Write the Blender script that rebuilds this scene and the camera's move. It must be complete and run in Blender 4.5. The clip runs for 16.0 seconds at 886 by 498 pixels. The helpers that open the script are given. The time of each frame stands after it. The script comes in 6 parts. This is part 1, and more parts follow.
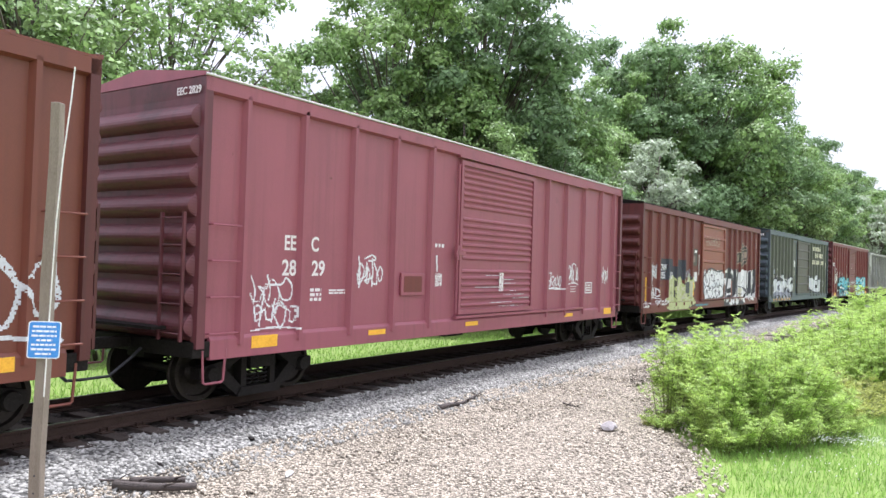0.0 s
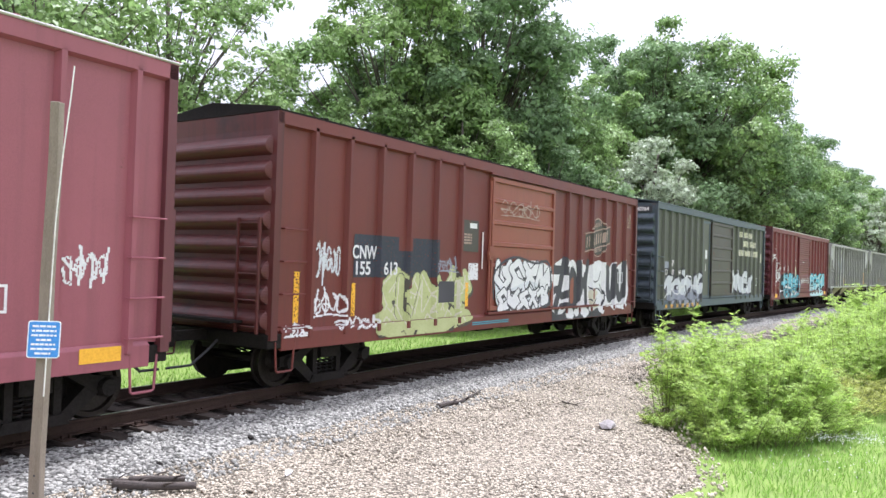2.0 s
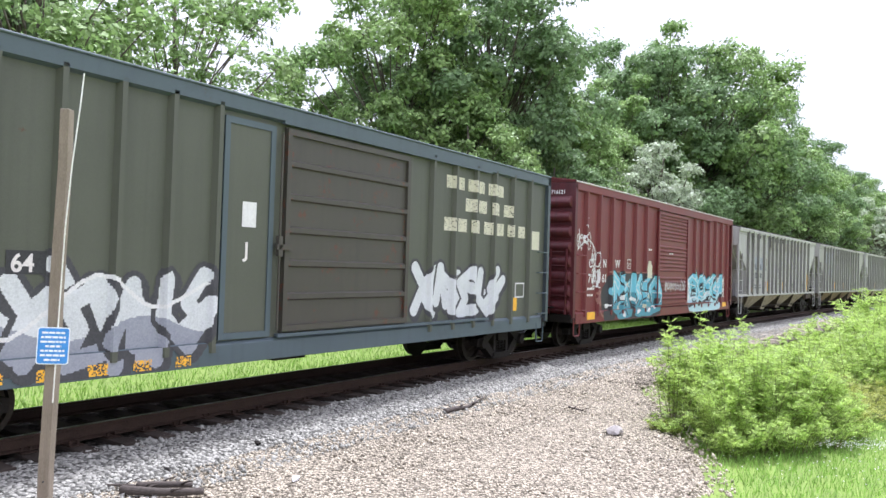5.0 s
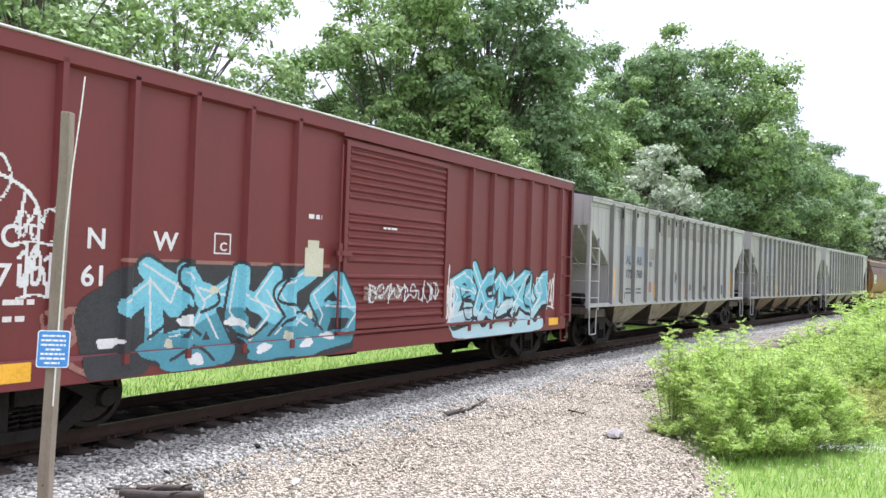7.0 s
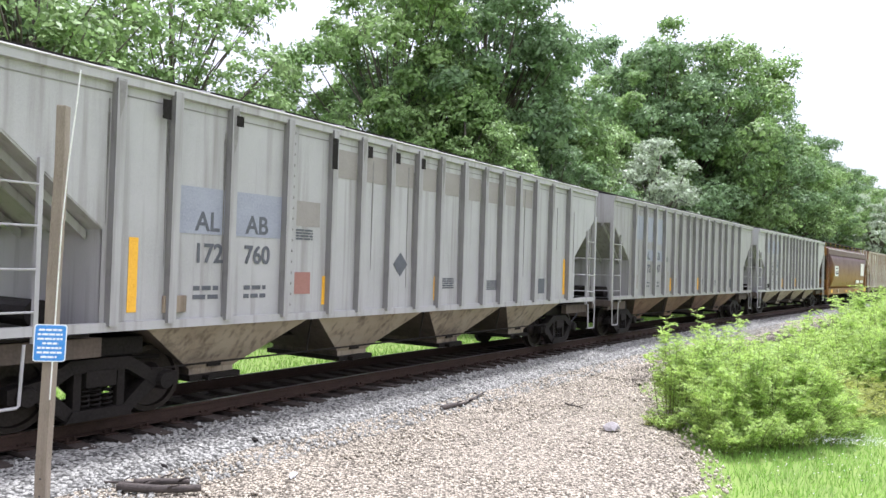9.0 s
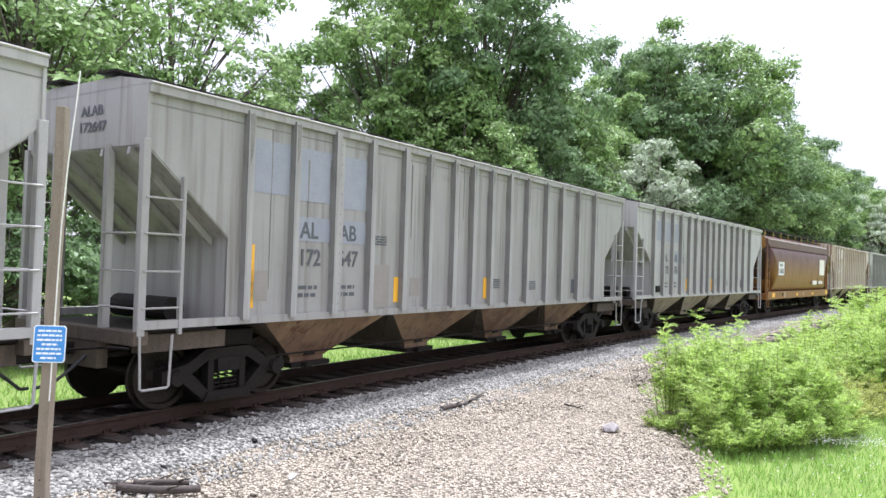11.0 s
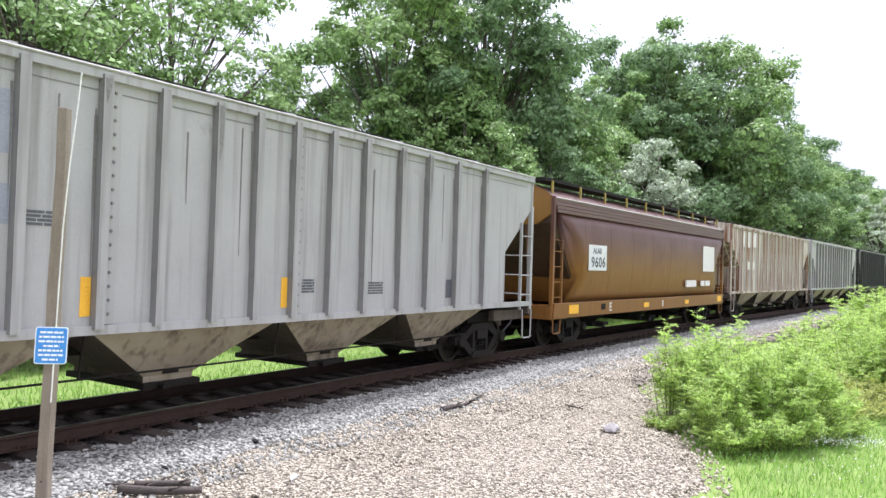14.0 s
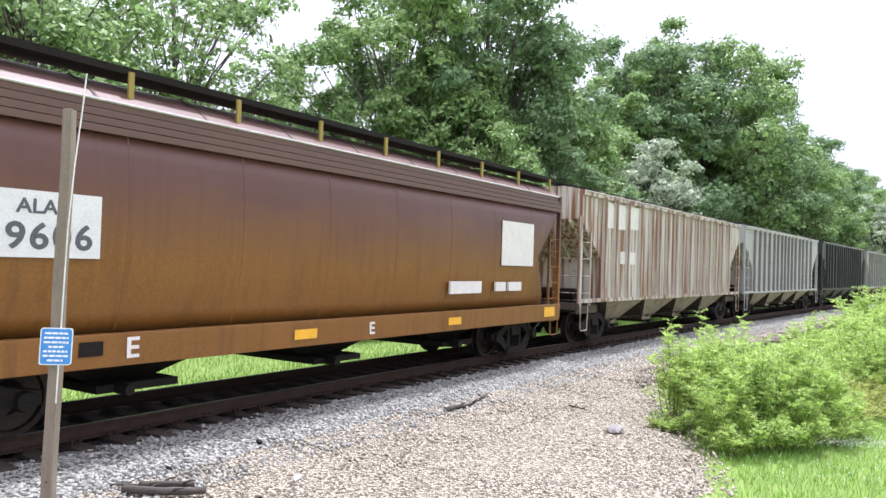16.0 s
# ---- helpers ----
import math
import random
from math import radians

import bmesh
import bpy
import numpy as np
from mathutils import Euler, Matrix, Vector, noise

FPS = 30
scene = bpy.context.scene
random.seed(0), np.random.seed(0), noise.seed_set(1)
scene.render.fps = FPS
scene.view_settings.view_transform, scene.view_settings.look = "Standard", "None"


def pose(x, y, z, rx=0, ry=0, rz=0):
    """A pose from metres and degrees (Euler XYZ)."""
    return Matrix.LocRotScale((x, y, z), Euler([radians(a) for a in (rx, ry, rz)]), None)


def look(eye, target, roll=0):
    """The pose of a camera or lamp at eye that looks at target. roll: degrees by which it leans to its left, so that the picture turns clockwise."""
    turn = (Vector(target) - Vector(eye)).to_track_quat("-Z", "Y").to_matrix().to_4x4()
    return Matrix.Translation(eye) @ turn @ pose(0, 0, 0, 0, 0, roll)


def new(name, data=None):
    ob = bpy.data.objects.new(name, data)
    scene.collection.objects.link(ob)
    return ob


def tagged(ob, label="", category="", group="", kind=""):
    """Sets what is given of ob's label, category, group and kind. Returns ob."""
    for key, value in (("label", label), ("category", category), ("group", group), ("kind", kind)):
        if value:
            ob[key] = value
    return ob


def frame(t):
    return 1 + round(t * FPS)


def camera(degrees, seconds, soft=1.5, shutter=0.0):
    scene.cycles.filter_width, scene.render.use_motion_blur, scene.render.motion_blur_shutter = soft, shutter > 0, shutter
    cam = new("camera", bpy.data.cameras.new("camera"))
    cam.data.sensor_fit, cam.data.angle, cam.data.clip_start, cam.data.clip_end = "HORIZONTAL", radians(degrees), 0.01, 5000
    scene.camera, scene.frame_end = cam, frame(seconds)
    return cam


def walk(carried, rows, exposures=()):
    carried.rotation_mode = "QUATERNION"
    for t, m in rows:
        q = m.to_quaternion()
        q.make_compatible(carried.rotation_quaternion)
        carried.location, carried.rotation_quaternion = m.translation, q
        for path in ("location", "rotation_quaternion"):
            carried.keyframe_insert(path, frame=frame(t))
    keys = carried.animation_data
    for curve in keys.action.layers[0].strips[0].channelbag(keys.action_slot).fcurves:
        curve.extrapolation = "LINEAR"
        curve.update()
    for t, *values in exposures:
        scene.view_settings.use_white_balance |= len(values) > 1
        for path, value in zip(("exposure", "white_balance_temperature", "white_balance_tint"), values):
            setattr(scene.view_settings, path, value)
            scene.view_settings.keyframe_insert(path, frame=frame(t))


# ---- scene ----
# ---- camera ----
EXPOSURE = 0.52
cam = camera(60.7, 16.0)
EYE, TILT, ROLL = Vector((0, 0, 2.10)), 1.176, 1.776
# seconds, sway to the right, sway up, turn to the left, tilt up
SWAY = [
    (0.0, 0.008, -0.010, 0.027, 0.032),
    (0.5, 0.004, -0.008, 0.016, 0.021),
    (1.0, -0.001, -0.004, 0.011, -0.007),
    (1.5, -0.005, -0.003, -0.176, -0.067),
    (2.0, -0.012, 0.003, -0.146, -0.128),
    (2.5, -0.018, 0.007, -0.215, -0.062),
    (3.0, -0.023, 0.013, -0.018, -0.022),
    (3.5, -0.026, 0.016, 0.085, -0.098),
    (4.0, -0.034, 0.022, 0.120, -0.005),
    (6.5, -0.041, 0.025, 0.386, 0.258),
    (7.0, -0.046, 0.027, 0.214, 0.358),
    (7.5, -0.050, 0.028, -0.038, 0.548),
    (8.0, -0.049, 0.026, -0.105, 0.201),
    (8.5, -0.046, 0.025, 0.252, -0.022),
    (9.0, -0.044, 0.027, -0.009, -0.096),
    (11.5, -0.046, 0.030, -0.062, -0.037),
    (12.0, -0.046, 0.030, -0.078, -0.027),
    (12.5, -0.051, 0.034, 0.008, -0.024),
    (13.0, -0.053, 0.036, 0.018, 0.025),
    (13.5, -0.061, 0.042, -0.014, -0.091),
    (14.0, -0.064, 0.045, -0.083, -0.084),
    (14.5, -0.067, 0.049, 0.032, -0.064),
    (15.0, -0.072, 0.053, 0.133, -0.057),
    (15.5, -0.076, 0.056, 0.118, -0.118),
    (16.0, -0.074, 0.053, 0.139, -0.088),
]


def sway_pose(sx, sz, turn, tilt):
    eye = EYE + Vector((sx, 0, sz))
    a, p = radians(turn), radians(TILT + tilt)
    return look(eye, eye + Vector((-math.sin(a) * math.cos(p), math.cos(a) * math.cos(p), math.sin(p))), ROLL)


walk(cam, [(t, sway_pose(*r)) for t, *r in SWAY], exposures=[(0, EXPOSURE, 5850, 17), (16, EXPOSURE, 5850, 17)])

# ---- world and sun ----
SUN_EL, SUN_AZ = 70.0, 22.0     # degrees; azimuth from +y towards +x
world = bpy.data.worlds.new("world")
scene.world = world
world.use_nodes = True
wn, wl = world.node_tree.nodes, world.node_tree.links
sky = wn.new("ShaderNodeTexSky")
sky.sky_type = "NISHITA"
sky.sun_disc = False
sky.sun_elevation, sky.sun_rotation = radians(SUN_EL), radians(SUN_AZ)
sky.air_density, sky.dust_density, sky.ozone_density = 1.0, 2.5, 1.0
haze = wn.new("ShaderNodeMix")
haze.data_type = "RGBA"
haze.inputs[0].default_value = 0.75
wl.new(sky.outputs[0], haze.inputs[6])
# thin overcast, three times brighter overhead than at the horizon
up = wn.new("ShaderNodeSeparateXYZ")
tc = wn.new("ShaderNodeTexCoord")
wl.new(tc.outputs["Generated"], up.inputs[0])
lift = wn.new("ShaderNodeMapRange")
lift.inputs[1].default_value, lift.inputs[2].default_value, lift.inputs[3].default_value, lift.inputs[4].default_value = 0.0, 1.0, 5.4, 15.5
wl.new(up.outputs[2], lift.inputs[0])
veil = wn.new("ShaderNodeMix")
veil.data_type, veil.blend_type = "RGBA", "MULTIPLY"
veil.inputs[0].default_value = 1.0
veil.inputs[7].default_value = (1.04, 1.0, 1.03, 1)
wl.new(lift.outputs[0], veil.inputs[6])
wl.new(veil.outputs[2], haze.inputs[7])
wl.new(haze.outputs[2], wn["Background"].inputs[0])
wn["Background"].inputs[1].default_value = 0.13
sun = new("sun", bpy.data.lights.new("sun", "SUN"))
sun.data.energy, sun.data.angle, sun.data.color = 4.5, radians(4), (1, 0.97, 0.93)
sun_way = Vector((math.sin(radians(SUN_AZ)) * math.cos(radians(SUN_EL)), math.cos(radians(SUN_AZ)) * math.cos(radians(SUN_EL)), math.sin(radians(SUN_EL))))
sun.matrix_world = look(sun_way * 80, (0, 0, 0))


# ---- materials ----
def material(name, a, b, scale=3.0, rough=0.6, metal=0.0, bump=0.2, fine=40.0, streak=0.0, dirt=None, dirt_at=0.6, spots=None, spot_at=0.64, spot_scale=1.2,
             island=0.0, per_object=0.0, translucent=0.0, stretch=(1, 1, 1), bump_dist=0.01, pebbles=0.0, faded=None, spec=0.5):
    """Two tones mixed by a large and a fine noise, with stains, streaks and relief."""
    m = bpy.data.materials.new(name)
    m.use_nodes = True
    n, l = m.node_tree.nodes, m.node_tree.links
    p = n["Principled BSDF"]
    geo = n.new("ShaderNodeTexCoord")
    mp = n.new("ShaderNodeMapping")
    mp.inputs[3].default_value = stretch
    l.new(geo.outputs["Object"], mp.inputs[0])

    def tex(sc, detail=5, rough_=0.6):
        t = n.new("ShaderNodeTexNoise")
        t.inputs["Scale"].default_value, t.inputs["Detail"].default_value, t.inputs["Roughness"].default_value = sc, detail, rough_
        l.new(mp.outputs[0], t.inputs["Vector"])
        return t

    def ramp(src, lo, hi):
        r = n.new("ShaderNodeMapRange")
        r.inputs[1].default_value, r.inputs[2].default_value = lo, hi
        l.new(src, r.inputs[0])
        return r.outputs[0]

    def mix(f, x, y):
        k = n.new("ShaderNodeMix")
        k.data_type = "RGBA"
        if isinstance(f, float):
            k.inputs[0].default_value = f
        else:
            l.new(f, k.inputs[0])
        for i, c in ((6, x), (7, y)):
            if isinstance(c, tuple):
                k.inputs[i].default_value = (*c, 1)
            else:
                l.new(c, k.inputs[i])
        return k.outputs[2]

    big, small = tex(scale), tex(fine, 3)
    col = mix(ramp(big.outputs[0], 0.35, 0.65), a, b)
    col = mix(ramp(small.outputs[0], 0.3, 0.9), col, tuple(min(1, c * 1.25 + 0.01) for c in b))
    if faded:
        # second tone mixed in towards the top, with an uneven border
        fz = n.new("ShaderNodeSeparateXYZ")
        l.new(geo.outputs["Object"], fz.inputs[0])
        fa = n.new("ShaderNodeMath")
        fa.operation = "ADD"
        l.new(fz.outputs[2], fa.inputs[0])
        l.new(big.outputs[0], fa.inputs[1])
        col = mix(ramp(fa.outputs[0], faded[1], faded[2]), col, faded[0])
    cells = None
    if pebbles:
        vo = n.new("ShaderNodeTexVoronoi")
        vo.inputs["Scale"].default_value = pebbles
        l.new(mp.outputs[0], vo.inputs["Vector"])
        hv = n.new("ShaderNodeHueSaturation")
        gr = n.new("ShaderNodeSeparateColor")
        l.new(vo.outputs["Color"], gr.inputs[0])
        r = n.new("ShaderNodeMapRange")
        r.inputs[3].default_value, r.inputs[4].default_value = 0.3, 1.65
        l.new(gr.outputs[0], r.inputs[0])
        l.new(r.outputs[0], hv.inputs["Value"])
        l.new(col, hv.inputs["Color"])
        # gaps between the stones
        col = mix(ramp(vo.outputs["Distance"], 0.45, 0.75), hv.outputs[0], tuple(c * 0.3 for c in a))
        cells = vo.outputs["Distance"]
    if streak:
        wv = n.new("ShaderNodeMapping")
        wv.inputs[3].default_value = (9, 9, 0.35)
        l.new(geo.outputs["Object"], wv.inputs[0])
        st = n.new("ShaderNodeTexNoise")
        st.inputs["Scale"].default_value, st.inputs["Detail"].default_value = 1.0, 6
        l.new(wv.outputs[0], st.inputs["Vector"])
        f = n.new("ShaderNodeMath")
        f.operation = "MULTIPLY"
        f.inputs[1].default_value = streak
        l.new(ramp(st.outputs[0], 0.5, 0.75) if streak < 0.95 else ramp(st.outputs[0], 0.44, 0.58), f.inputs[0])
        col = mix(f.outputs[0], col, dirt or tuple(c * 0.4 for c in a))
    if dirt:
        col = mix(ramp(tex(scale * 0.7, 8, 0.7).outputs[0], dirt_at, dirt_at + 0.15), col, dirt)
    if spots:
        col = mix(ramp(tex(spot_scale, 9, 0.75).outputs[0], spot_at, spot_at + 0.04), col, spots)
    if island or per_object:
        src = n.new("ShaderNodeNewGeometry").outputs["Random Per Island"] if island else n.new("ShaderNodeObjectInfo").outputs["Random"]
        hs = n.new("ShaderNodeHueSaturation")
        amt = island or per_object
        r = n.new("ShaderNodeMapRange")
        r.inputs[3].default_value, r.inputs[4].default_value = 1 - amt, 1 + amt
        l.new(src, r.inputs[0])
        l.new(r.outputs[0], hs.inputs["Value"])
        l.new(col, hs.inputs["Color"])
        col = hs.outputs[0]
    l.new(col, p.inputs["Base Color"])
    p.inputs["Metallic"].default_value = metal
    p.inputs["Specular IOR Level"].default_value = spec
    rr = n.new("ShaderNodeMapRange")
    rr.inputs[3].default_value, rr.inputs[4].default_value = max(0.05, rough - 0.12), min(1, rough + 0.12)
    l.new(big.outputs[0], rr.inputs[0])
    l.new(rr.outputs[0], p.inputs["Roughness"])
    if bump:
        bp = n.new("ShaderNodeBump")
        bp.inputs["Strength"].default_value, bp.inputs["Distance"].default_value = bump, bump_dist
        if cells is not None:
            bp.invert = True
        l.new(small.outputs[0] if cells is None else cells, bp.inputs["Height"])
        l.new(bp.outputs[0], p.inputs["Normal"])
    if translucent:
        tr = n.new("ShaderNodeBsdfTranslucent")
        l.new(col, tr.inputs[0])
        mx = n.new("ShaderNodeMixShader")
        mx.inputs[0].default_value = translucent
        l.new(p.outputs[0], mx.inputs[1])
        l.new(tr.outputs[0], mx.inputs[2])
        l.new(mx.outputs[0], n["Material Output"].inputs[0])
    return m


def paint(name, c, rust=(0.10, 0.045, 0.025), streak=0.35, rough=0.5, spot_at=0.66, dirt_at=0.62, dirt=None):
    return material(name, tuple(x * 0.86 for x in c), tuple(min(1, x * 1.1) for x in c), 0.7, rough, 0, 0.06, 150, streak, dirt or tuple(x * 0.55 + 0.015 for x in c), dirt_at, rust, spot_at, 2.0)


M_PINK = paint("faded_maroon_paint", (0.265, 0.078, 0.098))
M_BROWN = paint("brown_red_paint", (0.125, 0.025, 0.018))
M_RUST = paint("rust_brown_paint", (0.15, 0.042, 0.024))
# wagon ends: side paints darkened for the shade between wagons, plus brake dust
M_PINK_END = paint("shaded_grimy_maroon_paint", (0.115, 0.030, 0.036), dirt=(0.05, 0.02, 0.02), dirt_at=0.55, streak=0.5)
M_BROWN_END = paint("shaded_grimy_brown_paint", (0.085, 0.018, 0.015), dirt=(0.03, 0.014, 0.013), dirt_at=0.55, streak=0.5)
M_RED_END = paint("shaded_grimy_dark_red_paint", (0.08, 0.010, 0.014), dirt=(0.03, 0.010, 0.011), dirt_at=0.55, streak=0.5)
M_GREEN_END = paint("shaded_grimy_blue_grey_paint", (0.05, 0.068, 0.082), dirt=(0.02, 0.022, 0.024), dirt_at=0.55, streak=0.5)
M_ORANGE = paint("orange_brown_paint", (0.235, 0.07, 0.042))
M_GREEN = paint("grey_green_paint", (0.078, 0.084, 0.063), streak=0.3)
M_GREEN_TRIM = paint("blue_grey_paint", (0.066, 0.092, 0.108), streak=0.3)
M_OLIVE = paint("olive_brown_paint", (0.055, 0.05, 0.04), streak=0.5, rust=(0.11, 0.045, 0.03), spot_at=0.58)
M_RED = paint("dark_red_paint", (0.14, 0.021, 0.022), streak=0.2)
M_GREY = paint("light_grey_paint", (0.36, 0.355, 0.352), rust=(0.24, 0.15, 0.11), streak=0.6, spot_at=0.7, dirt=(0.19, 0.17, 0.155))
M_GREY_B = paint("dull_grey_paint", (0.285, 0.278, 0.27), rust=(0.22, 0.13, 0.09), streak=0.7, spot_at=0.68, dirt=(0.15, 0.13, 0.115))
M_GREY_POST = paint("grimy_grey_paint", (0.335, 0.33, 0.325), rust=(0.18, 0.11, 0.08), streak=0.7, spot_at=0.68, dirt=(0.15, 0.135, 0.125), dirt_at=0.62)
# post cheeks: a darker grey that holds their shade, with soot streaks
M_CHEEK_SHADE = paint("shaded_sooty_grey_paint", (0.19, 0.185, 0.18), rust=(0.10, 0.06, 0.045), streak=0.9, spot_at=0.64, dirt=(0.06, 0.055, 0.05), dirt_at=0.5)
M_RUSTY = paint("rusty_beige_paint", (0.50, 0.47, 0.42), rust=(0.24, 0.115, 0.06), streak=1.0, spot_at=0.62, dirt=(0.22, 0.105, 0.055), dirt_at=0.63)
M_BLACKCAR = paint("black_paint", (0.02, 0.02, 0.022), streak=0.2)
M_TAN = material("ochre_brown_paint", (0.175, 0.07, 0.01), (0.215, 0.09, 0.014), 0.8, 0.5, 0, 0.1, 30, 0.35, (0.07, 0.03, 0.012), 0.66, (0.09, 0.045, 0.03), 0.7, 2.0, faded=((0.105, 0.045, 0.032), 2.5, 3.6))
# brown darkened for the shade below the round hopper's end caps
M_TAN_SHADE = paint("shaded_brown_paint", (0.055, 0.03, 0.018), rust=(0.03, 0.016, 0.011), streak=0.7, dirt=(0.018, 0.012, 0.009), dirt_at=0.5)
M_OCHRE = paint("ochre_paint", (0.215, 0.105, 0.013), streak=0.4)
M_TAN_TOP = paint("weathered_brown_paint", (0.11, 0.057, 0.045), rust=(0.13, 0.07, 0.05), streak=0.3)
M_HOPPER_DIRT = material("dirty_hopper_steel", (0.38, 0.33, 0.25), (0.26, 0.21, 0.15), 1.2, 0.75, 0, 0.2, 25, 0.8, (0.07, 0.05, 0.035), 0.55, (0.13, 0.07, 0.04), 0.62)
M_BAY_RUST = material("rust_stained_hopper_steel", (0.25, 0.17, 0.10), (0.15, 0.085, 0.05), 1.0, 0.75, 0, 0.2, 25, 0.8, (0.06, 0.035, 0.025), 0.52, (0.11, 0.045, 0.025), 0.56)
# dark tone: shade put into the bays' slopes, grime on sills and seams
M_SHADE_GRIME = material("shaded_grimy_steel", (0.05, 0.038, 0.03), (0.09, 0.068, 0.05), 1.4, 0.8, 0, 0.25, 25, 0.6, (0.03, 0.022, 0.018), 0.55, (0.14, 0.085, 0.05), 0.64)
M_STAN = paint("dull_yellow_paint", (0.30, 0.22, 0.04), streak=0.5)
M_STREAK = material("sooty_rain_streaks", (0.14, 0.133, 0.127), (0.215, 0.205, 0.195), 3, 0.7, 0, 0.05, 20)
M_STEEL = material("grimy_black_steel", (0.008, 0.007, 0.006), (0.017, 0.014, 0.012), 3, 0.7, 0.2, 0.3, 30, 0, (0.05, 0.034, 0.025), 0.64, spec=0.15)
M_TREAD = material("worn_wheel_steel", (0.016, 0.013, 0.011), (0.032, 0.026, 0.022), 4, 0.5, 0.6, 0.15, 30, spec=0.15)
M_RAIL = material("rusty_rail_steel", (0.026, 0.016, 0.012), (0.048, 0.03, 0.022), 6, 0.75, 0.2, 0.25, 60, spec=0.15)
M_RAILTOP = material("polished_rail_head", (0.30, 0.29, 0.28), (0.45, 0.44, 0.43), 5, 0.32, 0.9, 0.05, 60, stretch=(1, 1, 1))
M_TIE = material("creosoted_timber", (0.022, 0.017, 0.014), (0.055, 0.044, 0.036), 4, 0.85, 0, 0.6, 40, per_object=0.3, spec=0.15)
M_WHITE = material("white_spray_paint", (0.60, 0.60, 0.60), (0.70, 0.70, 0.70), 4, 0.6, 0, 0.05)
M_LETTER = material("white_stencil_paint", (0.62, 0.58, 0.56), (0.72, 0.69, 0.67), 6, 0.65, 0, 0.05)
M_FADED = material("faded_cream_paint", (0.30, 0.21, 0.165), (0.40, 0.30, 0.25), 3, 0.7, 0, 0.05)
# ballast colour with the shade under the wagons put into it
M_BALLAST_SHADE = material("shaded_dark_ballast", (0.035, 0.029, 0.025), (0.065, 0.055, 0.048), 14, 0.95, 0, 1.0, 45, 0, (0.02, 0.018, 0.016), 0.55, bump_dist=0.03, pebbles=22.0, spec=0.1)
M_BLACK = material("black_spray_paint", (0.02, 0.02, 0.022), (0.035, 0.035, 0.04), 4, 0.6, 0, 0.05)
M_DARKLETTER = material("charcoal_stencil_paint", (0.06, 0.065, 0.075), (0.10, 0.105, 0.12), 6, 0.65, 0, 0.05)
M_YELLOW = material("yellow_reflective_sheet", (0.75, 0.36, 0.02), (0.85, 0.45, 0.03), 5, 0.5, 0, 0.03)
M_BLUE = material("light_blue_spray_paint", (0.10, 0.38, 0.50), (0.20, 0.52, 0.62), 1.5, 0.6, 0, 0.05)
M_BLUE_PALE = material("pale_blue_spray_paint", (0.32, 0.52, 0.58), (0.45, 0.62, 0.66), 1.5, 0.6, 0, 0.05)
M_BLUE_DEEP = material("teal_spray_paint", (0.045, 0.20, 0.27), (0.08, 0.28, 0.35), 1.5, 0.6, 0, 0.05)
M_LIME = material("pale_green_spray_paint", (0.36, 0.40, 0.16), (0.46, 0.50, 0.24), 2, 0.6, 0, 0.05)
M_PATCH = material("grey_patch_paint", (0.235, 0.25, 0.3), (0.29, 0.305, 0.355), 3, 0.6, 0, 0.05)
M_PATCH_DARK = material("taupe_patch_paint", (0.22, 0.20, 0.18), (0.27, 0.25, 0.23), 3, 0.6, 0, 0.05)
M_NAVY = material("dark_blue_patch_paint", (0.02, 0.024, 0.035), (0.035, 0.04, 0.055), 3, 0.6, 0, 0.05)
M_SALMON = material("salmon_spray_paint", (0.24, 0.1, 0.085), (0.3, 0.15, 0.12), 3, 0.6, 0, 0.05)
M_SILVER = material("silver_spray_paint", (0.50, 0.52, 0.54), (0.62, 0.64, 0.66), 2, 0.5, 0.1, 0.05)
M_CHARCOAL = material("charcoal_spray_paint", (0.035, 0.035, 0.04), (0.06, 0.06, 0.068), 2, 0.6, 0, 0.05)
M_CREAM = material("cream_patch_paint", (0.50, 0.48, 0.36), (0.58, 0.56, 0.44), 3, 0.6, 0, 0.05)
# pale colour that carries the sun's glint along the roof edges
M_EDGE_GLINT = material("roof_edge_glint", (0.34, 0.32, 0.31), (0.52, 0.50, 0.49), 3, 0.35, 0.3, 0.05)
M_SIGN = material("blue_sign_sheet", (0.045, 0.22, 0.60), (0.055, 0.26, 0.66), 8, 0.45, 0, 0.02)
M_SIGN_WHITE = material("white_sign_paint", (0.72, 0.78, 0.84), (0.80, 0.84, 0.88), 8, 0.5, 0, 0.02)
M_POST = material("weathered_grey_timber", (0.165, 0.135, 0.1), (0.25, 0.21, 0.165), 5, 0.85, 0, 0.5, 60, 0.5, (0.13, 0.105, 0.08), 0.6, stretch=(3, 3, 0.6))
M_WIRE = material("galvanised_wire", (0.65, 0.65, 0.63), (0.8, 0.8, 0.78), 5, 0.45, 0.3, 0.05)
M_BALLAST = material("grey_crushed_stone", (0.175, 0.174, 0.155), (0.275, 0.272, 0.247), 16, 0.9, 0, 1.0, 42, 0, (0.17, 0.17, 0.18), 0.62, bump_dist=0.03, pebbles=22.0, spec=0.15)
M_GRAVEL = material("tan_gravel", (0.25, 0.218, 0.165), (0.365, 0.325, 0.255), 14, 0.9, 0, 1.0, 45, 0, (0.27, 0.23, 0.19), 0.6, bump_dist=0.03, pebbles=30.0, spec=0.15)
M_STONE_G = material("grey_stones", (0.195, 0.194, 0.172), (0.32, 0.318, 0.287), 30, 0.85, 0, 0.2, 90, island=0.3, spec=0.15)
M_STONE_T = material("tan_stones", (0.28, 0.245, 0.188), (0.41, 0.37, 0.295), 30, 0.85, 0, 0.2, 90, island=0.40, spec=0.15)
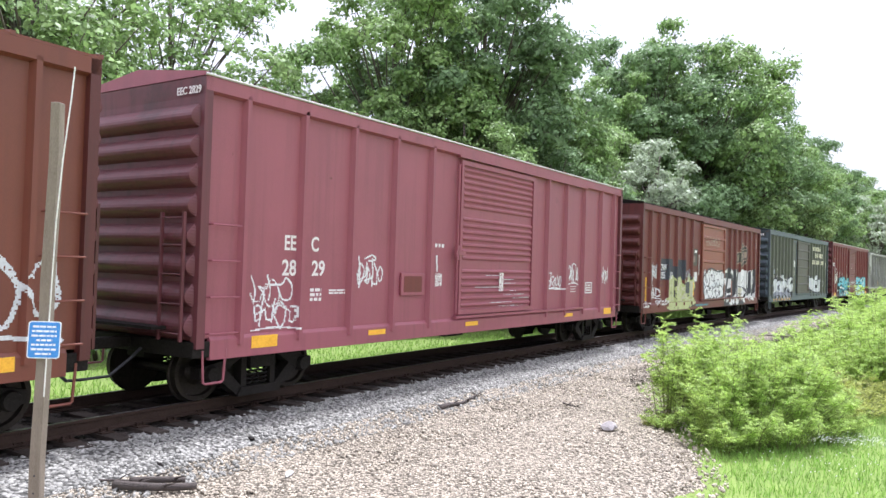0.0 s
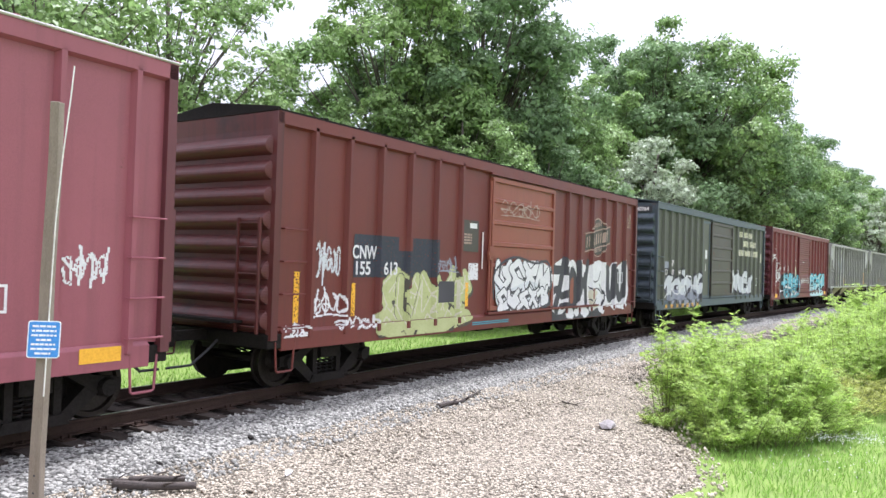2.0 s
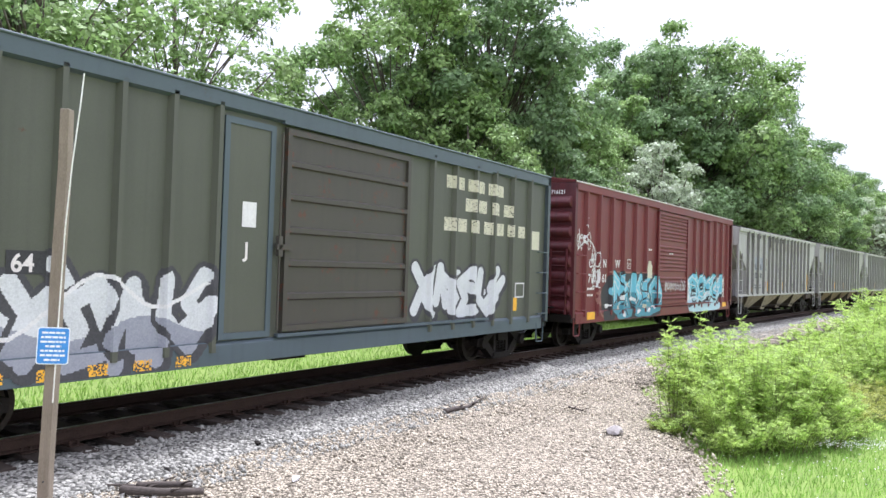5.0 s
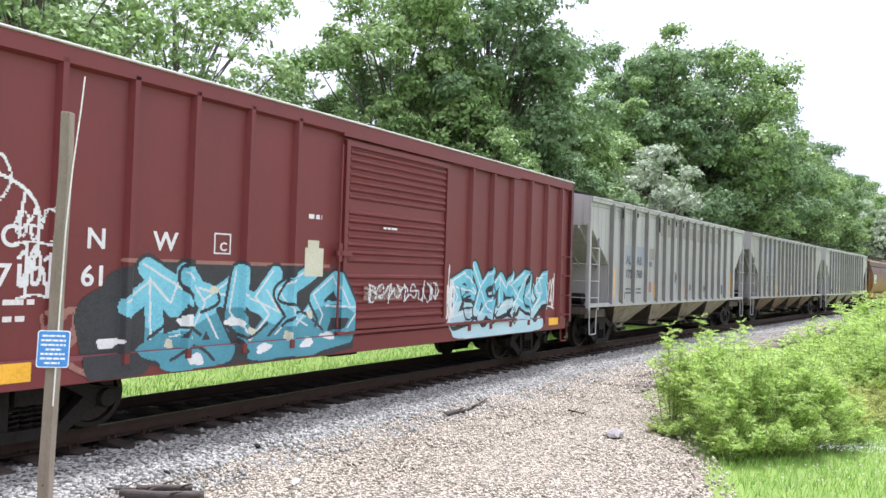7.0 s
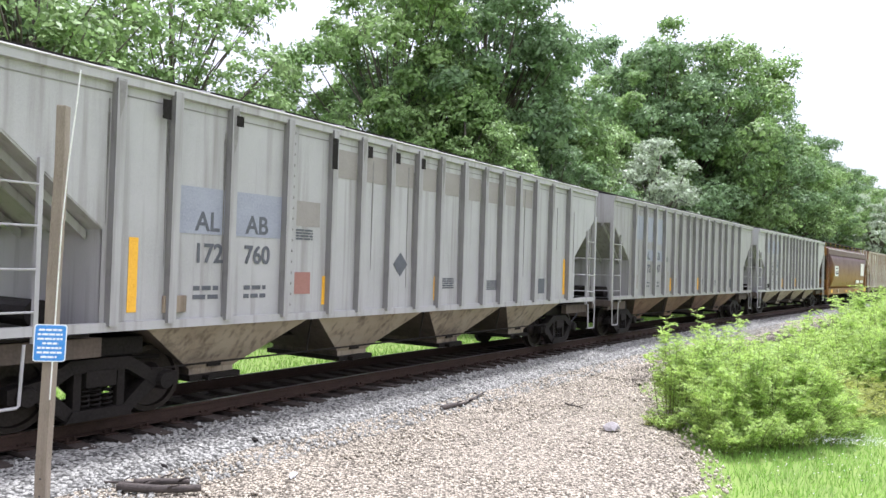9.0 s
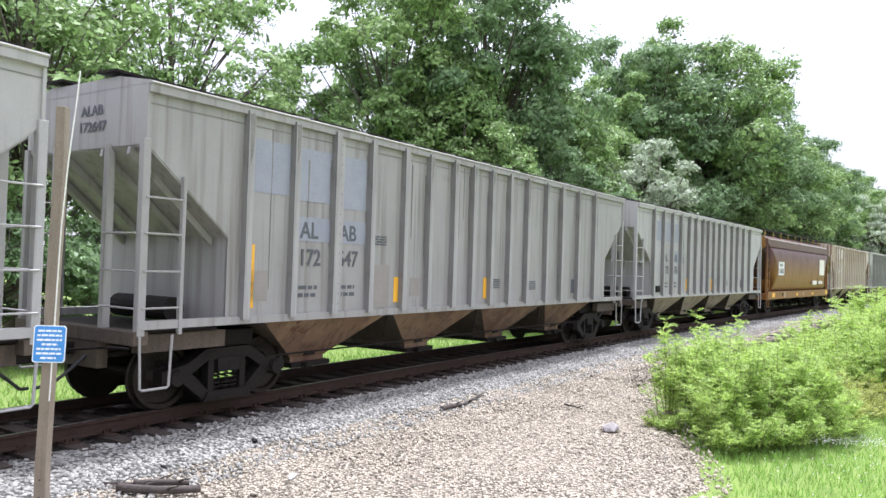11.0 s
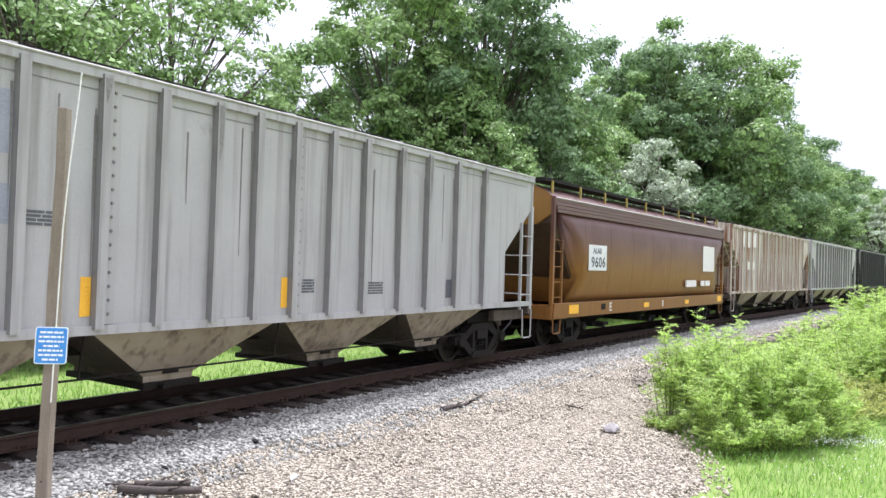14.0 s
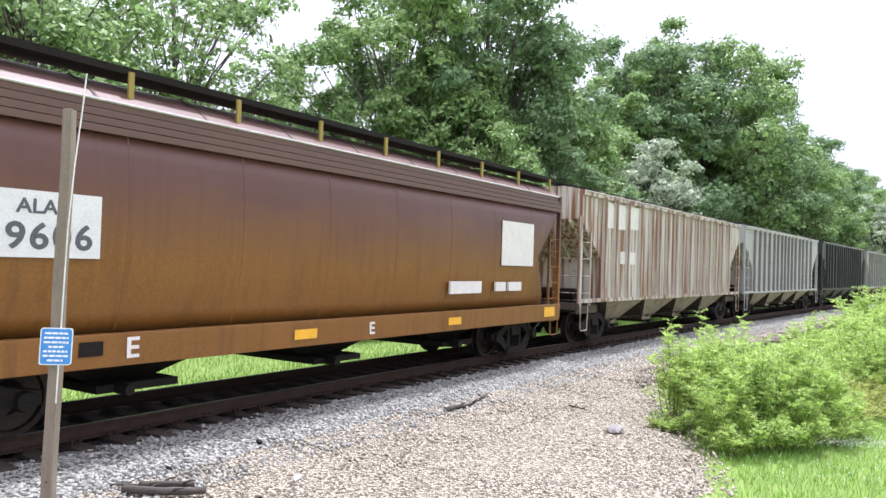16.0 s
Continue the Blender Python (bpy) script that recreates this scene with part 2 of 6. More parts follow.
M_SOIL = material("grass_covered_soil", (0.105, 0.165, 0.03), (0.165, 0.235, 0.045), 2.0, 0.95, 0, 0.6, 30, 0, (0.13, 0.12, 0.05), 0.66)
M_GRASS = material("grass_blades", (0.155, 0.295, 0.045), (0.255, 0.415, 0.085), 1.5, 0.6, 0, 0, 20, island=0.35, translucent=0.35)
M_LEAF_A = material("tree_leaves", (0.155, 0.265, 0.09), (0.275, 0.39, 0.145), 0.35, 0.5, 0, 0, 8, island=0.45, translucent=0.33, spec=0.3)
M_LEAF_B = material("dark_tree_leaves", (0.135, 0.225, 0.1), (0.22, 0.325, 0.15), 0.35, 0.5, 0, 0, 8, island=0.35, translucent=0.38, spec=0.3)
M_LEAF_C = material("pale_tree_leaves", (0.30, 0.38, 0.24), (0.42, 0.48, 0.35), 0.35, 0.42, 0, 0, 8, island=0.3, translucent=0.4)
M_BUSH = material("weed_leaves", (0.27, 0.41, 0.085), (0.40, 0.53, 0.135), 1.0, 0.55, 0, 0, 12, island=0.45, translucent=0.48)
M_WEED_DRY = material("yellowing_weed_leaves", (0.27, 0.31, 0.06), (0.36, 0.4, 0.1), 1.0, 0.55, 0, 0, 12, island=0.4, translucent=0.4)
M_STEM = material("green_stems", (0.13, 0.16, 0.05), (0.18, 0.19, 0.07), 4, 0.7, 0, 0.1)
M_BARK = material("tree_bark", (0.055, 0.045, 0.035), (0.12, 0.10, 0.08), 3, 0.9, 0, 0.8, 14, bump_dist=0.03, stretch=(2, 2, 0.4))
M_DEADWOOD = material("charred_dry_wood", (0.015, 0.012, 0.010), (0.085, 0.07, 0.06), 5, 0.9, 0, 0.6, 40, stretch=(0.6, 4, 4))
M_ROCK = material("pale_rock", (0.2, 0.185, 0.175), (0.33, 0.31, 0.3), 6, 0.85, 0, 0.5, 40)


# ---- mesh helpers ----
class Shape:
    """Collects vertices and faces for one mesh."""

    def __init__(self):
        self.v, self.f, self.mi, self.slot = [], [], [], 0

    def face(self, idx):
        self.f.append(idx)
        self.mi.append(self.slot)

    def hexa(self, p):
        k = len(self.v)
        self.v += p
        for q in ((0, 3, 2, 1), (4, 5, 6, 7), (0, 1, 5, 4), (1, 2, 6, 5), (2, 3, 7, 6), (3, 0, 4, 7)):
            self.face([k + i for i in q])
        return self

    def box(self, x0, x1, y0, y1, z0, z1):
        return self.hexa([(x0, y0, z0), (x1, y0, z0), (x1, y1, z0), (x0, y1, z0), (x0, y0, z1), (x1, y0, z1), (x1, y1, z1), (x0, y1, z1)])

    def prism(self, poly, axis, a, b):
        """A polygon of two coordinates, drawn out along an axis from a to b."""
        k, n = len(self.v), len(poly)
        for w in (a, b):
            for p, q in poly:
                self.v.append({"x": (w, p, q), "y": (p, w, q), "z": (p, q, w)}[axis])
        self.face(list(range(k, k + n)))
        self.face(list(range(k + 2 * n - 1, k + n - 1, -1)))
        for i in range(n):
            j = (i + 1) % n
            self.face([k + i, k + n + i, k + n + j, k + j])
        return self

    def loft(self, rings, closed=True, caps=True):
        k, n = len(self.v), len(rings[0])
        for r in rings:
            self.v += [tuple(p) for p in r]
        for a in range(len(rings) - 1):
            for i in range(n if closed else n - 1):
                j = (i + 1) % n
                self.face([k + a * n + i, k + a * n + j, k + (a + 1) * n + j, k + (a + 1) * n + i])
        if caps and closed:
            self.face(list(range(k + n - 1, k - 1, -1)))
            self.face(list(range(k + (len(rings) - 1) * n, k + len(rings) * n)))
        return self

    def tube(self, pts, r, sides=6, r2=None):
        pts = [Vector(p) for p in pts]
        rings = []
        for i, p in enumerate(pts):
            d = (pts[min(i + 1, len(pts) - 1)] - pts[max(i - 1, 0)]).normalized()
            u = d.orthogonal().normalized() if i == 0 else (u - d * u.dot(d)).normalized()
            w = d.cross(u)
            q = r if r2 is None else r + (r2 - r) * i / (len(pts) - 1)
            rings.append([p + (u * math.cos(a) + w * math.sin(a)) * q for a in (math.tau * k / sides for k in range(sides))])
        return self.loft(rings)

    def lathe(self, profile, cx, cz, sides=28):
        """Rings round the y axis: profile of (y, radius)."""
        return self.loft([[(cx + math.cos(math.tau * k / sides) * r, y, cz + math.sin(math.tau * k / sides) * r) for k in range(sides)] for y, r in profile])

    def mesh(self, name, mats, smooth=False):
        me = bpy.data.meshes.new(name)
        me.from_pydata([tuple(p) for p in self.v], [], self.f)
        for m in mats if isinstance(mats, (list, tuple)) else [mats]:
            me.materials.append(m)
        me.polygons.foreach_set("material_index", self.mi)
        if smooth:
            me.polygons.foreach_set("use_smooth", [True] * len(self.f))
        bm = bmesh.new()
        bm.from_mesh(me)
        bmesh.ops.recalc_face_normals(bm, faces=bm.faces)
        bm.to_mesh(me)
        bm.free()
        me.update()
        return me


def part(name, shape, mats, parent, label="", smooth=False, at=None, bevel=0.0):
    me = shape if isinstance(shape, bpy.types.Mesh) else shape.mesh(name, mats, smooth)
    ob = new(name, me)
    ob.parent = parent
    if at is not None:
        ob.matrix_basis = at
    if bevel:
        md = ob.modifiers.new("bevel", "BEVEL")
        md.width, md.segments, md.limit_method = bevel, 2, "ANGLE"
    return tagged(ob, label)


def thing(name, label, category, group="", m=None):
    ob = new(name)
    ob.empty_display_size = 0.3
    if m is not None:
        ob.matrix_basis = m
    return tagged(ob, label, category, group)


def structure(name, shape, mats, label, category, smooth=False):
    return tagged(new(name, shape.mesh(name, mats, smooth) if isinstance(shape, Shape) else shape), label, category, kind="structure")


def fast_mesh(name, verts, faces, mat, smooth=False):
    """A mesh straight from arrays; all faces have the same number of corners."""
    verts, faces = np.asarray(verts, np.float32), np.asarray(faces, np.int32)
    me = bpy.data.meshes.new(name)
    me.vertices.add(len(verts))
    me.vertices.foreach_set("co", verts.ravel())
    k = faces.shape[1]
    me.loops.add(faces.size)
    me.loops.foreach_set("vertex_index", faces.ravel())
    me.polygons.add(len(faces))
    me.polygons.foreach_set("loop_start", np.arange(0, faces.size, k, dtype=np.int32))
    me.polygons.foreach_set("loop_total", np.full(len(faces), k, np.int32))
    if smooth:
        me.polygons.foreach_set("use_smooth", np.ones(len(faces), bool))
    me.update(calc_edges=True)
    me.materials.append(mat)
    return me


# ---- the line of the track ----
D0, H0, K1, K2, S_FREE = 17.848, 0.5902, 0.0022893, -4.34e-5, 52.7


def heading(s):
    s = min(max(s, -45), S_FREE)
    return H0 + K1 * s + K2 * s * s / 2


TRACK_S = [i * 0.5 for i in range(-440, 900)]
TRACK_P = [Vector((0, 0))]
for a_ in TRACK_S[:-1]:
    h_ = heading(a_ + 0.25)
    TRACK_P.append(TRACK_P[-1] + Vector((math.sin(h_), math.cos(h_))) * 0.5)
P_ZERO = TRACK_P[440].copy()
TRACK_P = [p - P_ZERO + Vector((0, D0)) for p in TRACK_P]


def along(s, off=0.0, z=0.0):
    """The place s metres along the track, off metres towards the camera's side of it."""
    f = (s + 220) * 2
    i = min(max(int(f), 0), len(TRACK_P) - 2)
    p = TRACK_P[i].lerp(TRACK_P[i + 1], f - i)
    h = heading(s)
    return Vector((p.x + off * math.cos(h), p.y - off * math.sin(h), z))


def on_track(s, off=0.0, z=0.0):
    return Matrix.Translation(along(s, off, z)) @ pose(0, 0, 0, 0, 0, 90 - math.degrees(heading(s)))


# ---- ground ----
def shoulder(off):
    """Height of the bed across the track."""
    pts = [(-400, -0.75), (-9, -0.75), (-4.5, -0.62), (-2.7, -0.48), (-1.6, -0.225), (-1.25, -0.232), (-0.9, -0.275), (0.9, -0.275), (1.25, -0.232), (1.6, -0.238), (2.6, -0.41), (4.2, -0.52), (9, -0.55), (400, -0.55)]
    for (a, p), (b, q) in zip(pts, pts[1:]):
        if off <= b:
            return p + (q - p) * (off - a) / (b - a)
    return -0.55


def strip(offs, s0, s1, step, lift, edge_noise=(0, 0), rough=0.0):
    """A sheet laid along the track, with uneven borders."""
    sh = Shape()
    ns = int((s1 - s0) / step) + 1
    for i in range(ns):
        s = s0 + (s1 - s0) * i / (ns - 1)
        for j, o in enumerate(offs(s) if callable(offs) else offs):
            e = edge_noise[0] if j == 0 else edge_noise[1] if j == len(offs(s) if callable(offs) else offs) - 1 else 0
            o += e * noise.noise((s * 0.9, j * 7.7, 3)) + e * 0.6 * noise.noise((s * 3.1, j * 7.7, 9))
            p = along(s, o)
            sink = 0.12 if e else 0.0
            sh.v.append((p.x, p.y, shoulder(o) + lift - sink + rough * noise.noise((p.x * 1.3, p.y * 1.3, 0))))
    n = len(offs(s0) if callable(offs) else offs)
    for i in range(ns - 1):
        for j in range(n - 1):
            sh.face([i * n + j, i * n + j + 1, (i + 1) * n + j + 1, (i + 1) * n + j])
    return sh


def ground_sheet():
    """One sheet to the horizon, following the bed near the track."""
    sh = Shape()
    cuts = [-2500, -1200, -600, -300, -150, -90, -60, -45, -36, -30, -26] + [x * 1.0 for x in range(-24, 41)] + [44, 50, 60, 75, 95, 130, 180, 300, 600, 1200, 2500]
    cy = [-2500, -900, -300, -120, -60, -30, -15, -8] + [x * 1.0 for x in range(-4, 76)] + [80, 88, 98, 110, 130, 160, 220, 320, 600, 1200, 2500]
    samples = [(s, along(s)) for s in range(-60, 200, 2)]
    for y in cy:
        for x in cuts:
            if -60 < x < 130 and -60 < y < 160:
                s, p = min(samples, key=lambda q: (q[1].x - x) ** 2 + (q[1].y - y) ** 2)
                h = heading(s)
                off = (x - p.x) * math.cos(h) - (y - p.y) * math.sin(h)
            else:
                off = 50
            z = shoulder(off) - 0.06 + 0.05 * noise.noise((x * 0.3, y * 0.3, 5)) * (abs(off) > 6)
            sh.v.append((x, y, z))
    n = len(cuts)
    for i in range(len(cy) - 1):
        for j in range(n - 1):
            sh.face([i * n + j, i * n + j + 1, (i + 1) * n + j + 1, (i + 1) * n + j])
    return sh


structure("ground", ground_sheet(), M_SOIL, "grass-covered ground beside the railway line", "ground", True)


def gravel_edge(s):
    return 7.6 - 4.0 * min(max((s + 5.0) / 9, 0), 1)


structure("gravel_lot", strip(lambda s: [2.0, 2.6, 3.2, 4.0, gravel_edge(s) - 0.5, gravel_edge(s)], -24, 40, 0.25, 0.0, (0, 0.5), 0.025), M_GRAVEL, "tan gravel strip beside the track ballast", "gravel", True)
structure("ballast_bed", strip([-2.9, -2.3, -1.6, -1.25, -0.9, 0, 0.9, 1.25, 1.6, 1.9, 2.25, 2.7], -40, 110, 0.25, 0.012, (0.25, 0.35), 0.03), M_BALLAST, "bed of grey crushed-stone ballast under the track", "ballast", True)

# dark strip laid between the rails as the train's shade
structure("fouled_ballast", strip([-0.98, -0.70, -0.35, 0, 0.35, 0.70, 0.95], -30, 90, 0.3, 0.028, (0, 0), 0.02), M_BALLAST_SHADE, "ballast between the rails, darkened for the shade under the train", "ballast", True)

# stones that lie loose on the beds
OCTA_V = np.array([(1, 0, 0), (-1, 0, 0), (0, 1, 0), (0, -1, 0), (0, 0, 1), (0, 0, -1)], float)
OCTA_F = np.array([(0, 2, 4), (2, 1, 4), (1, 3, 4), (3, 0, 4), (2, 0, 5), (1, 2, 5), (3, 1, 5), (0, 3, 5)])


def scatter_stones(count, s0, s1, offs, size, seed, name, mat, label):
    rnd = np.random.RandomState(seed)
    vs, fs = [], []
    for i in range(count):
        s = s0 + (s1 - s0) * rnd.rand() ** 1.5
        lo, hi = offs(s)
        o = lo + (hi - lo) * rnd.rand()
        p = along(s, o)
        r = size * (0.5 + rnd.rand() ** 2)
        v = OCTA_V * (r * (0.7 + 0.6 * rnd.rand(3))) + rnd.randn(6, 3) * r * 0.22
        a, b = rnd.rand() * 6.28, rnd.rand() * 1.2
        ca, sa, cb, sb = math.cos(a), math.sin(a), math.cos(b), math.sin(b)
        v = v @ np.array([(1, 0, 0), (0, cb, -sb), (0, sb, cb)]) @ np.array([(ca, -sa, 0), (sa, ca, 0), (0, 0, 1)])
        vs.append(v + (p.x, p.y, shoulder(o) + r * 0.25))
        fs.append(OCTA_F + 6 * i)
    ob = new(name, fast_mesh(name, np.concatenate(vs), np.concatenate(fs), mat))
    return tagged(ob, label, "gravel", kind="stuff")


scatter_stones(15000, -13, 26, lambda s: (1.12, 2.9), 0.027, 3, "ballast_stones", M_STONE_G, "loose grey crushed stones on the track shoulder")
scatter_stones(15000, -13, 14, lambda s: (2.4, gravel_edge(s) + 0.15), 0.024, 4, "gravel_stones", M_STONE_T, "loose tan pebbles on the gravel strip")

# ---- track ----
GAUGE = 0.7175 + 0.037
RAIL_PROFILE = [(-0.07, -0.178), (0.07, -0.178), (0.07, -0.165), (0.012, -0.145), (0.010, -0.045), (0.036, -0.036), (0.036, -0.006), (0.028, 0.0), (-0.028, 0.0), (-0.036, -0.006), (-0.036, -0.036), (-0.010, -0.045), (-0.012, -0.145), (-0.07, -0.165)]
track = thing("railway_track", "rusty steel rails on dark creosoted timber sleepers", "railway track")
track["kind"] = "structure"
for side_ in (-1, 1):
    sh = Shape()
    rings = []
    for i in range(0, 221):
        s = -50 + i * 1.0
        rings.append([along(s, side_ * GAUGE + o, z) for o, z in RAIL_PROFILE])
    sh.loft(rings)
    me = sh.mesh("rail", [M_RAIL, M_RAILTOP])
    for pl in me.polygons:
        if abs(pl.normal.z) > 0.9 and pl.center.z > -0.003:
            pl.material_index = 1
    part("rail", me, None, track)
TIE = Shape().box(-0.115, 0.115, -1.30, 1.30, -0.18, 0).mesh("sleeper", M_TIE)
PLATE = Shape().box(-0.09, 0.09, -0.17, 0.17, 0, 0.018).mesh("tie_plate", M_RAIL)
SPIKE = Shape().box(-0.012, 0.012, -0.02, 0.02, 0, 0.045).mesh("spike", M_RAIL)
random.seed(5)
for i in range(0, 200):
    s = -22 + i * 0.515 + random.uniform(-0.03, 0.03)
    tie = part("sleeper", TIE, None, track, at=on_track(s, random.uniform(-0.06, 0.06), -0.196 + random.uniform(-0.008, 0.004)) @ pose(0, 0, 0, 0, 0, random.uniform(-1.5, 1.5)))
    if i < 90:
        part("tie_plate", PLATE, None, tie, at=pose(0, -GAUGE, 0.002))
        part("spike", SPIKE, None, tie, at=pose(0.05, -GAUGE - 0.085, 0.02))
        part("spike", SPIKE, None, tie, at=pose(-0.05, -GAUGE - 0.085, 0.02))


# ---- bogies ----
def side_frame_shape(r):
    """Cast side frame in the xz plane, with its bowed arch, window struts and journal boxes."""
    sh = Shape()
    w = 0.10
    arch = [(-1.12, r + 0.10), (-0.72, r + 0.17), (-0.40, r + 0.36), (0.40, r + 0.36), (0.72, r + 0.17), (1.12, r + 0.10), (1.12, r - 0.06), (0.78, r - 0.06), (0.66, r + 0.02), (0.36, r + 0.20), (-0.36, r + 0.20), (-0.66, r + 0.02), (-0.78, r - 0.06), (-1.12, r - 0.06)]
    for a, b, c, d in ((0, 1, 12, 13), (1, 2, 10, 11), (2, 3, 9, 10), (3, 4, 8, 9), (4, 5, 6, 7)):
        sh.prism([arch[i] for i in (a, b, c, d)], "y", -w, w)
    sh.prism([arch[i] for i in (1, 11, 12)], "y", -w, w)
    sh.prism([arch[i] for i in (4, 7, 8)], "y", -w, w)
    for q in (-1, 1):
        sh.prism([(q * 0.70, r + 0.10), (q * 0.86, r - 0.02), (q * 0.42, r - 0.36), (q * 0.30, r - 0.27)], "y", -w * 0.9, w * 0.9)
        sh.prism([(q * 0.24, r + 0.22), (q * 0.34, r + 0.22), (q * 0.34, r - 0.30), (q * 0.24, r - 0.30)], "y", -w * 0.8, w * 0.8)
        sh.lathe([(-w - 0.07, 0.05), (-w - 0.07, 0.105), (-w - 0.02, 0.125), (0.02, 0.125)], q * 0.915, r, 14)
    sh.prism([(-0.44, r - 0.38), (0.44, r - 0.38), (0.36, r - 0.25), (-0.36, r - 0.25)], "y", -w * 1.2, w * 1.2)
    return sh


def spring_shape(r):
    pts = [(0.06 * math.cos(a), 0.06 * math.sin(a), r - 0.25 + 0.30 * a / (math.tau * 5)) for a in (math.tau * k / 8 for k in range(41))]
    return Shape().tube(pts, 0.016, 5)


def wheelset_shape(r):
    sh = Shape()
    for q in (-1, 1):
        y = q * 0.72
        prof = [(y - q * 0.035, r + 0.028), (y - q * 0.01, r + 0.024), (y + q * 0.0, r), (y + q * 0.105, r - 0.006), (y + q * 0.105, r - 0.07), (y + q * 0.05, r - 0.085), (y + q * 0.03, r * 0.45), (y + q * 0.11, r * 0.30), (y + q * 0.12, 0.075)]
        sh.lathe(prof, 0, 0, 32)
        for k in range(3):
            a = math.tau * k / 3
            sh.lathe([(y + q * 0.112, 0.012), (y + q * 0.135, 0.012)], math.cos(a) * 0.09, math.sin(a) * 0.09, 6)
    sh.slot = 0
    sh.lathe([(-1.08, 0.07), (1.08, 0.07)], 0, 0, 14)
    return sh


BOGIE_MESHES = {}
for r_ in (0.42, 0.457):
    BOGIE_MESHES[r_] = (side_frame_shape(r_).mesh("side_frame", M_STEEL), spring_shape(r_).mesh("spring", M_STEEL, True), wheelset_shape(r_).mesh("wheelset", M_TREAD),
                        Shape().box(-0.20, 0.20, -1.12, 1.12, r_ + 0.02, r_ + 0.22).box(-0.3, 0.3, -0.35, 0.35, r_ + 0.22, r_ + 0.34).mesh("bolster", M_STEEL),
                        Shape().tube([(-0.62, -0.78, r_ - 0.05), (-0.62, 0.78, r_ - 0.05)], 0.05, 6).tube([(0.62, -0.78, r_ - 0.05), (0.62, 0.78, r_ - 0.05)], 0.05, 6).box(-0.55, -0.46, -0.83, -0.68, r_ - 0.2, r_ + 0.12).box(0.46, 0.55, -0.83, -0.68, r_ - 0.2, r_ + 0.12).mesh("brake_beam", M_STEEL))
WHEELSETS = []


def bogie(car, x, r):
    fr, sp, ws, bo, br = BOGIE_MESHES[r]
    b = part("bogie", bo, None, car, "grimy black cast-steel bogie", at=pose(x, 0, 0))
    for q in (-1, 1):
        part("side_frame", fr, None, b, at=pose(0, q * 1.0, 0, 0, 0, 0 if q < 0 else 180))
        for x_ in (-0.15, 0.0, 0.15):
            part("spring", sp, None, b, at=pose(x_, q * 1.0, 0))
        w = part("wheelset", ws, None, b, at=pose(q * 0.915, 0, r + 0.002))
        WHEELSETS.append((w, q * 0.915, r))
    part("brake_beam", br, None, b)
    return b


# ---- fittings shared by the wagons ----
def coupler(car, x, q, reach):
    sh = Shape()
    sh.box(*sorted((x - q * 0.5, x + q * (reach - 0.22))), -0.075, 0.075, 0.77, 0.93)
    sh.hexa([(x + q * (reach - 0.26), -0.14, 0.70), (x + q * (reach + 0.0), -0.16, 0.70), (x + q * (reach + 0.0), 0.05, 0.70), (x + q * (reach - 0.26), 0.14, 0.70),
             (x + q * (reach - 0.26), -0.14, 1.0), (x + q * (reach + 0.0), -0.16, 1.0), (x + q * (reach + 0.0), 0.05, 1.0), (x + q * (reach - 0.26), 0.14, 1.0)])
    part("coupler", sh, M_STEEL, car, "black cast knuckle coupler", bevel=0.02)
    hose = Shape().tube([(x + q * 0.05, -0.35, 0.78), (x + q * 0.25, -0.35, 0.62), (x + q * 0.5, -0.30, 0.42), (x + q * (reach - 0.05), -0.22, 0.40)], 0.022, 6)
    part("brake_hose", hose, M_BLACK, car)


def rung_shape(w, out):
    return Shape().tube([(0, 0, 0), (0, -out, 0.0), (w, -out, 0.0), (w, 0, 0)], 0.013, 6)


RUNGS = {}


def rungs(car, mat, x, y, zs, w, out=0.10, name="grab_iron", turn=0):
    key = (w, out, mat.name)
    if key not in RUNGS:
        RUNGS[key] = rung_shape(w, out).mesh(name, mat)
    for z in zs:
        part(name, RUNGS[key], None, car, at=pose(x, y, z, 0, 0, turn))


def stirrup(car, mat, x, y, z0, z1, w=0.34):
    part("stirrup_step", Shape().tube([(x - w / 2 - 0.03, y, z1), (x - w / 2, y, z0 + 0.02), (x - w / 2 + 0.03, y, z0), (x + w / 2 - 0.03, y, z0), (x + w / 2, y, z0 + 0.02), (x + w / 2 + 0.03, y, z1)], 0.018, 6), mat, car)


def text_mesh(text, size, extrude=0.001, spacing=1.0):
    cu = bpy.data.curves.new("text", "FONT")
    cu.body, cu.size, cu.extrude, cu.space_character, cu.offset = text, size, extrude, spacing, size * 0.02
    cu.align_x = "LEFT"
    ob = bpy.data.objects.new("text", cu)
    scene.collection.objects.link(ob)
    dg = bpy.context.evaluated_depsgraph_get()
    me = bpy.data.meshes.new_from_object(ob.evaluated_get(dg))
    bpy.data.objects.remove(ob)
    return me


def lettering(car, text, x, z, height, y, mat, name="lettering", spacing=1.0, squash=1.0):
    """Letters on the wagon's side towards the camera, height metres tall."""
    me = text_mesh(text, height * 1.46, 0.002, spacing)
    me.materials.clear()
    me.materials.append(mat)
    me.transform(Matrix.Diagonal((squash * 1.12, 1, 1, 1)))
    return part(name, me, None, car, at=pose(x, y, z, 90, 0, 0))


def plate(car, x0, x1, z0, z1, y, mat, name="marking", label="", thick=0.004):
    return part(name, Shape().box(x0, x1, y - thick, y, z0, z1), mat, car, label)


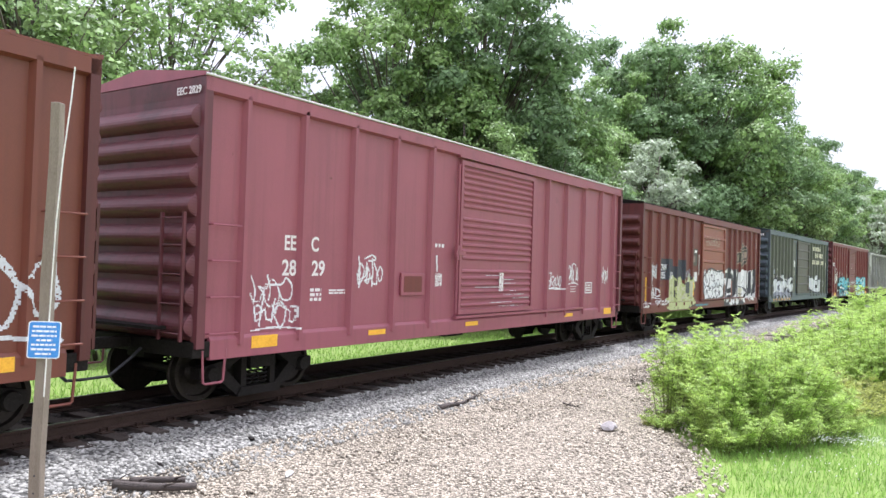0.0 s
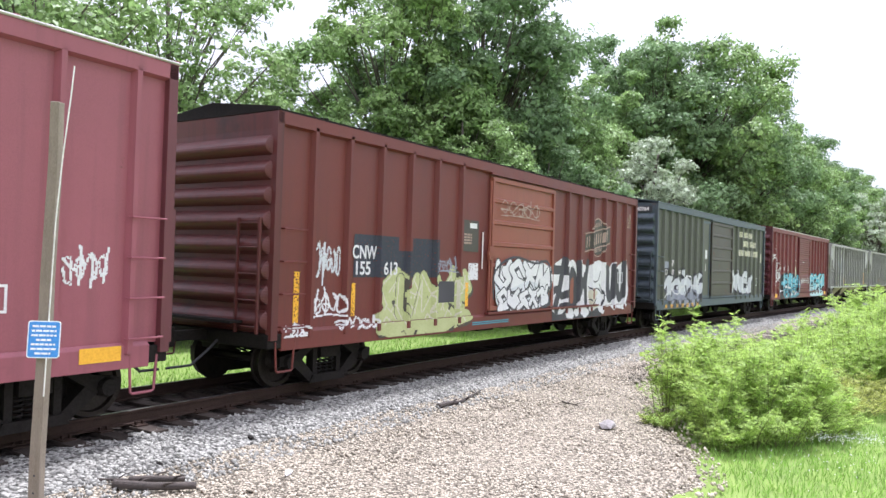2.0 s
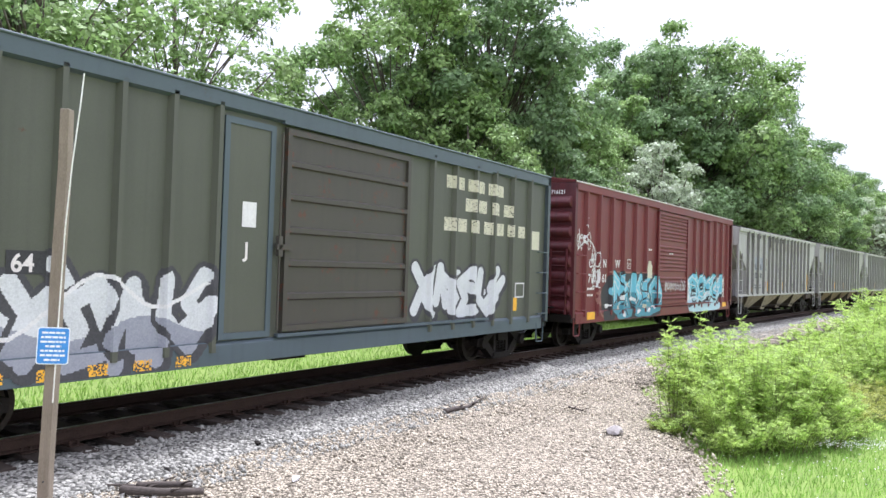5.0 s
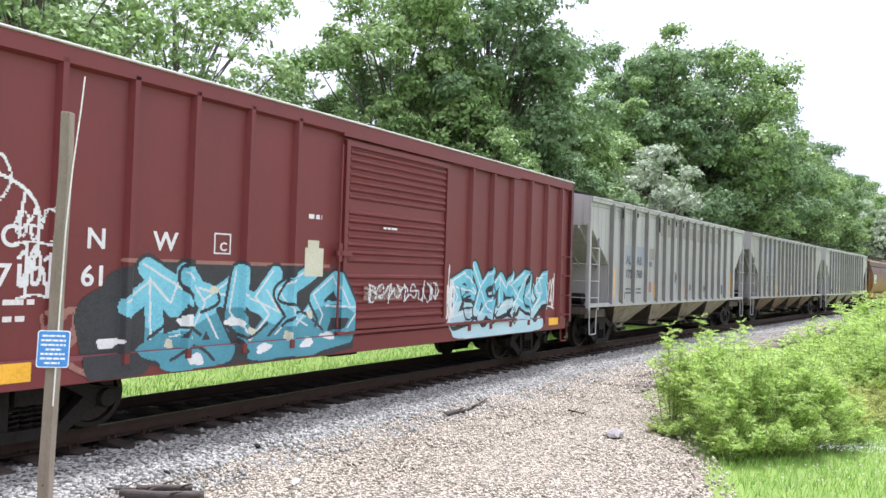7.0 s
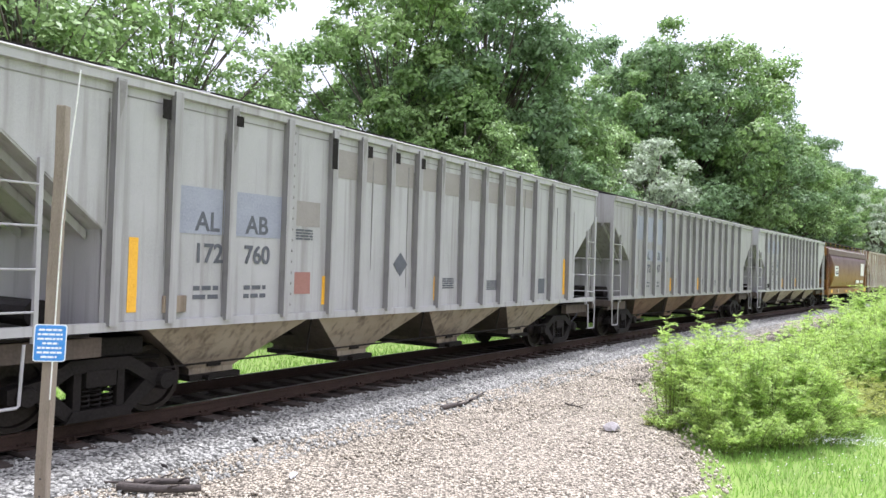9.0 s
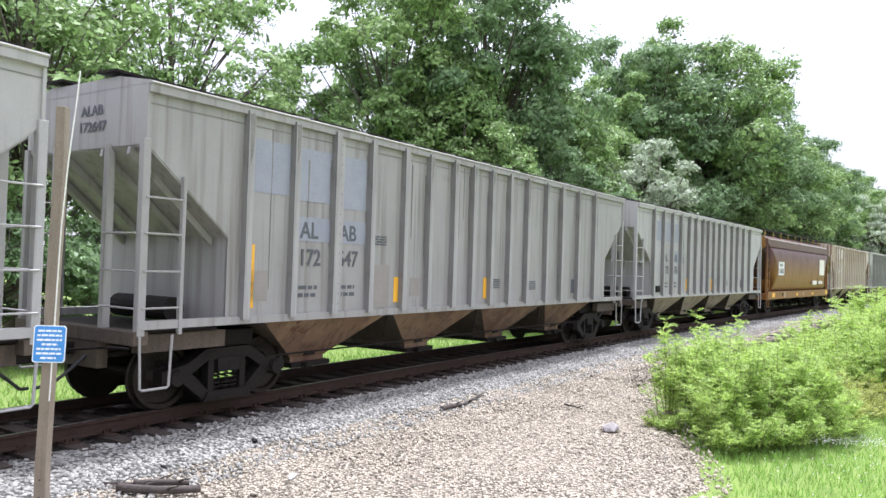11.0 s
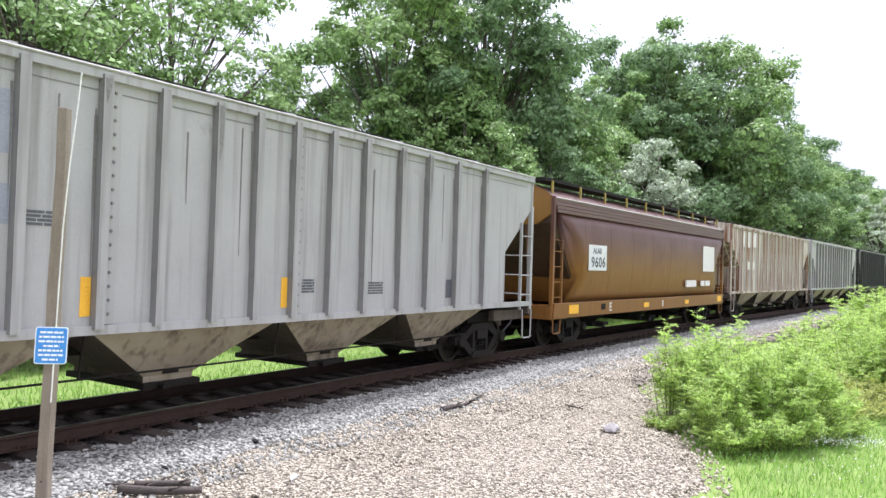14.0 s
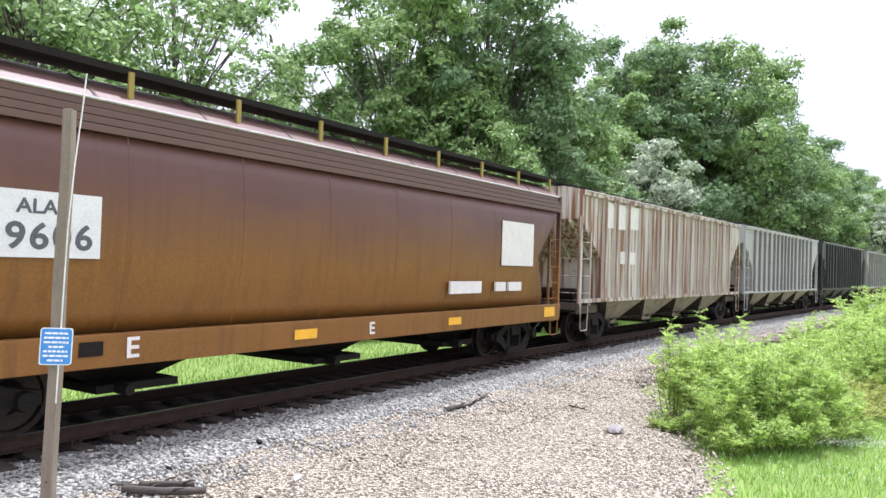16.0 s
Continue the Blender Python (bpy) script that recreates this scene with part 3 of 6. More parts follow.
def bars(car, x, z, w, rows_, h, y, mat, gap=0.5, name="stencil_lines"):
    """Small writing that cannot be read, as plain bars."""
    rnd = random.Random(int(x * 100 + z * 1000))
    sh = Shape()
    for i in range(rows_):
        zz, xx = z - i * h * (1 + gap), x
        while xx < x + w:
            b = rnd.uniform(0.4, 1.0) * w * 0.5
            sh.box(xx, min(xx + b, x + w), y - 0.003, y, zz, zz + h)
            xx += b + h * 0.6
    return tagged(part(name, sh, mat, car), kind="stuff")


def ribbon_points(pts, n=6):
    """A smooth line through points."""
    out = []
    p = [Vector(q) for q in pts]
    p = [p[0]] + p + [p[-1]]
    for i in range(1, len(p) - 2):
        for k in range(n):
            t = k / n
            out.append(0.5 * (2 * p[i] + (p[i + 1] - p[i - 1]) * t + (2 * p[i - 1] - 5 * p[i] + 4 * p[i + 1] - p[i + 2]) * t * t + (3 * p[i] - p[i - 1] - 3 * p[i + 1] + p[i + 2]) * t ** 3))
    return out + [p[-2]]


class Canvas:
    """Sprayed paint on a wagon's side: cells of a fine grid take a colour, and the film follows posts, door and sill."""

    def __init__(self, x0, x1, z0, z1, res=0.017, seed=1):
        self.x0, self.z0, self.res = x0, z0, res
        self.nx, self.nz = int((x1 - x0) / res) + 1, int((z1 - z0) / res) + 1
        self.c = np.full((self.nx, self.nz), -1, int)
        self.X, self.Z = np.meshgrid(x0 + (np.arange(self.nx) + 0.5) * res, z0 + (np.arange(self.nz) + 0.5) * res, indexing="ij")
        self.rnd = random.Random(seed)
        self.grain = np.random.RandomState(seed).rand(self.nx, self.nz)
        self.mats = []

    def slot(self, mat):
        if mat not in self.mats:
            self.mats.append(mat)
        return self.mats.index(mat)

    def put(self, mask, mat, only=None):
        if only is not None:
            mask = mask & np.isin(self.c, [self.slot(m) for m in only])
        self.c[mask] = self.slot(mat)

    def line(self, pts, w, mat, only=None, wear=0.0, smooth=True):
        pts = ribbon_points(pts, 5) if smooth else [Vector(p) for p in pts]
        d = np.full(self.X.shape, 9.0)
        for a, b in zip(pts, pts[1:]):
            ex, ez = b.x - a.x, b.y - a.y
            t = np.clip(((self.X - a.x) * ex + (self.Z - a.y) * ez) / (ex * ex + ez * ez + 1e-9), 0, 1)
            d = np.minimum(d, np.hypot(self.X - a.x - t * ex, self.Z - a.y - t * ez))
        self.put((d < w / 2) & (self.grain >= wear), mat, only)

    def blob(self, cx, cz, rx, rz, mat, wob=0.2, square=2.0, only=None, wear=0.0):
        a = np.arctan2((self.Z - cz) / rz, (self.X - cx) / rx)
        p = [self.rnd.uniform(0, 6.28) for _ in range(3)]
        r = 1 + wob * (0.5 * np.sin(2 * a + p[0]) + 0.4 * np.sin(3 * a + p[1]) + 0.3 * np.sin(5 * a + p[2]))
        k = (np.abs((self.X - cx) / rx) ** square + np.abs((self.Z - cz) / rz) ** square) ** (1 / square)
        self.put((k < r) & (self.grain >= wear), mat, only)

    def rect(self, x0, x1, z0, z1, mat, wear=0.0, only=None):
        self.put((self.X > x0) & (self.X < x1) & (self.Z > z0) & (self.Z < z1) & (self.grain >= wear), mat, only)

    def scrawl(self, x, z, w, h, mat, letters=4, width=0.035):
        """Loops and strokes in a row, of no words."""
        rnd, pts = self.rnd, []
        cw = w / letters
        for i in range(letters):
            cx, r = x + cw * (i + 0.5), rnd.uniform(0.7, 1.1)
            a0, turn, up = rnd.uniform(2.4, 3.6), rnd.choice((1, -1)), rnd.uniform(0.4, 0.6)
            for k in range(rnd.randint(5, 7)):
                a = a0 + turn * k * 1.15
                pts.append((cx + math.cos(a) * cw * rnd.uniform(0.3, 0.65) * r, z + h * (up + math.sin(a) * 0.5 * r * rnd.uniform(0.6, 1.15))))
            if rnd.random() < 0.6:
                self.line(pts, width * 0.85, mat, wear=0.12, smooth=rnd.random() < 0.45)
                pts = [pts[-1]]
            if rnd.random() < 0.5:
                q = cx + rnd.uniform(-0.3, 0.3) * cw
                self.line([(q, z + h * rnd.uniform(-0.1, 0.2)), (q + 0.1 * cw, z + h * 0.6), (q + rnd.uniform(-0.2, 0.4) * cw, z + h * rnd.uniform(0.9, 1.25))], width * 0.9, mat)
        if len(pts) > 2:
            self.line(pts, width, mat)
        if rnd.random() < 0.6:
            self.line([(x, z - h * 0.10), (x + w * 0.5, z - h * 0.02), (x + w, z - h * 0.12)], width * 0.7, mat)

    # angular strokes of no alphabet
    FORMS = (
        (((0, 0.2), (0.25, 1), (0.4, 0.15), (0.95, 0.8)), ((0.6, 0), (0.9, 0.3))),
        (((0.1, 0.95), (0, 0.4), (0.5, 0), (0.9, 0.35), (0.55, 0.6), (0.95, 1)),),
        (((0, 0), (0.5, 0.35), (0.15, 0.7), (0.9, 1)), ((0.55, 0.3), (1, 0.1))),
        (((1, 0.5), (0.6, 1), (0.05, 0.75), (0.35, 0.4), (0.1, 0), (0.9, 0.1)),),
        (((0.05, 1), (0.45, 0.6), (0.2, 0.1)), ((0.45, 0.6), (0.95, 0.95)), ((0.5, 0.45), (0.9, 0))),
        (((0, 0.6), (0.4, 0.9), (0.8, 0.6), (0.95, 1)), ((0.4, 0.9), (0.5, 0.1), (1, 0.2))),
    )

    def letters(self, x, z, w, h, count, thick, line_mat, top_mat, low_mat=None, split=0.45, outline=0.05, gleam=None):
        """Fat interlocking angular forms, outlined and overlapping, with a thin gleam along their upper edges."""
        rnd = self.rnd
        cw = w / count
        order = list(range(len(self.FORMS)))
        rnd.shuffle(order)
        for i in range(count):
            form = self.FORMS[order[i % len(order)]]
            shear, lift_, grow = rnd.uniform(-0.12, 0.2), rnd.uniform(-0.05, 0.06) * h, rnd.uniform(0.92, 1.08)
            cx = x + cw * i - cw * 0.02
            strokes = []
            for st in form:
                strokes.append([(cx + (px * 1.04 + shear * (pz - 0.5)) * cw + rnd.uniform(-0.03, 0.03) * cw, z + lift_ + h * (0.1 + 0.8 * pz * grow) + rnd.uniform(-0.03, 0.03) * h) for px, pz in st])
            # a spur that ties each form to its neighbour
            z_a, z_b = rnd.uniform(0.05, 0.95), rnd.uniform(0.05, 0.95)
            strokes.append([(cx + cw * rnd.uniform(0.2, 0.6), z + h * z_a), (cx + cw * rnd.uniform(0.9, 1.35), z + h * z_b), (cx + cw * rnd.uniform(0.8, 1.1), z + h * (z_b + rnd.choice((-0.25, 0.25))))])
            for st in strokes:
                self.line([(px + 0.04, pz - 0.05) for px, pz in st], thick + outline * 2, line_mat, smooth=False)
                self.line(st, thick + outline * 2, line_mat, smooth=False)
            for st in strokes:
                self.line(st, thick, top_mat, smooth=False)
            if gleam:
                for st in strokes:
                    self.line([(px - thick * 0.22, pz + thick * 0.2) for px, pz in st], 0.03, gleam, only=[top_mat], smooth=False)
        if low_mat:
            zz = z + h * split + 0.12 * np.sin(self.X * 3.1) * h
            self.put((self.Z < zz) & (self.c == self.slot(top_mat)), low_mat)

    def emit(self, car, posts, door, name, label, sill=1.0, lift=0.005):
        verts, faces, mi = [], [], []

        def skin(x, low):
            if low:
                return 1.466
            y = 1.412
            if door[0] - 0.02 < x < door[1] + 0.02:
                y = 1.502
            for p in posts:
                d = abs(x - p)
                if d < 0.08:
                    y = max(y, 1.502 if d < 0.036 else 1.502 - (d - 0.036) / 0.044 * 0.09)
            return y

        cut = int((sill - self.z0) / self.res)
        ys = [(skin(self.x0 + i * self.res, False), skin(self.x0 + i * self.res, True)) for i in range(self.nx + 1)]
        for i in range(self.nx):
            j = 0
            while j < self.nz:
                v, k = self.c[i, j], j + 1
                while k < self.nz and self.c[i, k] == v and k != cut:
                    k += 1
                if v >= 0:
                    low = k <= cut
                    xa, xb, za, zb = self.x0 + i * self.res, self.x0 + (i + 1) * self.res, self.z0 + j * self.res, self.z0 + k * self.res
                    ya, yb = -ys[i][low] - lift, -ys[i + 1][low] - lift
                    verts += [(xa, ya, za), (xb, yb, za), (xb, yb, zb), (xa, ya, zb)]
                    n4 = len(verts) - 4
                    faces.append((n4, n4 + 1, n4 + 2, n4 + 3))
                    mi.append(int(v))
                j = k
        me = fast_mesh(name, verts, faces, self.mats[0])
        for m in self.mats[1:]:
            me.materials.append(m)
        me.polygons.foreach_set("material_index", mi)
        return part(name, me, None, car, label)


# ---- box wagons ----
CARS = []


def corrugated_end(sh, x, q, z0, z1, ribs, depth, y=1.42):
    """A pressed end: deep horizontal ribs, bulging outwards."""
    prof = [(x - q * 0.03, z0)]
    pitch = (z1 - z0 - 0.35) / ribs
    for i in range(ribs):
        a = z0 + 0.05 + i * pitch
        prof += [(x, a)] + [(x + q * depth * math.sin(math.pi * k / 8) ** 0.75, a + pitch * (0.03 + 0.74 * (k / 8) ** 1.15)) for k in range(1, 8)] + [(x, a + pitch * 0.80)]
    prof += [(x, z1 - 0.28), (x + q * 0.02, z1 - 0.02), (x - q * 0.03, z1)]
    taper = [[(px, yy, pz) if abs(yy) < y else (min(px, x) if q > 0 else max(px, x), yy, pz) for px, pz in prof] for yy in (-y, -y + 0.05, y - 0.05, y)]
    sh.loft(taper, closed=False)


def door_frame(x0, x1, z0, z1):
    """A rim round the door, as one piece."""
    sh = Shape()
    w = 0.09
    rings = []
    for x, z, ix, iz in ((x0, z0, 1, 1), (x1, z0, -1, 1), (x1, z1, -1, -1), (x0, z1, 1, -1), (x0, z0, 1, 1)):
        rings.append([(x, -1.44, z), (x, -1.50, z), (x + ix * w, -1.50, z + iz * w), (x + ix * w, -1.44, z + iz * w)])
    return sh.loft(rings, caps=False)


def boxcar(label, c, L, top, mats, posts, door, door_style, inset, ribs=8, sill=(0.68, 1.0), roof_over=0.0, reach=0.8, fish=False, ladder_high=True, edge=None):
    """Steel box wagon with outside posts. The camera sees the side at -y."""
    body_m, trim_m, door_m, end_m, roof_m = mats
    car = thing("boxcar", label, "boxcar", "goods wagons of the train")
    h = L / 2
    for q in (-1, 1):
        part("side_wall", Shape().box(-h + 0.02, h - 0.02, *sorted((q * 1.36, q * 1.41)), sill[1] - 0.02, top - 0.10), body_m, car)
    part("wagon_floor", Shape().box(-h + 0.02, h - 0.02, -1.36, 1.36, sill[1] - 0.02, sill[1] + 0.10), M_STEEL, car)
    n, w = 15, 1.50 + roof_over
    roof = part("roof", Shape().prism([(-w, top - 0.01), (-w, top + 0.02), (0, top + 0.20), (w, top + 0.02), (w, top - 0.01)], "x", -h - 0.03, h + 0.03), roof_m, car)
    rib = Shape().prism([(-w - 0.004, top - 0.005), (-w - 0.004, top + 0.045), (0, top + 0.23), (w + 0.004, top + 0.045), (w + 0.004, top - 0.005)], "x", -0.03, 0.03).mesh("roof_rib", roof_m)
    # thin tube added along the eaves to show the sun's highlight
    if edge:
        for q in (-1, 1):
            part("roof_edge", Shape().tube([(-h - 0.02, q * (w + 0.004), top + 0.012), (h + 0.02, q * (w + 0.004), top + 0.012)], 0.02, 8), edge, roof, "roof edge strip added for the sun's highlight")
    for i in range(n + 1):
        part("roof_rib", rib, None, roof, at=pose(-h + L * i / n, 0, 0))
    for q in (-1, 1):
        part("top_chord", Shape().prism([(q * 1.38, top - 0.24), (q * 1.50, top - 0.20), (q * 1.50, top - 0.012), (q * 1.38, top - 0.012)], "x", -h, h), trim_m, car)
        ss_ = Shape().prism([(q * 1.38, sill[0]), (q * 1.46, sill[0]), (q * 1.46, sill[1] - 0.05), (q * 1.42, sill[1]), (q * 1.38, sill[1])], "x", -h + 0.25, h - 0.25)
        if fish:
            ss_.prism([(-h * 0.62, sill[0] + 0.01), (h * 0.62, sill[0] + 0.01), (h * 0.55, sill[0] - 0.26), (-h * 0.55, sill[0] - 0.26)], "y", *sorted((q * 1.36, q * 1.44)))
        part("side_sill", ss_, trim_m, car, bevel=0.008)
        es = Shape()
        corrugated_end(es, q * h, q, sill[1] - 0.05, top, ribs, 0.13)
        es.box(*sorted((q * (h - 0.12), q * (h + 0.015))), -1.50, -1.38, sill[1] - 0.15, top - 0.02).box(*sorted((q * (h - 0.12), q * (h + 0.015))), 1.38, 1.50, sill[1] - 0.15, top - 0.02)
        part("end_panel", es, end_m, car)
        part("end_sill", Shape().box(*sorted((q * (h - 0.3), q * (h + 0.03))), -1.45, 1.45, 0.72, sill[1] - 0.06), M_STEEL if not fish else trim_m, car, bevel=0.015)
        coupler(car, q * h, q, reach)
        # crossover board and its bracket
        part("crossover_board", Shape().box(*sorted((q * (h + 0.12), q * (h + 0.36))), -1.0, 1.0, 1.10, 1.14), M_STEEL, car)
        for k in (-1, 1):
            zs = [1.05, 1.55, 2.05, 2.55] if ladder_high else [1.05, 1.5, 1.95, 2.4]
            x0 = q * (h - 0.10) if q < 0 else q * (h - 0.10) - 0.52
            if k < 0:
                rungs(car, trim_m, x0 + (0.06 if q < 0 else 0.0), -1.47, zs, 0.50, 0.07)
            else:
                rungs(car, trim_m, x0 + 0.5, 1.47, zs, 0.50, 0.07, turn=180)
            stirrup(car, trim_m, q * (h - 0.33), k * 1.45, 0.36, 0.82)
        # end ladder on the corner that the line's near side shows
        lad = Shape()
        for yy in (-1.33, -0.86):
            lad.box(*sorted((q * (h + 0.13), q * (h + 0.17))), yy - 0.02, yy + 0.02, 0.95, 2.7)
        lx = part("end_ladder", lad, end_m, car)
        rr = Shape().tube([(q * (h + 0.15), -1.33, 0), (q * (h + 0.15), -0.86, 0)], 0.013, 6).mesh("rung", end_m)
        for z in (1.05, 1.45, 1.85, 2.25, 2.62):
            part("rung", rr, None, lx, at=pose(0, 0, z))
        bogie(car, q * (h - inset), 0.42)
    post_l = Shape().prism([(-0.075, -1.40), (-0.035, -1.50), (0.035, -1.50), (0.075, -1.40)], "z", sill[1] - 0.14, top - 0.15).mesh("side_post", body_m)
    for x in posts:
        part("side_post", post_l, None, car, at=pose(x, 0, 0))
        part("side_post", post_l, None, car, at=pose(-x, 0, 0, 0, 0, 180))
    # doors on both sides
    x0, x1 = door
    for q in (-1, 1):
        zz0, zz1 = sill[1] + 0.10, top - 0.32
        turn = pose(0, 0, 0, 0, 0, 0 if q < 0 else 180)
        dd = part("door", Shape().box(x0, x1, -1.45, -1.405, sill[1] + 0.06, top - 0.28), door_m, car, "closed sliding steel door", at=turn)
        part("door_frame", door_frame(x0, x1, zz0 - 0.02, zz1 + 0.02), door_m, dd)
        if door_style == "ribbed":
            e = 0.048
            rb_ = Shape().prism([(-1.45, -e), (-1.49, -e * 0.3), (-1.49, e * 0.3), (-1.45, e)], "x", x0 + 0.12, x1 - 0.12).mesh("door_rib", door_m)
            zs_ = [g0 + (g1 - g0) * (i + 0.5) / cnt for g0, g1, cnt in ((0.03, 0.30, 6), (0.345, 0.645, 7), (0.69, 0.97, 7)) for i in range(cnt)]
        else:
            rb_ = Shape().prism([(-1.45, -0.06), (-1.495, -0.035), (-1.495, 0.035), (-1.45, 0.06)], "x", x0 + 0.09, x1 - 0.09).mesh("door_rib", door_m)
            zs_ = [i / 6 for i in range(1, 6)]
        for g in zs_:
            part("door_rib", rb_, None, dd, at=pose(0, 0, zz0 + (zz1 - zz0) * g))
        part("lock_rod", Shape().tube([(x0 - 0.13, -1.52, sill[1] + 0.12), (x0 - 0.13, -1.52, top - 0.4)], 0.022, 6).box(x0 - 0.20, x0 + 0.16, -1.55, -1.50, 2.3, 2.38).box(x0 - 0.17, x0 - 0.09, -1.55, -1.49, 2.2, 2.5), door_m, dd)
        for z in (sill[1] + 0.0, top - 0.25):
            part("door_track", Shape().box(x0 - 0.1, x1 + (x1 - x0) * 0.95, -1.52, -1.44, z, z + 0.05), trim_m, car, at=turn)
    # underframe
    part("centre_sill", Shape().box(-h + 0.1, h - 0.1, -0.2, 0.2, 0.62, 0.98), M_STEEL, car)
    part("brake_rigging", Shape().box(-0.9, -0.2, -0.9, -0.45, 0.55, 0.92).box(0.5, 1.3, -0.75, -0.35, 0.58, 0.95).tube([(-4.5, -0.5, 0.62), (4.6, -0.5, 0.66)], 0.022, 6).tube([(-2.2, 0.4, 0.55), (4.0, 0.4, 0.6)], 0.022, 6), M_STEEL, car)
    for i in range(7):
        x = -h * 0.68 + h * 1.36 * i / 6
        part("cross_bearer", Shape().prism([(-1.36, 0.98), (1.36, 0.98), (0.3, 0.70), (-0.3, 0.70)], "x", x - 0.05, x + 0.05), M_STEEL, car)
    CARS.append((car, c, h - inset))
    return car


# ---- hopper wagons ----
def end_gear(car, q, h):
    """Uncoupling lever, brake rods and pipes that hang round the draft gear."""
    x = q * (h + 0.10)
    part("uncoupling_lever", Shape().tube([(x, -1.35, 0.95), (x, -0.9, 0.93), (x + q * 0.18, -0.3, 0.86), (x + q * 0.2, 0.0, 0.98)], 0.018, 6), M_STEEL, car)
    part("brake_pipe", Shape().tube([(q * (h - 2.6), -0.85, 0.74), (q * (h - 1.2), -0.7, 0.82), (q * (h - 0.1), -0.42, 0.78)], 0.03, 6), M_STEEL, car)
    part("brake_lever", Shape().prism([(q * (h - 2.3), 0.62), (q * (h - 2.18), 0.62), (q * (h - 1.5), 1.04), (q * (h - 1.62), 1.04)], "y", -0.66, -0.62), M_STEEL, car)
    part("bogie_bolster_box", Shape().box(*sorted((q * (h - 2.25), q * (h - 1.05))), -1.0, 1.0, 0.82, 1.06), M_STEEL, car, bevel=0.02)


def hopper(label, c, L, top, m, posts, inset, bay_m=M_HOPPER_DIRT, reach=0.7, bays=4, post_m=None):
    """Covered hopper with straight ribbed sides, sloping ends and outlet bays below."""
    car = thing("hopper_wagon", label, "hopper wagon", "goods wagons of the train")
    h, sill = L / 2, 1.27
    zc, xs, zs = top - 0.75, 1.36, 2.42
    poly = [(-h, top), (h, top), (h, zc), (h - xs, zs), (h - xs, sill), (-h + xs, sill), (-h + xs, zs), (-h, zc)]
    for q in (-1, 1):
        part("side_wall", Shape().prism(poly, "y", *sorted((q * 1.35, q * 1.39))), m, car)
    rf = Shape().prism([(-1.47, top - 0.01), (-1.47, top + 0.03), (-0.8, top + 0.15), (0.8, top + 0.15), (1.47, top + 0.03), (1.47, top - 0.01)], "x", -h - 0.01, h + 0.01)
    roof = part("roof", rf, m, car)
    rib = Shape().prism([(-1.475, top), (-1.475, top + 0.05), (-0.8, top + 0.18), (0.8, top + 0.18), (1.475, top + 0.05), (1.475, top)], "x", -0.03, 0.03).mesh("roof_rib", m)
    for q in (-1, 1):
        part("roof_edge", Shape().tube([(-h, q * 1.472, top + 0.012), (h, q * 1.472, top + 0.012)], 0.013, 8), M_EDGE_GLINT, roof)
    for i in range(1, 12):
        part("roof_rib", rib, None, roof, at=pose(-h + L * i / 12, 0, 0))
    for y in (-0.62, 0.62):
        part("running_board", Shape().box(-h - 0.1, h + 0.1, y - 0.2, y + 0.2, top + 0.20, top + 0.23), M_STEEL, car)
    for i in range(5):
        x = -h * 0.8 + h * 1.6 * i / 4
        part("roof_hatch", Shape().prism([(x - 0.9, top + 0.14), (x + 0.9, top + 0.14), (x + 0.85, top + 0.22), (x - 0.85, top + 0.22)], "y", -0.32, 0.32), m, car)
    for q in (-1, 1):
        part("top_chord", Shape().prism([(q * 1.36, top - 0.13), (q * 1.46, top - 0.11), (q * 1.46, top - 0.012), (q * 1.36, top - 0.012)], "x", -h, h), m, car)
        part("side_sill", Shape().prism([(q * 1.34, sill - 0.09), (q * 1.44, sill - 0.09), (q * 1.44, sill + 0.02), (q * 1.34, sill + 0.02)], "x", -h - 0.04, h + 0.04), m, car)
        part("end_sheet", Shape().box(*sorted((q * (h - 0.03), q * (h + 0.01))), -1.42, 1.42, zc - 0.02, top), m, car)
        part("slope_sheet", Shape().prism([(q * (h - 0.01), zc + 0.02), (q * (h - 0.01), zc - 0.04), (q * (h - xs - 0.04), zs - 0.05), (q * (h - xs - 0.04), zs + 0.01)], "y", -1.38, 1.38), m, car)
        # vertical bulkhead sheet under the slope
        part("end_bulkhead", Shape().box(*sorted((q * (h - xs), q * (h - xs - 0.04))), -1.38, 1.38, sill - 0.1, zs), m, car)
        for y in (-1.05, -0.45, 0.45, 1.05):
            part("slope_rib", Shape().prism([(q * (h + 0.0), zc - 0.03), (q * (h + 0.02), zc - 0.13), (q * (h - xs + 0.02), zs - 0.14), (q * (h - xs + 0.02), zs - 0.02)], "y", y - 0.03, y + 0.03), m, car)
        for y, z1 in ((-1.38, zc + 0.05), (-0.62, zc + 0.02), (0.62, zc + 0.02), (1.38, zc + 0.05)):
            part("end_post", Shape().box(*sorted((q * (h - 0.06), q * (h + 0.05))), y - 0.05, y + 0.05, 1.10, z1), m, car, bevel=0.008)
        for y in (-1.42, 1.42):
            lad = part("ladder_rail", Shape().box(*sorted((q * (h - 0.60), q * (h - 0.55))), y - 0.03, y + 0.03, 1.10, zc - 0.38), m, car)
            rr = Shape().tube([(q * (h - 0.57), y - 0.02, 0), (q * (h + 0.0), y - 0.02, 0)], 0.014, 6).mesh("rung", m)
            for z in (1.45, 1.92, 2.40, 2.86):
                part("rung", rr, None, lad, at=pose(0, 0, z))
        er = Shape().tube([(q * (h + 0.07), -1.36, 0), (q * (h + 0.07), -0.62, 0)], 0.014, 6).mesh("end_rung", m)
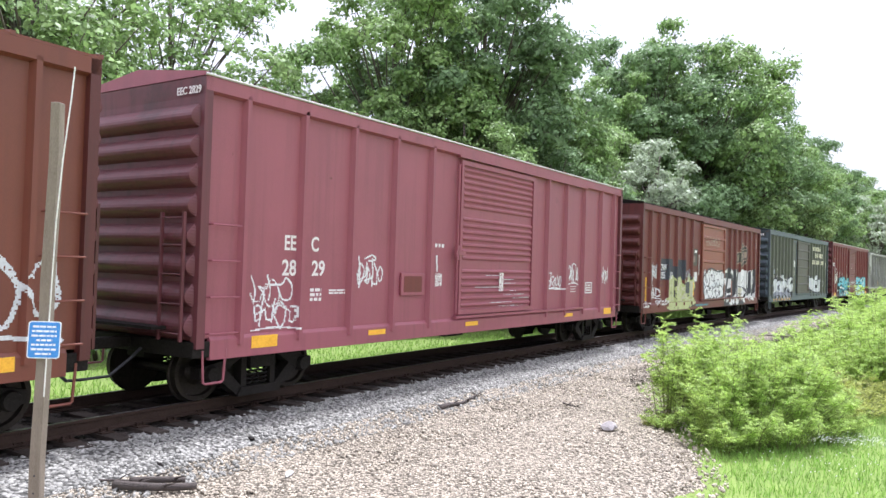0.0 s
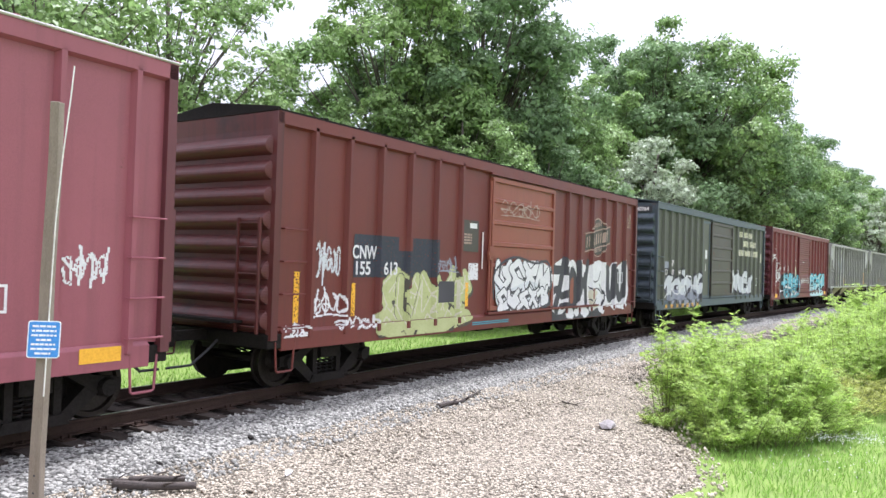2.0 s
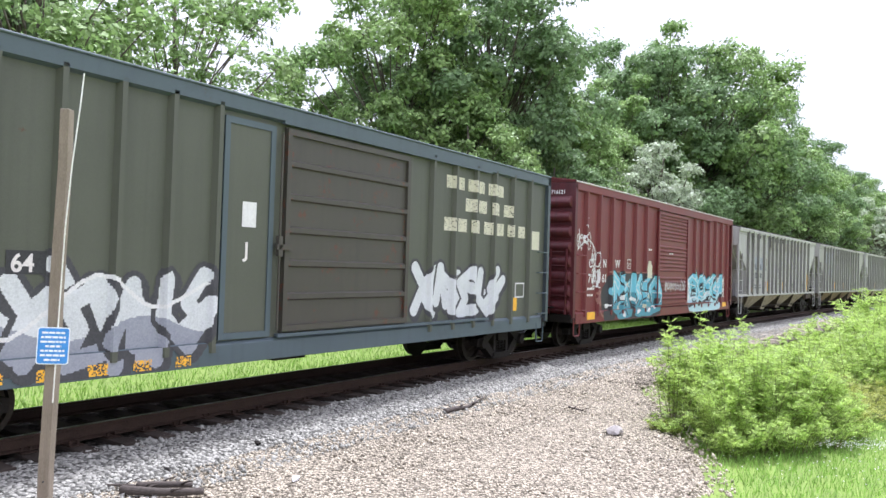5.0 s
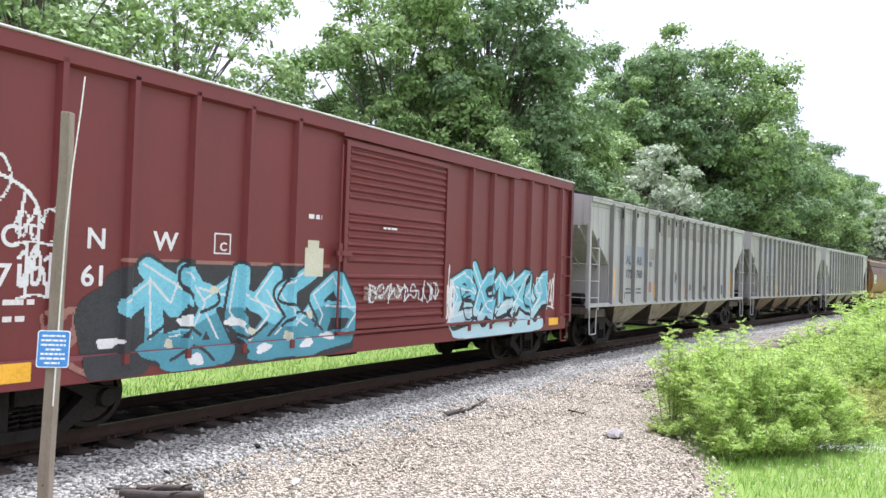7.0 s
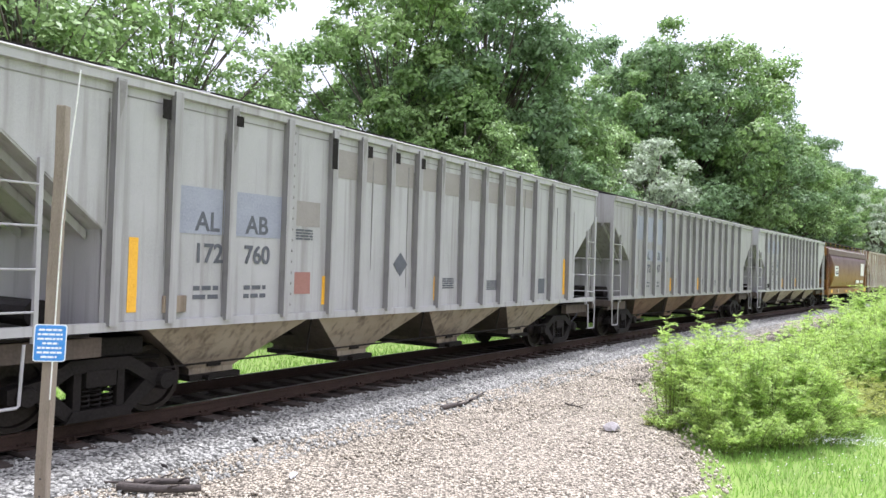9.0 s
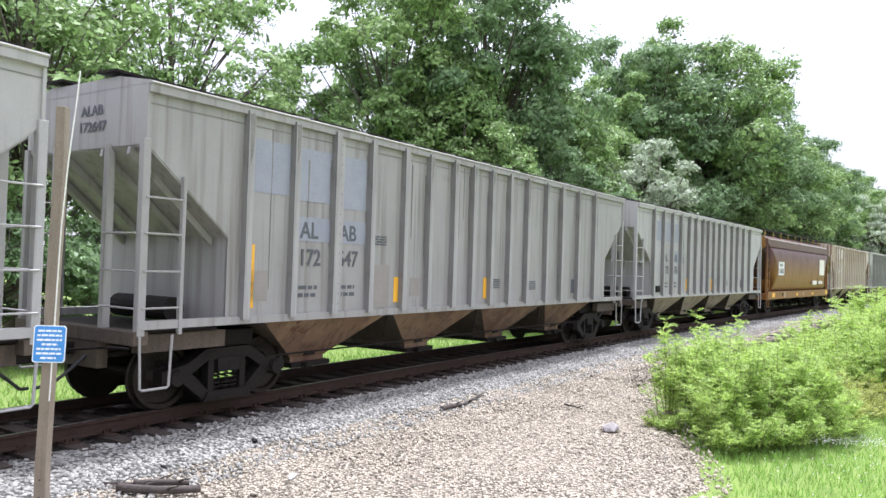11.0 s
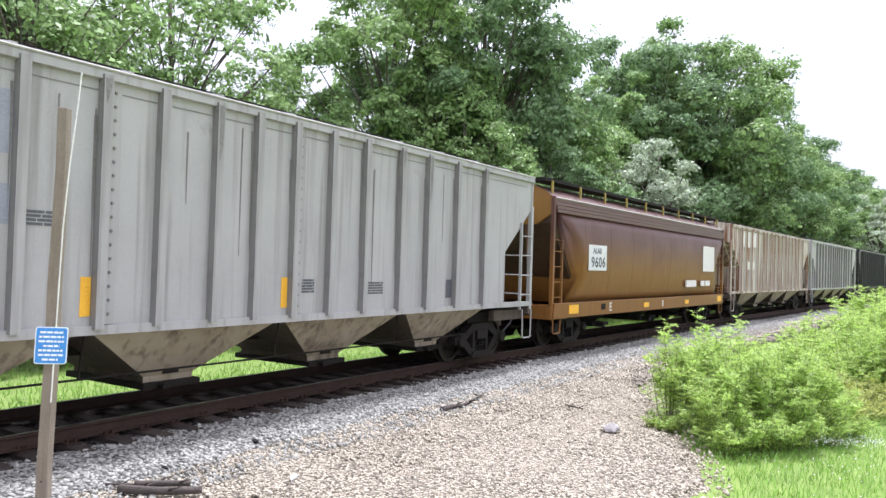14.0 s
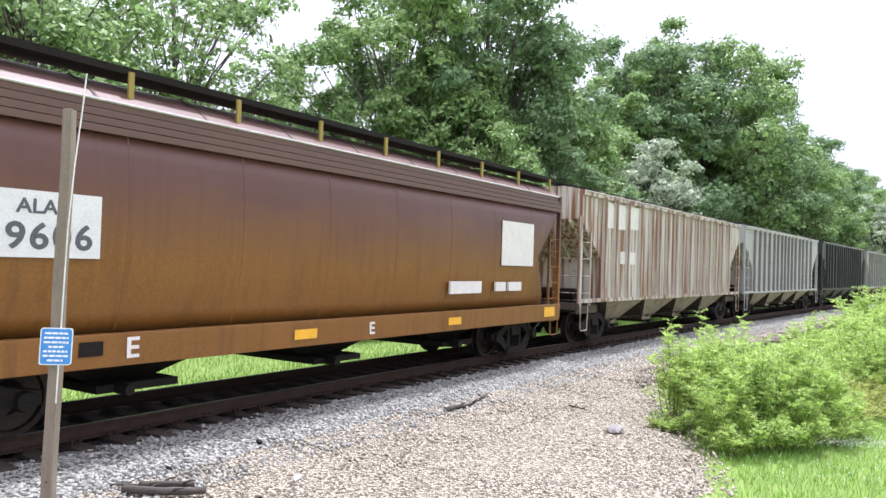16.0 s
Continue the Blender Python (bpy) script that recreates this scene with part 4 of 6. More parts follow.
        for z in (1.45, 1.92, 2.40):
            part("end_rung", er, None, car, at=pose(0, 0, z))
        part("end_sill", Shape().box(*sorted((q * (h - 0.12), q * (h + 0.09))), -1.42, 1.42, 0.98, 1.16).box(*sorted((q * (h - 1.6), q * h)), -0.25, 0.25, 0.70, 1.05).box(*sorted((q * (h - 1.5), q * (h - 0.1))), -1.25, -1.1, 0.86, 1.10).box(*sorted((q * (h - 1.5), q * (h - 0.1))), 1.1, 1.25, 0.86, 1.10).box(*sorted((q * (h - 0.10), q * (h + 0.06))), -0.6, 0.6, 0.62, 1.0), M_SHADE_GRIME, car, bevel=0.01)
        end_gear(car, q, h)
        part("end_platform", Shape().box(*sorted((q * (h - 1.3), q * (h - 0.12))), -1.3, 1.3, 1.12, 1.15), M_STEEL, car)
        if q < 0:
            part("brake_reservoir", Shape().tube([(q * (h - 0.95), -0.8, 1.38), (q * (h - 0.95), 0.5, 1.38)], 0.17, 14), M_STEEL, car)
        coupler(car, q * h, q, reach)
        for k in (-1, 1):
            stirrup(car, m, q * (h - 0.22), k * 1.44, 0.42, 1.1, 0.42)
        bogie(car, q * (h - inset), 0.457)
    pm = Shape().prism([(-0.065, -1.38), (-0.06, -1.50), (0.06, -1.50), (0.065, -1.38)], "z", sill - 0.02, top - 0.06).mesh("side_post", [post_m or m, M_CHEEK_SHADE if post_m else m])
    # cheeks turned along the wagon get the grey with shade in it
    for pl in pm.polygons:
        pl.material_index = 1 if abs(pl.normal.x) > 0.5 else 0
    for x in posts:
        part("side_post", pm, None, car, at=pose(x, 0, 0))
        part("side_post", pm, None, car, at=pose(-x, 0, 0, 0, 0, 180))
    w = 12.72 / bays
    for i in range(bays):
        x = -6.36 + w * (i + 0.5)
        b = Shape()
        rings = []
        for k, (hw, hy, z) in enumerate(((w / 2 - 0.01, 1.36, sill - 0.03), (0.40, 0.80, 0.50), (0.40, 0.80, 0.42))):
            rings.append([(x - hw, -hy, z), (x + hw, -hy, z), (x + hw, hy, z), (x - hw, hy, z)])
        b.loft(rings)
        me = b.mesh("hopper_bay", [bay_m, M_SHADE_GRIME])
        # slopes that face along the wagon are coloured dark for their shade
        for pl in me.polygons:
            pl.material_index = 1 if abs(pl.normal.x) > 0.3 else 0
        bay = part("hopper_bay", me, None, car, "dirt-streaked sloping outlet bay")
        part("outlet_gate", Shape().box(x - 0.46, x + 0.46, -0.9, 0.9, 0.34, 0.42).tube([(x - 0.2, -1.02, 0.38), (x - 0.2, 1.02, 0.38)], 0.04, 8).box(x - 0.12, x + 0.12, -0.865, -0.80, 0.52, 0.66), M_STEEL, bay)
    part("centre_sill", Shape().box(-h + 0.1, h - 0.1, -0.16, 0.16, 0.78, 1.08), M_STEEL, car)
    part("brake_rod", Shape().tube([(-6.0, -1.1, 0.62), (6.0, -1.1, 0.62)], 0.016, 6).tube([(-3.1, -1.1, 0.62), (-3.1, -1.2, 1.2)], 0.016, 6).tube([(0.1, -1.1, 0.62), (0.1, -1.2, 1.2)], 0.016, 6).tube([(3.2, -1.1, 0.62), (3.2, -1.2, 1.2)], 0.016, 6), M_STEEL, car)
    CARS.append((car, c, h - inset))
    return car


def round_hopper(label, c, L, m, top_m, inset):
    """Covered hopper with smooth curved sides, a stepped eave and a running board on stanchions."""
    car = thing("hopper_wagon", label, "hopper wagon", "goods wagons of the train")
    h = L / 2
    cs = [(1.30, 1.20), (1.42, 1.45), (1.50, 1.9), (1.54, 2.4), (1.54, 2.9), (1.50, 3.3), (1.44, 3.58)]
    ring = [(-y, z) for y, z in cs] + [(y, z) for y, z in reversed(cs)]

    sh = Shape()
    # end edge of the side sheet runs in an S from eave to sill
    def edge(z):
        pts = [(1.2, 0.85), (1.45, 1.0), (1.9, 1.40), (2.4, 1.52), (2.9, 1.08), (3.3, 0.52), (3.6, 0.22)]
        for (a, p), (b, r) in zip(pts, pts[1:]):
            if z <= b:
                return p + (r - p) * (z - a) / (b - a)
        return 0.22
    rings = []
    xs = [-1 + 2 * i / 24 for i in range(25)]
    for u in xs:
        rings.append([((h - edge(z)) * u, y, z) for y, z in ring])
    sh.loft(rings, closed=True)
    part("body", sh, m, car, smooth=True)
    for y, z in ((1.50, 3.56), (1.47, 3.66), (1.44, 3.76), (1.40, 3.86)):
        part("eave_step", Shape().prism([(-y, z), (-y, z + 0.085), (y, z + 0.085), (y, z)], "x", -h + 0.12, h - 0.12), top_m, car)
    part("roof", Shape().prism([(-1.40, 3.94), (-1.15, 4.14), (-0.75, 4.32), (0.75, 4.32), (1.15, 4.14), (1.40, 3.94)], "x", -h + 0.05, h - 0.05), top_m, car)
    seam = Shape().prism([(-1.405, 3.945), (-1.155, 4.15), (-0.75, 4.335), (0.75, 4.335), (1.155, 4.15), (1.405, 3.945)], "x", -0.02, 0.02).mesh("roof_seam", M_SHADE_GRIME)
    for i in range(1, 10):
        part("roof_seam", seam, None, car, at=pose(-h + L * i / 10, 0, 0))
    for q in (-1, 1):
        part("roof_edge", Shape().tube([(-h + 0.1, q * 1.405, 3.955), (h - 0.1, q * 1.405, 3.955)], 0.02, 8), M_EDGE_GLINT, car)
    for i in range(1, 9):
        x = -h + L * i / 9
        part("weld_seam", Shape().loft([[(x - 0.012, y * 1.002, z) for y, z in ring], [(x + 0.012, y * 1.002, z) for y, z in ring]]), m, car)
    for q in (-1, 1):
        rb = part("running_board", Shape().box(-h - 0.1, h + 0.1, *sorted((q * 0.72, q * 1.2)), 4.38, 4.47), M_STEEL, car)
        stn = Shape().box(-0.035, 0.035, -0.02, 0.02, 0, 0.34).mesh("stanchion", M_STAN)
        for i in range(10):
            x = -h + 0.3 + (L - 0.6) * i / 9
            part("stanchion", stn, None, rb, at=pose(x, q * 1.22, 4.07))
        part("side_sill", Shape().prism([(q * 1.36, 0.80), (q * 1.48, 0.80), (q * 1.50, 1.16), (q * 1.50, 1.20), (q * 1.36, 1.20)], "x", -h + 0.05, h - 0.05), m, car, bevel=0.01)
        part("slope_sheet", Shape().prism([(q * (h - 0.12), 3.95), (q * (h - 0.12), 3.30), (q * (h - 1.9), 1.15), (q * (h - 2.1), 1.15), (q * (h - 0.5), 3.95)], "y", -1.30, 1.30), M_TAN_SHADE, car)
        part("end_cap", Shape().prism([(-1.38, 3.55), (-1.38, 3.94), (-1.13, 4.14), (-0.74, 4.31), (0.74, 4.31), (1.13, 4.14), (1.38, 3.94), (1.38, 3.55), (0.9, 3.25), (-0.9, 3.25)], "x", *sorted((q * (h - 0.14), q * (h - 0.04)))), M_OCHRE, car)
        for y in (-1.40, 1.40):
            part("end_post", Shape().box(*sorted((q * (h - 0.10), q * (h + 0.0))), y - 0.05, y + 0.05, 0.95, 3.98), m, car, bevel=0.008)
            lad = part("ladder_rail", Shape().box(*sorted((q * (h - 0.62), q * (h - 0.57))), y - 0.03, y + 0.03, 1.15, 2.9), m, car)
            rr = Shape().tube([(q * (h - 0.6), y, 0), (q * (h - 0.05), y, 0)], 0.014, 6).mesh("rung", m)
            for z in (1.35, 1.75, 2.15, 2.55, 2.85):
                part("rung", rr, None, lad, at=pose(0, 0, z))
        for y in (-0.6, 0.6):
            part("end_brace", Shape().tube([(q * (h - 0.08), y, 3.4), (q * (h - 0.4), y, 1.1)], 0.05, 6), m, car)
        part("end_sill", Shape().box(*sorted((q * (h - 0.9), q * (h + 0.03))), -1.44, 1.44, 0.78, 1.12), m, car, bevel=0.01)
        coupler(car, q * h, q, 0.72)
        for k in (-1, 1):
            stirrup(car, m, q * (h - 0.3), k * 1.44, 0.42, 0.85, 0.40)
        bogie(car, q * (h - inset), 0.457)
    for x in (-3.9, 0, 3.9):
        bay = part("hopper_bay", Shape().loft([[(x - 1.9, -1.2, 1.15), (x + 1.9, -1.2, 1.15), (x + 1.9, 1.2, 1.15), (x - 1.9, 1.2, 1.15)], [(x - 0.5, -0.6, 0.5), (x + 0.5, -0.6, 0.5), (x + 0.5, 0.6, 0.5), (x - 0.5, 0.6, 0.5)]]), M_STEEL, car)
        part("outlet_gate", Shape().box(x - 0.6, x + 0.6, -1.0, 1.0, 0.40, 0.50).tube([(x - 0.3, -1.25, 0.45), (x - 0.3, 1.2, 0.45)], 0.07, 10), M_STEEL, bay)
    part("centre_sill", Shape().box(-h + 0.1, h - 0.1, -0.16, 0.16, 0.70, 1.05), M_STEEL, car)
    CARS.append((car, c, h - inset))
    return car


# ---- the train ----
P1 = [-7.08, -5.9, -4.7, -3.52, -2.36, 2.81, 3.92, 5.1, 6.31, 7.3]
P2 = [-6.95, -6.09, -5.2, -4.31, -3.42, -2.53, 2.79, 3.63, 4.47, 5.38, 6.22, 7.07]
P3 = [-6.94, -6.2, -5.45, -4.72, -3.98, -3.25, -2.51, 2.72, 3.55, 4.36, 5.18, 6.03, 6.9]
P4 = [-7.05, -6.15, -5.24, -4.33, -3.38, -2.43, 2.74, 3.64, 4.55, 5.46, 6.35, 7.2]
P7 = [-6.68, -5.74, -4.8, -3.87, -2.9, -2.09, -1.21, -0.47, 0.31, 1.15, 2.03, 3.07, 3.97, 5.03, 6.17]
P5 = [-6.83, -6.01, -5.07, -3.98, -2.97, -2.24, -1.42, -0.56, 0.21, 1.08, 1.94, 2.71, 3.54, 4.42, 5.32, 6.4]

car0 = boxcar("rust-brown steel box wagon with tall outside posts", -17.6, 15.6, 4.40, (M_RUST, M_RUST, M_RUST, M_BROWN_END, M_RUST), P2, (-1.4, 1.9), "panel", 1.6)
car1 = boxcar("faded maroon steel box wagon with ribbed ends and white graffiti tags", -0.32, 15.72, 4.57, (M_PINK, M_PINK, M_PINK, M_PINK_END, M_PINK), P1, (-1.36, 1.98), "ribbed", 1.5, reach=0.93, edge=M_EDGE_GLINT)
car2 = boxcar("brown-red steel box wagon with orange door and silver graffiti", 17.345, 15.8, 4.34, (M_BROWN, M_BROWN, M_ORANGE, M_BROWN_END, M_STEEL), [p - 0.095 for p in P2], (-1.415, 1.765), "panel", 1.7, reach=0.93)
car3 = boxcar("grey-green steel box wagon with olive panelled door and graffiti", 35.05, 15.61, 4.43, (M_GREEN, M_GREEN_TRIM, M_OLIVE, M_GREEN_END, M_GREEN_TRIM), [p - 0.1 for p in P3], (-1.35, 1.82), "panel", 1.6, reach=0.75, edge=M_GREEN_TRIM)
car4 = boxcar("dark red steel box wagon with a large light-blue graffiti piece", 52.29, 15.72, 4.52, (M_RED, M_RED, M_RED, M_RED_END, M_RED), P4, (-1.34, 1.80), "ribbed", 1.7, reach=0.72, edge=M_EDGE_GLINT)
car5 = hopper("light grey ribbed covered hopper with taupe paint patches", 69.86, 16.63, 4.29, M_GREY, P5, 1.6, post_m=M_GREY_POST)
car6 = hopper("dull grey ribbed covered hopper with blue-grey paint patches", 87.99, 16.84, 4.30, M_GREY_B, [p - 0.09 for p in P7], 1.7, post_m=M_GREY_POST, bay_m=M_BAY_RUST)
car7 = hopper("pale grey ribbed covered hopper with a sloping end", 106.05, 16.75, 4.30, M_GREY, [p - 0.2 for p in P7], 1.8, post_m=M_GREY_POST)
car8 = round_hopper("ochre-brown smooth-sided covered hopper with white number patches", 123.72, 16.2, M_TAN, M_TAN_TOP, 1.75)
car9 = hopper("rust-streaked beige ribbed covered hopper", 141.55, 16.65, 4.28, M_RUSTY, P5, 1.7)
car10 = hopper("whitish ribbed covered hopper", 159.2, 16.65, 4.32, M_GREY, P7, 1.7, post_m=M_GREY_POST)
car11 = hopper("black ribbed covered hopper", 177.35, 16.65, 4.34, M_BLACKCAR, P5, 1.7, bay_m=M_BLACKCAR)
car12 = hopper("light grey ribbed covered hopper", 195.35, 16.65, 4.30, M_GREY_B, P5, 1.7, post_m=M_GREY_POST)

D1, D2, D3, D4, NO = (-1.36, 1.98), (-1.32, 1.86), (-1.25, 1.92), (-1.34, 1.80), (90, 91)
WALL = -1.414
MARKS = ("lettering", "marking", "graffiti", "stencil_lines", "stencil_frame", "herald", "spray_tag", "side_hatch", "hatch_frame", "faded_lettering", "number_board", "reflector", "placard_board", "rod", "splice_strap", "rain_streak", "soot_streak", "chord_seam", "roller_box")


def shift_marks(car, dx):
    """Moves what is painted on a wagon along its side."""
    for ch in car.children:
        if ch.name.split(".")[0] in MARKS:
            ch.matrix_basis = Matrix.Translation((dx, 0, 0)) @ ch.matrix_basis


# rust-brown wagon
cv = Canvas(5.2, 7.7, 0.95, 2.2, seed=50)
cv.scrawl(5.4, 1.2, 2.1, 0.85, M_SILVER, 4, 0.07)
cv.emit(car0, P2, D2, "graffiti", "pale looping graffiti tag")
plate(car0, 6.5, 6.95, 0.80, 0.96, -1.462, M_YELLOW, "reflector")
# faded maroon wagon
lettering(car1, "EE", -6.24, 2.25, 0.22, WALL, M_LETTER, squash=0.72)
lettering(car1, "C", -5.65, 2.25, 0.22, WALL, M_LETTER, squash=0.72)
lettering(car1, "28", -6.27, 1.86, 0.23, WALL, M_LETTER, squash=0.82)
lettering(car1, "29", -5.62, 1.86, 0.23, WALL, M_LETTER, squash=0.82)
lettering(car1, "EEC 2829", 0, 0, 0.10, 0, M_LETTER, squash=0.8).matrix_basis = pose(-7.90, -0.92, 4.33, 90, 0, -90)
bars(car1, -5.64, 1.60, 0.26, 3, 0.05, WALL, M_LETTER)
bars(car1, -5.2, 1.60, 0.4, 2, 0.03, WALL, M_LETTER)
bars(car1, -2.15, 2.44, 0.32, 1, 0.07, WALL, M_LETTER)
cv = Canvas(-7.0, -1.4, 1.0, 2.6, seed=51)
cv.scrawl(-6.9, 1.42, 0.85, 0.36, M_WHITE, 3, 0.03)
cv.scrawl(-6.85, 1.08, 0.95, 0.40, M_WHITE, 4, 0.035)
cv.scrawl(-4.5, 1.68, 0.72, 0.42, M_WHITE, 4, 0.04)
cv.line([(-4.3, 2.16), (-4.1, 2.22), (-4.0, 2.15), (-4.2, 2.12)], 0.03, M_WHITE)
cv.line([(-2.08, 2.25), (-2.06, 1.98)], 0.05, M_WHITE)
cv.rect(-2.12, -1.88, 1.66, 1.92, M_LETTER, 0.3)
cv.emit(car1, P1, D1, "graffiti", "white scrawled graffiti tags")
cv = Canvas(2.2, 7.3, 1.3, 2.4, seed=52)
cv.scrawl(2.95, 1.60, 0.85, 0.32, M_WHITE, 4, 0.035)
cv.line([(2.95, 1.58), (3.4, 1.56), (3.88, 1.56)], 0.03, M_WHITE)
cv.scrawl(4.2, 1.72, 0.66, 0.42, M_WHITE, 4, 0.04)
cv.line([(4.4, 2.18), (4.55, 2.24), (4.68, 2.18)], 0.03, M_WHITE)
for z in (1.62, 1.55, 1.48):
    cv.line([(4.35, z), (4.7, z)], 0.02, M_LETTER)
cv.scrawl(6.42, 1.72, 0.6, 0.38, M_WHITE, 4, 0.04)
cv.emit(car1, P1, D1, "graffiti", "white scrawled graffiti tags")
cv = Canvas(-1.2, 2.0, 1.1, 2.0, seed=53)
for i in range(9):
    a = -1.1 + cv.rnd.random() * 2.2
    cv.rect(a, a + cv.rnd.uniform(0.3, 1.3), 1.2 + i * 0.085, 1.225 + i * 0.085, M_SILVER, 0.35)
cv.rect(0.3, 0.5, 1.55, 1.95, M_LETTER, 0.3)
tagged(cv.emit(car1, P1, D1, "scuffed_paint", "pale scuffed paint on the door ribs"), kind="stuff")
part("panel_box", Shape().box(-3.28, -2.55, -1.46, -1.41, 1.50, 1.92), M_PINK, car1, bevel=0.01)
part("panel_box_face", Shape().box(-3.20, -2.63, -1.464, -1.46, 1.56, 1.86), M_BROWN, car1)
for x0, x1 in ((-6.87, -6.36), (-4.2, -3.72), (-1.0, -0.5), (3.93, 4.44), (6.65, 7.2)):
    plate(car1, x0, x1, 0.79 if abs(x0) > 5 else 0.82, 0.97 if abs(x0) > 5 else 0.91, -1.462, M_YELLOW, "reflector")


def frame_mark(car, x0, x1, z0, z1, y=WALL, mat=M_WHITE, w=0.03):
    door_like = Shape()
    rings = []
    for x, z, ix, iz in ((x0, z0, 1, 1), (x1, z0, -1, 1), (x1, z1, -1, -1), (x0, z1, 1, -1), (x0, z0, 1, 1)):
        rings.append([(x, y, z), (x, y - 0.004, z), (x + ix * w, y - 0.004, z + iz * w), (x + ix * w, y, z + iz * w)])
    part("stencil_frame", door_like.loft(rings, caps=False), mat, car)


frame_mark(car1, 5.34, 5.82, 1.42, 1.73)
bars(car1, 5.40, 1.62, 0.34, 3, 0.045, WALL, M_LETTER)
# brown-red wagon
cv = Canvas(-7.6, -1.5, 0.72, 2.7, seed=54)
cv.rect(-5.89, -3.34, 1.81, 2.56, M_NAVY, 0.04)
cv.rect(-4.6, -4.2, 2.3, 2.56, M_BROWN)
cv.blob(-3.7, 1.1, 1.45, 0.42, M_LIME, 0.12, 4)
cv.letters(-5.15, 0.76, 2.95, 1.15, 5, 0.25, M_OLIVE, M_LIME, None, outline=0.015, gleam=M_CREAM)
cv.blob(-4.9, 0.95, 0.4, 0.25, M_LIME, 0.3)
cv.blob(-3.2, 0.95, 1.1, 0.22, M_LIME, 0.3)
for i in range(12):
    x, z = cv.rnd.uniform(-5.1, -2.3), cv.rnd.uniform(0.85, 1.6)
    cv.line([(x, z), (x + 0.1, z + 0.12), (x + 0.24, z + 0.02)], 0.03, M_CREAM, only=[M_LIME])
cv.scrawl(-6.82, 1.75, 0.6, 0.6, M_SILVER, 5, 0.05)
cv.scrawl(-6.85, 1.2, 0.75, 0.36, M_WHITE, 4, 0.045)
cv.scrawl(-7.5, 0.90, 0.55, 0.16, M_WHITE, 3, 0.04)
cv.scrawl(-6.3, 0.90, 1.1, 0.22, M_WHITE, 5, 0.05)
cv.rect(-2.15, -1.75, 1.75, 2.12, M_WHITE, 0.1)
cv.rect(-2.1, -1.8, 2.62, 2.70, M_WHITE, 0.1)
cv.scrawl(-3.4, 1.95, 0.8, 0.25, M_PATCH, 4, 0.04)
cv.rect(-7.3, -7.18, 1.1, 1.9, M_YELLOW, 0.2)
cv.rect(-5.92, -5.82, 1.15, 1.7, M_YELLOW, 0.2)
cv.rect(-2.25, -2.12, 1.2, 1.7, M_YELLOW, 0.1)
cv.emit(car2, P2, D2, "graffiti", "layered graffiti in pale green, white and dark blue")
lettering(car2, "CNW", -5.93, 2.14, 0.22, -1.425, M_WHITE, squash=0.72)
lettering(car2, "155", -5.88, 1.86, 0.22, -1.425, M_WHITE, squash=0.85)
lettering(car2, "613", -5.05, 1.86, 0.22, -1.425, M_WHITE, squash=0.78)
cv = Canvas(-1.3, 1.85, 1.0, 3.75, seed=55)
cv.blob(0.28, 1.62, 1.40, 0.60, M_WHITE, 0.12, 3)
cv.letters(-1.1, 1.5, 2.7, 0.72, 4, 0.17, M_CHARCOAL, M_WHITE, M_SILVER, 0.2, 0.03)
cv.letters(-1.0, 1.06, 2.5, 0.5, 5, 0.12, M_CHARCOAL, M_WHITE, None, 0.2, 0.03)
cv.line([(-1.2, 1.35), (-1.15, 1.95), (-0.3, 2.28), (0.8, 2.16), (1.5, 2.2), (1.68, 1.7), (1.6, 1.2)], 0.06, M_CHARCOAL)
cv.scrawl(-0.95, 3.25, 1.9, 0.32, M_FADED, 5, 0.03)
cv.emit(car2, P2, D2, "graffiti", "silver-white graffiti with black outlines on the door")
cv = Canvas(1.88, 7.75, 0.70, 2.45, seed=56)
cv.rect(1.9, 5.2, 0.70, 0.98, M_CHARCOAL, 0.05)
for cx, rx in ((2.4, 0.55), (3.2, 0.45), (3.9, 0.45), (4.9, 0.75), (6.0, 0.6), (6.9, 0.62)):
    cv.blob(cx, 1.55, rx, 0.70, M_WHITE, 0.18, 3)
cv.line([(2.05, 2.02), (2.9, 1.98)], 0.24, M_CHARCOAL)
cv.line([(2.65, 2.25), (2.45, 1.6), (2.15, 0.98)], 0.26, M_CHARCOAL)
cv.line([(2.0, 1.45), (2.3, 1.5), (2.6, 1.32), (2.98, 1.5)], 0.20, M_CHARCOAL)
cv.line([(2.5, 1.05), (2.8, 1.08)], 0.16, M_CHARCOAL)
cv.blob(3.22, 1.5, 0.30, 0.62, M_CHARCOAL, 0.1)
cv.blob(3.20, 1.45, 0.11, 0.36, M_ORANGE, 0.1, 4)
cv.line([(3.55, 2.2), (3.62, 1.6), (3.42, 1.05)], 0.20, M_CHARCOAL)
cv.line([(4.25, 2.25), (4.12, 1.6), (4.2, 1.0)], 0.20, M_CHARCOAL)
cv.line([(3.6, 1.55), (3.85, 1.75), (4.15, 1.45)], 0.20, M_CHARCOAL)
cv.line([(3.75, 1.1), (3.9, 1.5), (4.05, 1.9)], 0.12, M_CHARCOAL)
cv.blob(4.75, 1.85, 0.42, 0.42, M_WHITE, 0.1, 3)
cv.blob(5.3, 1.8, 0.38, 0.46, M_WHITE, 0.1, 3)
cv.blob(4.7, 1.25, 0.40, 0.26, M_CREAM, 0.15)
cv.blob(5.2, 1.1, 0.3, 0.34, M_WHITE, 0.15)
cv.line([(4.35, 1.55), (4.6, 1.42), (5.0, 1.5), (5.4, 1.3)], 0.04, M_CHARCOAL)
cv.rect(4.72, 4.82, 1.2, 1.5, M_ORANGE)
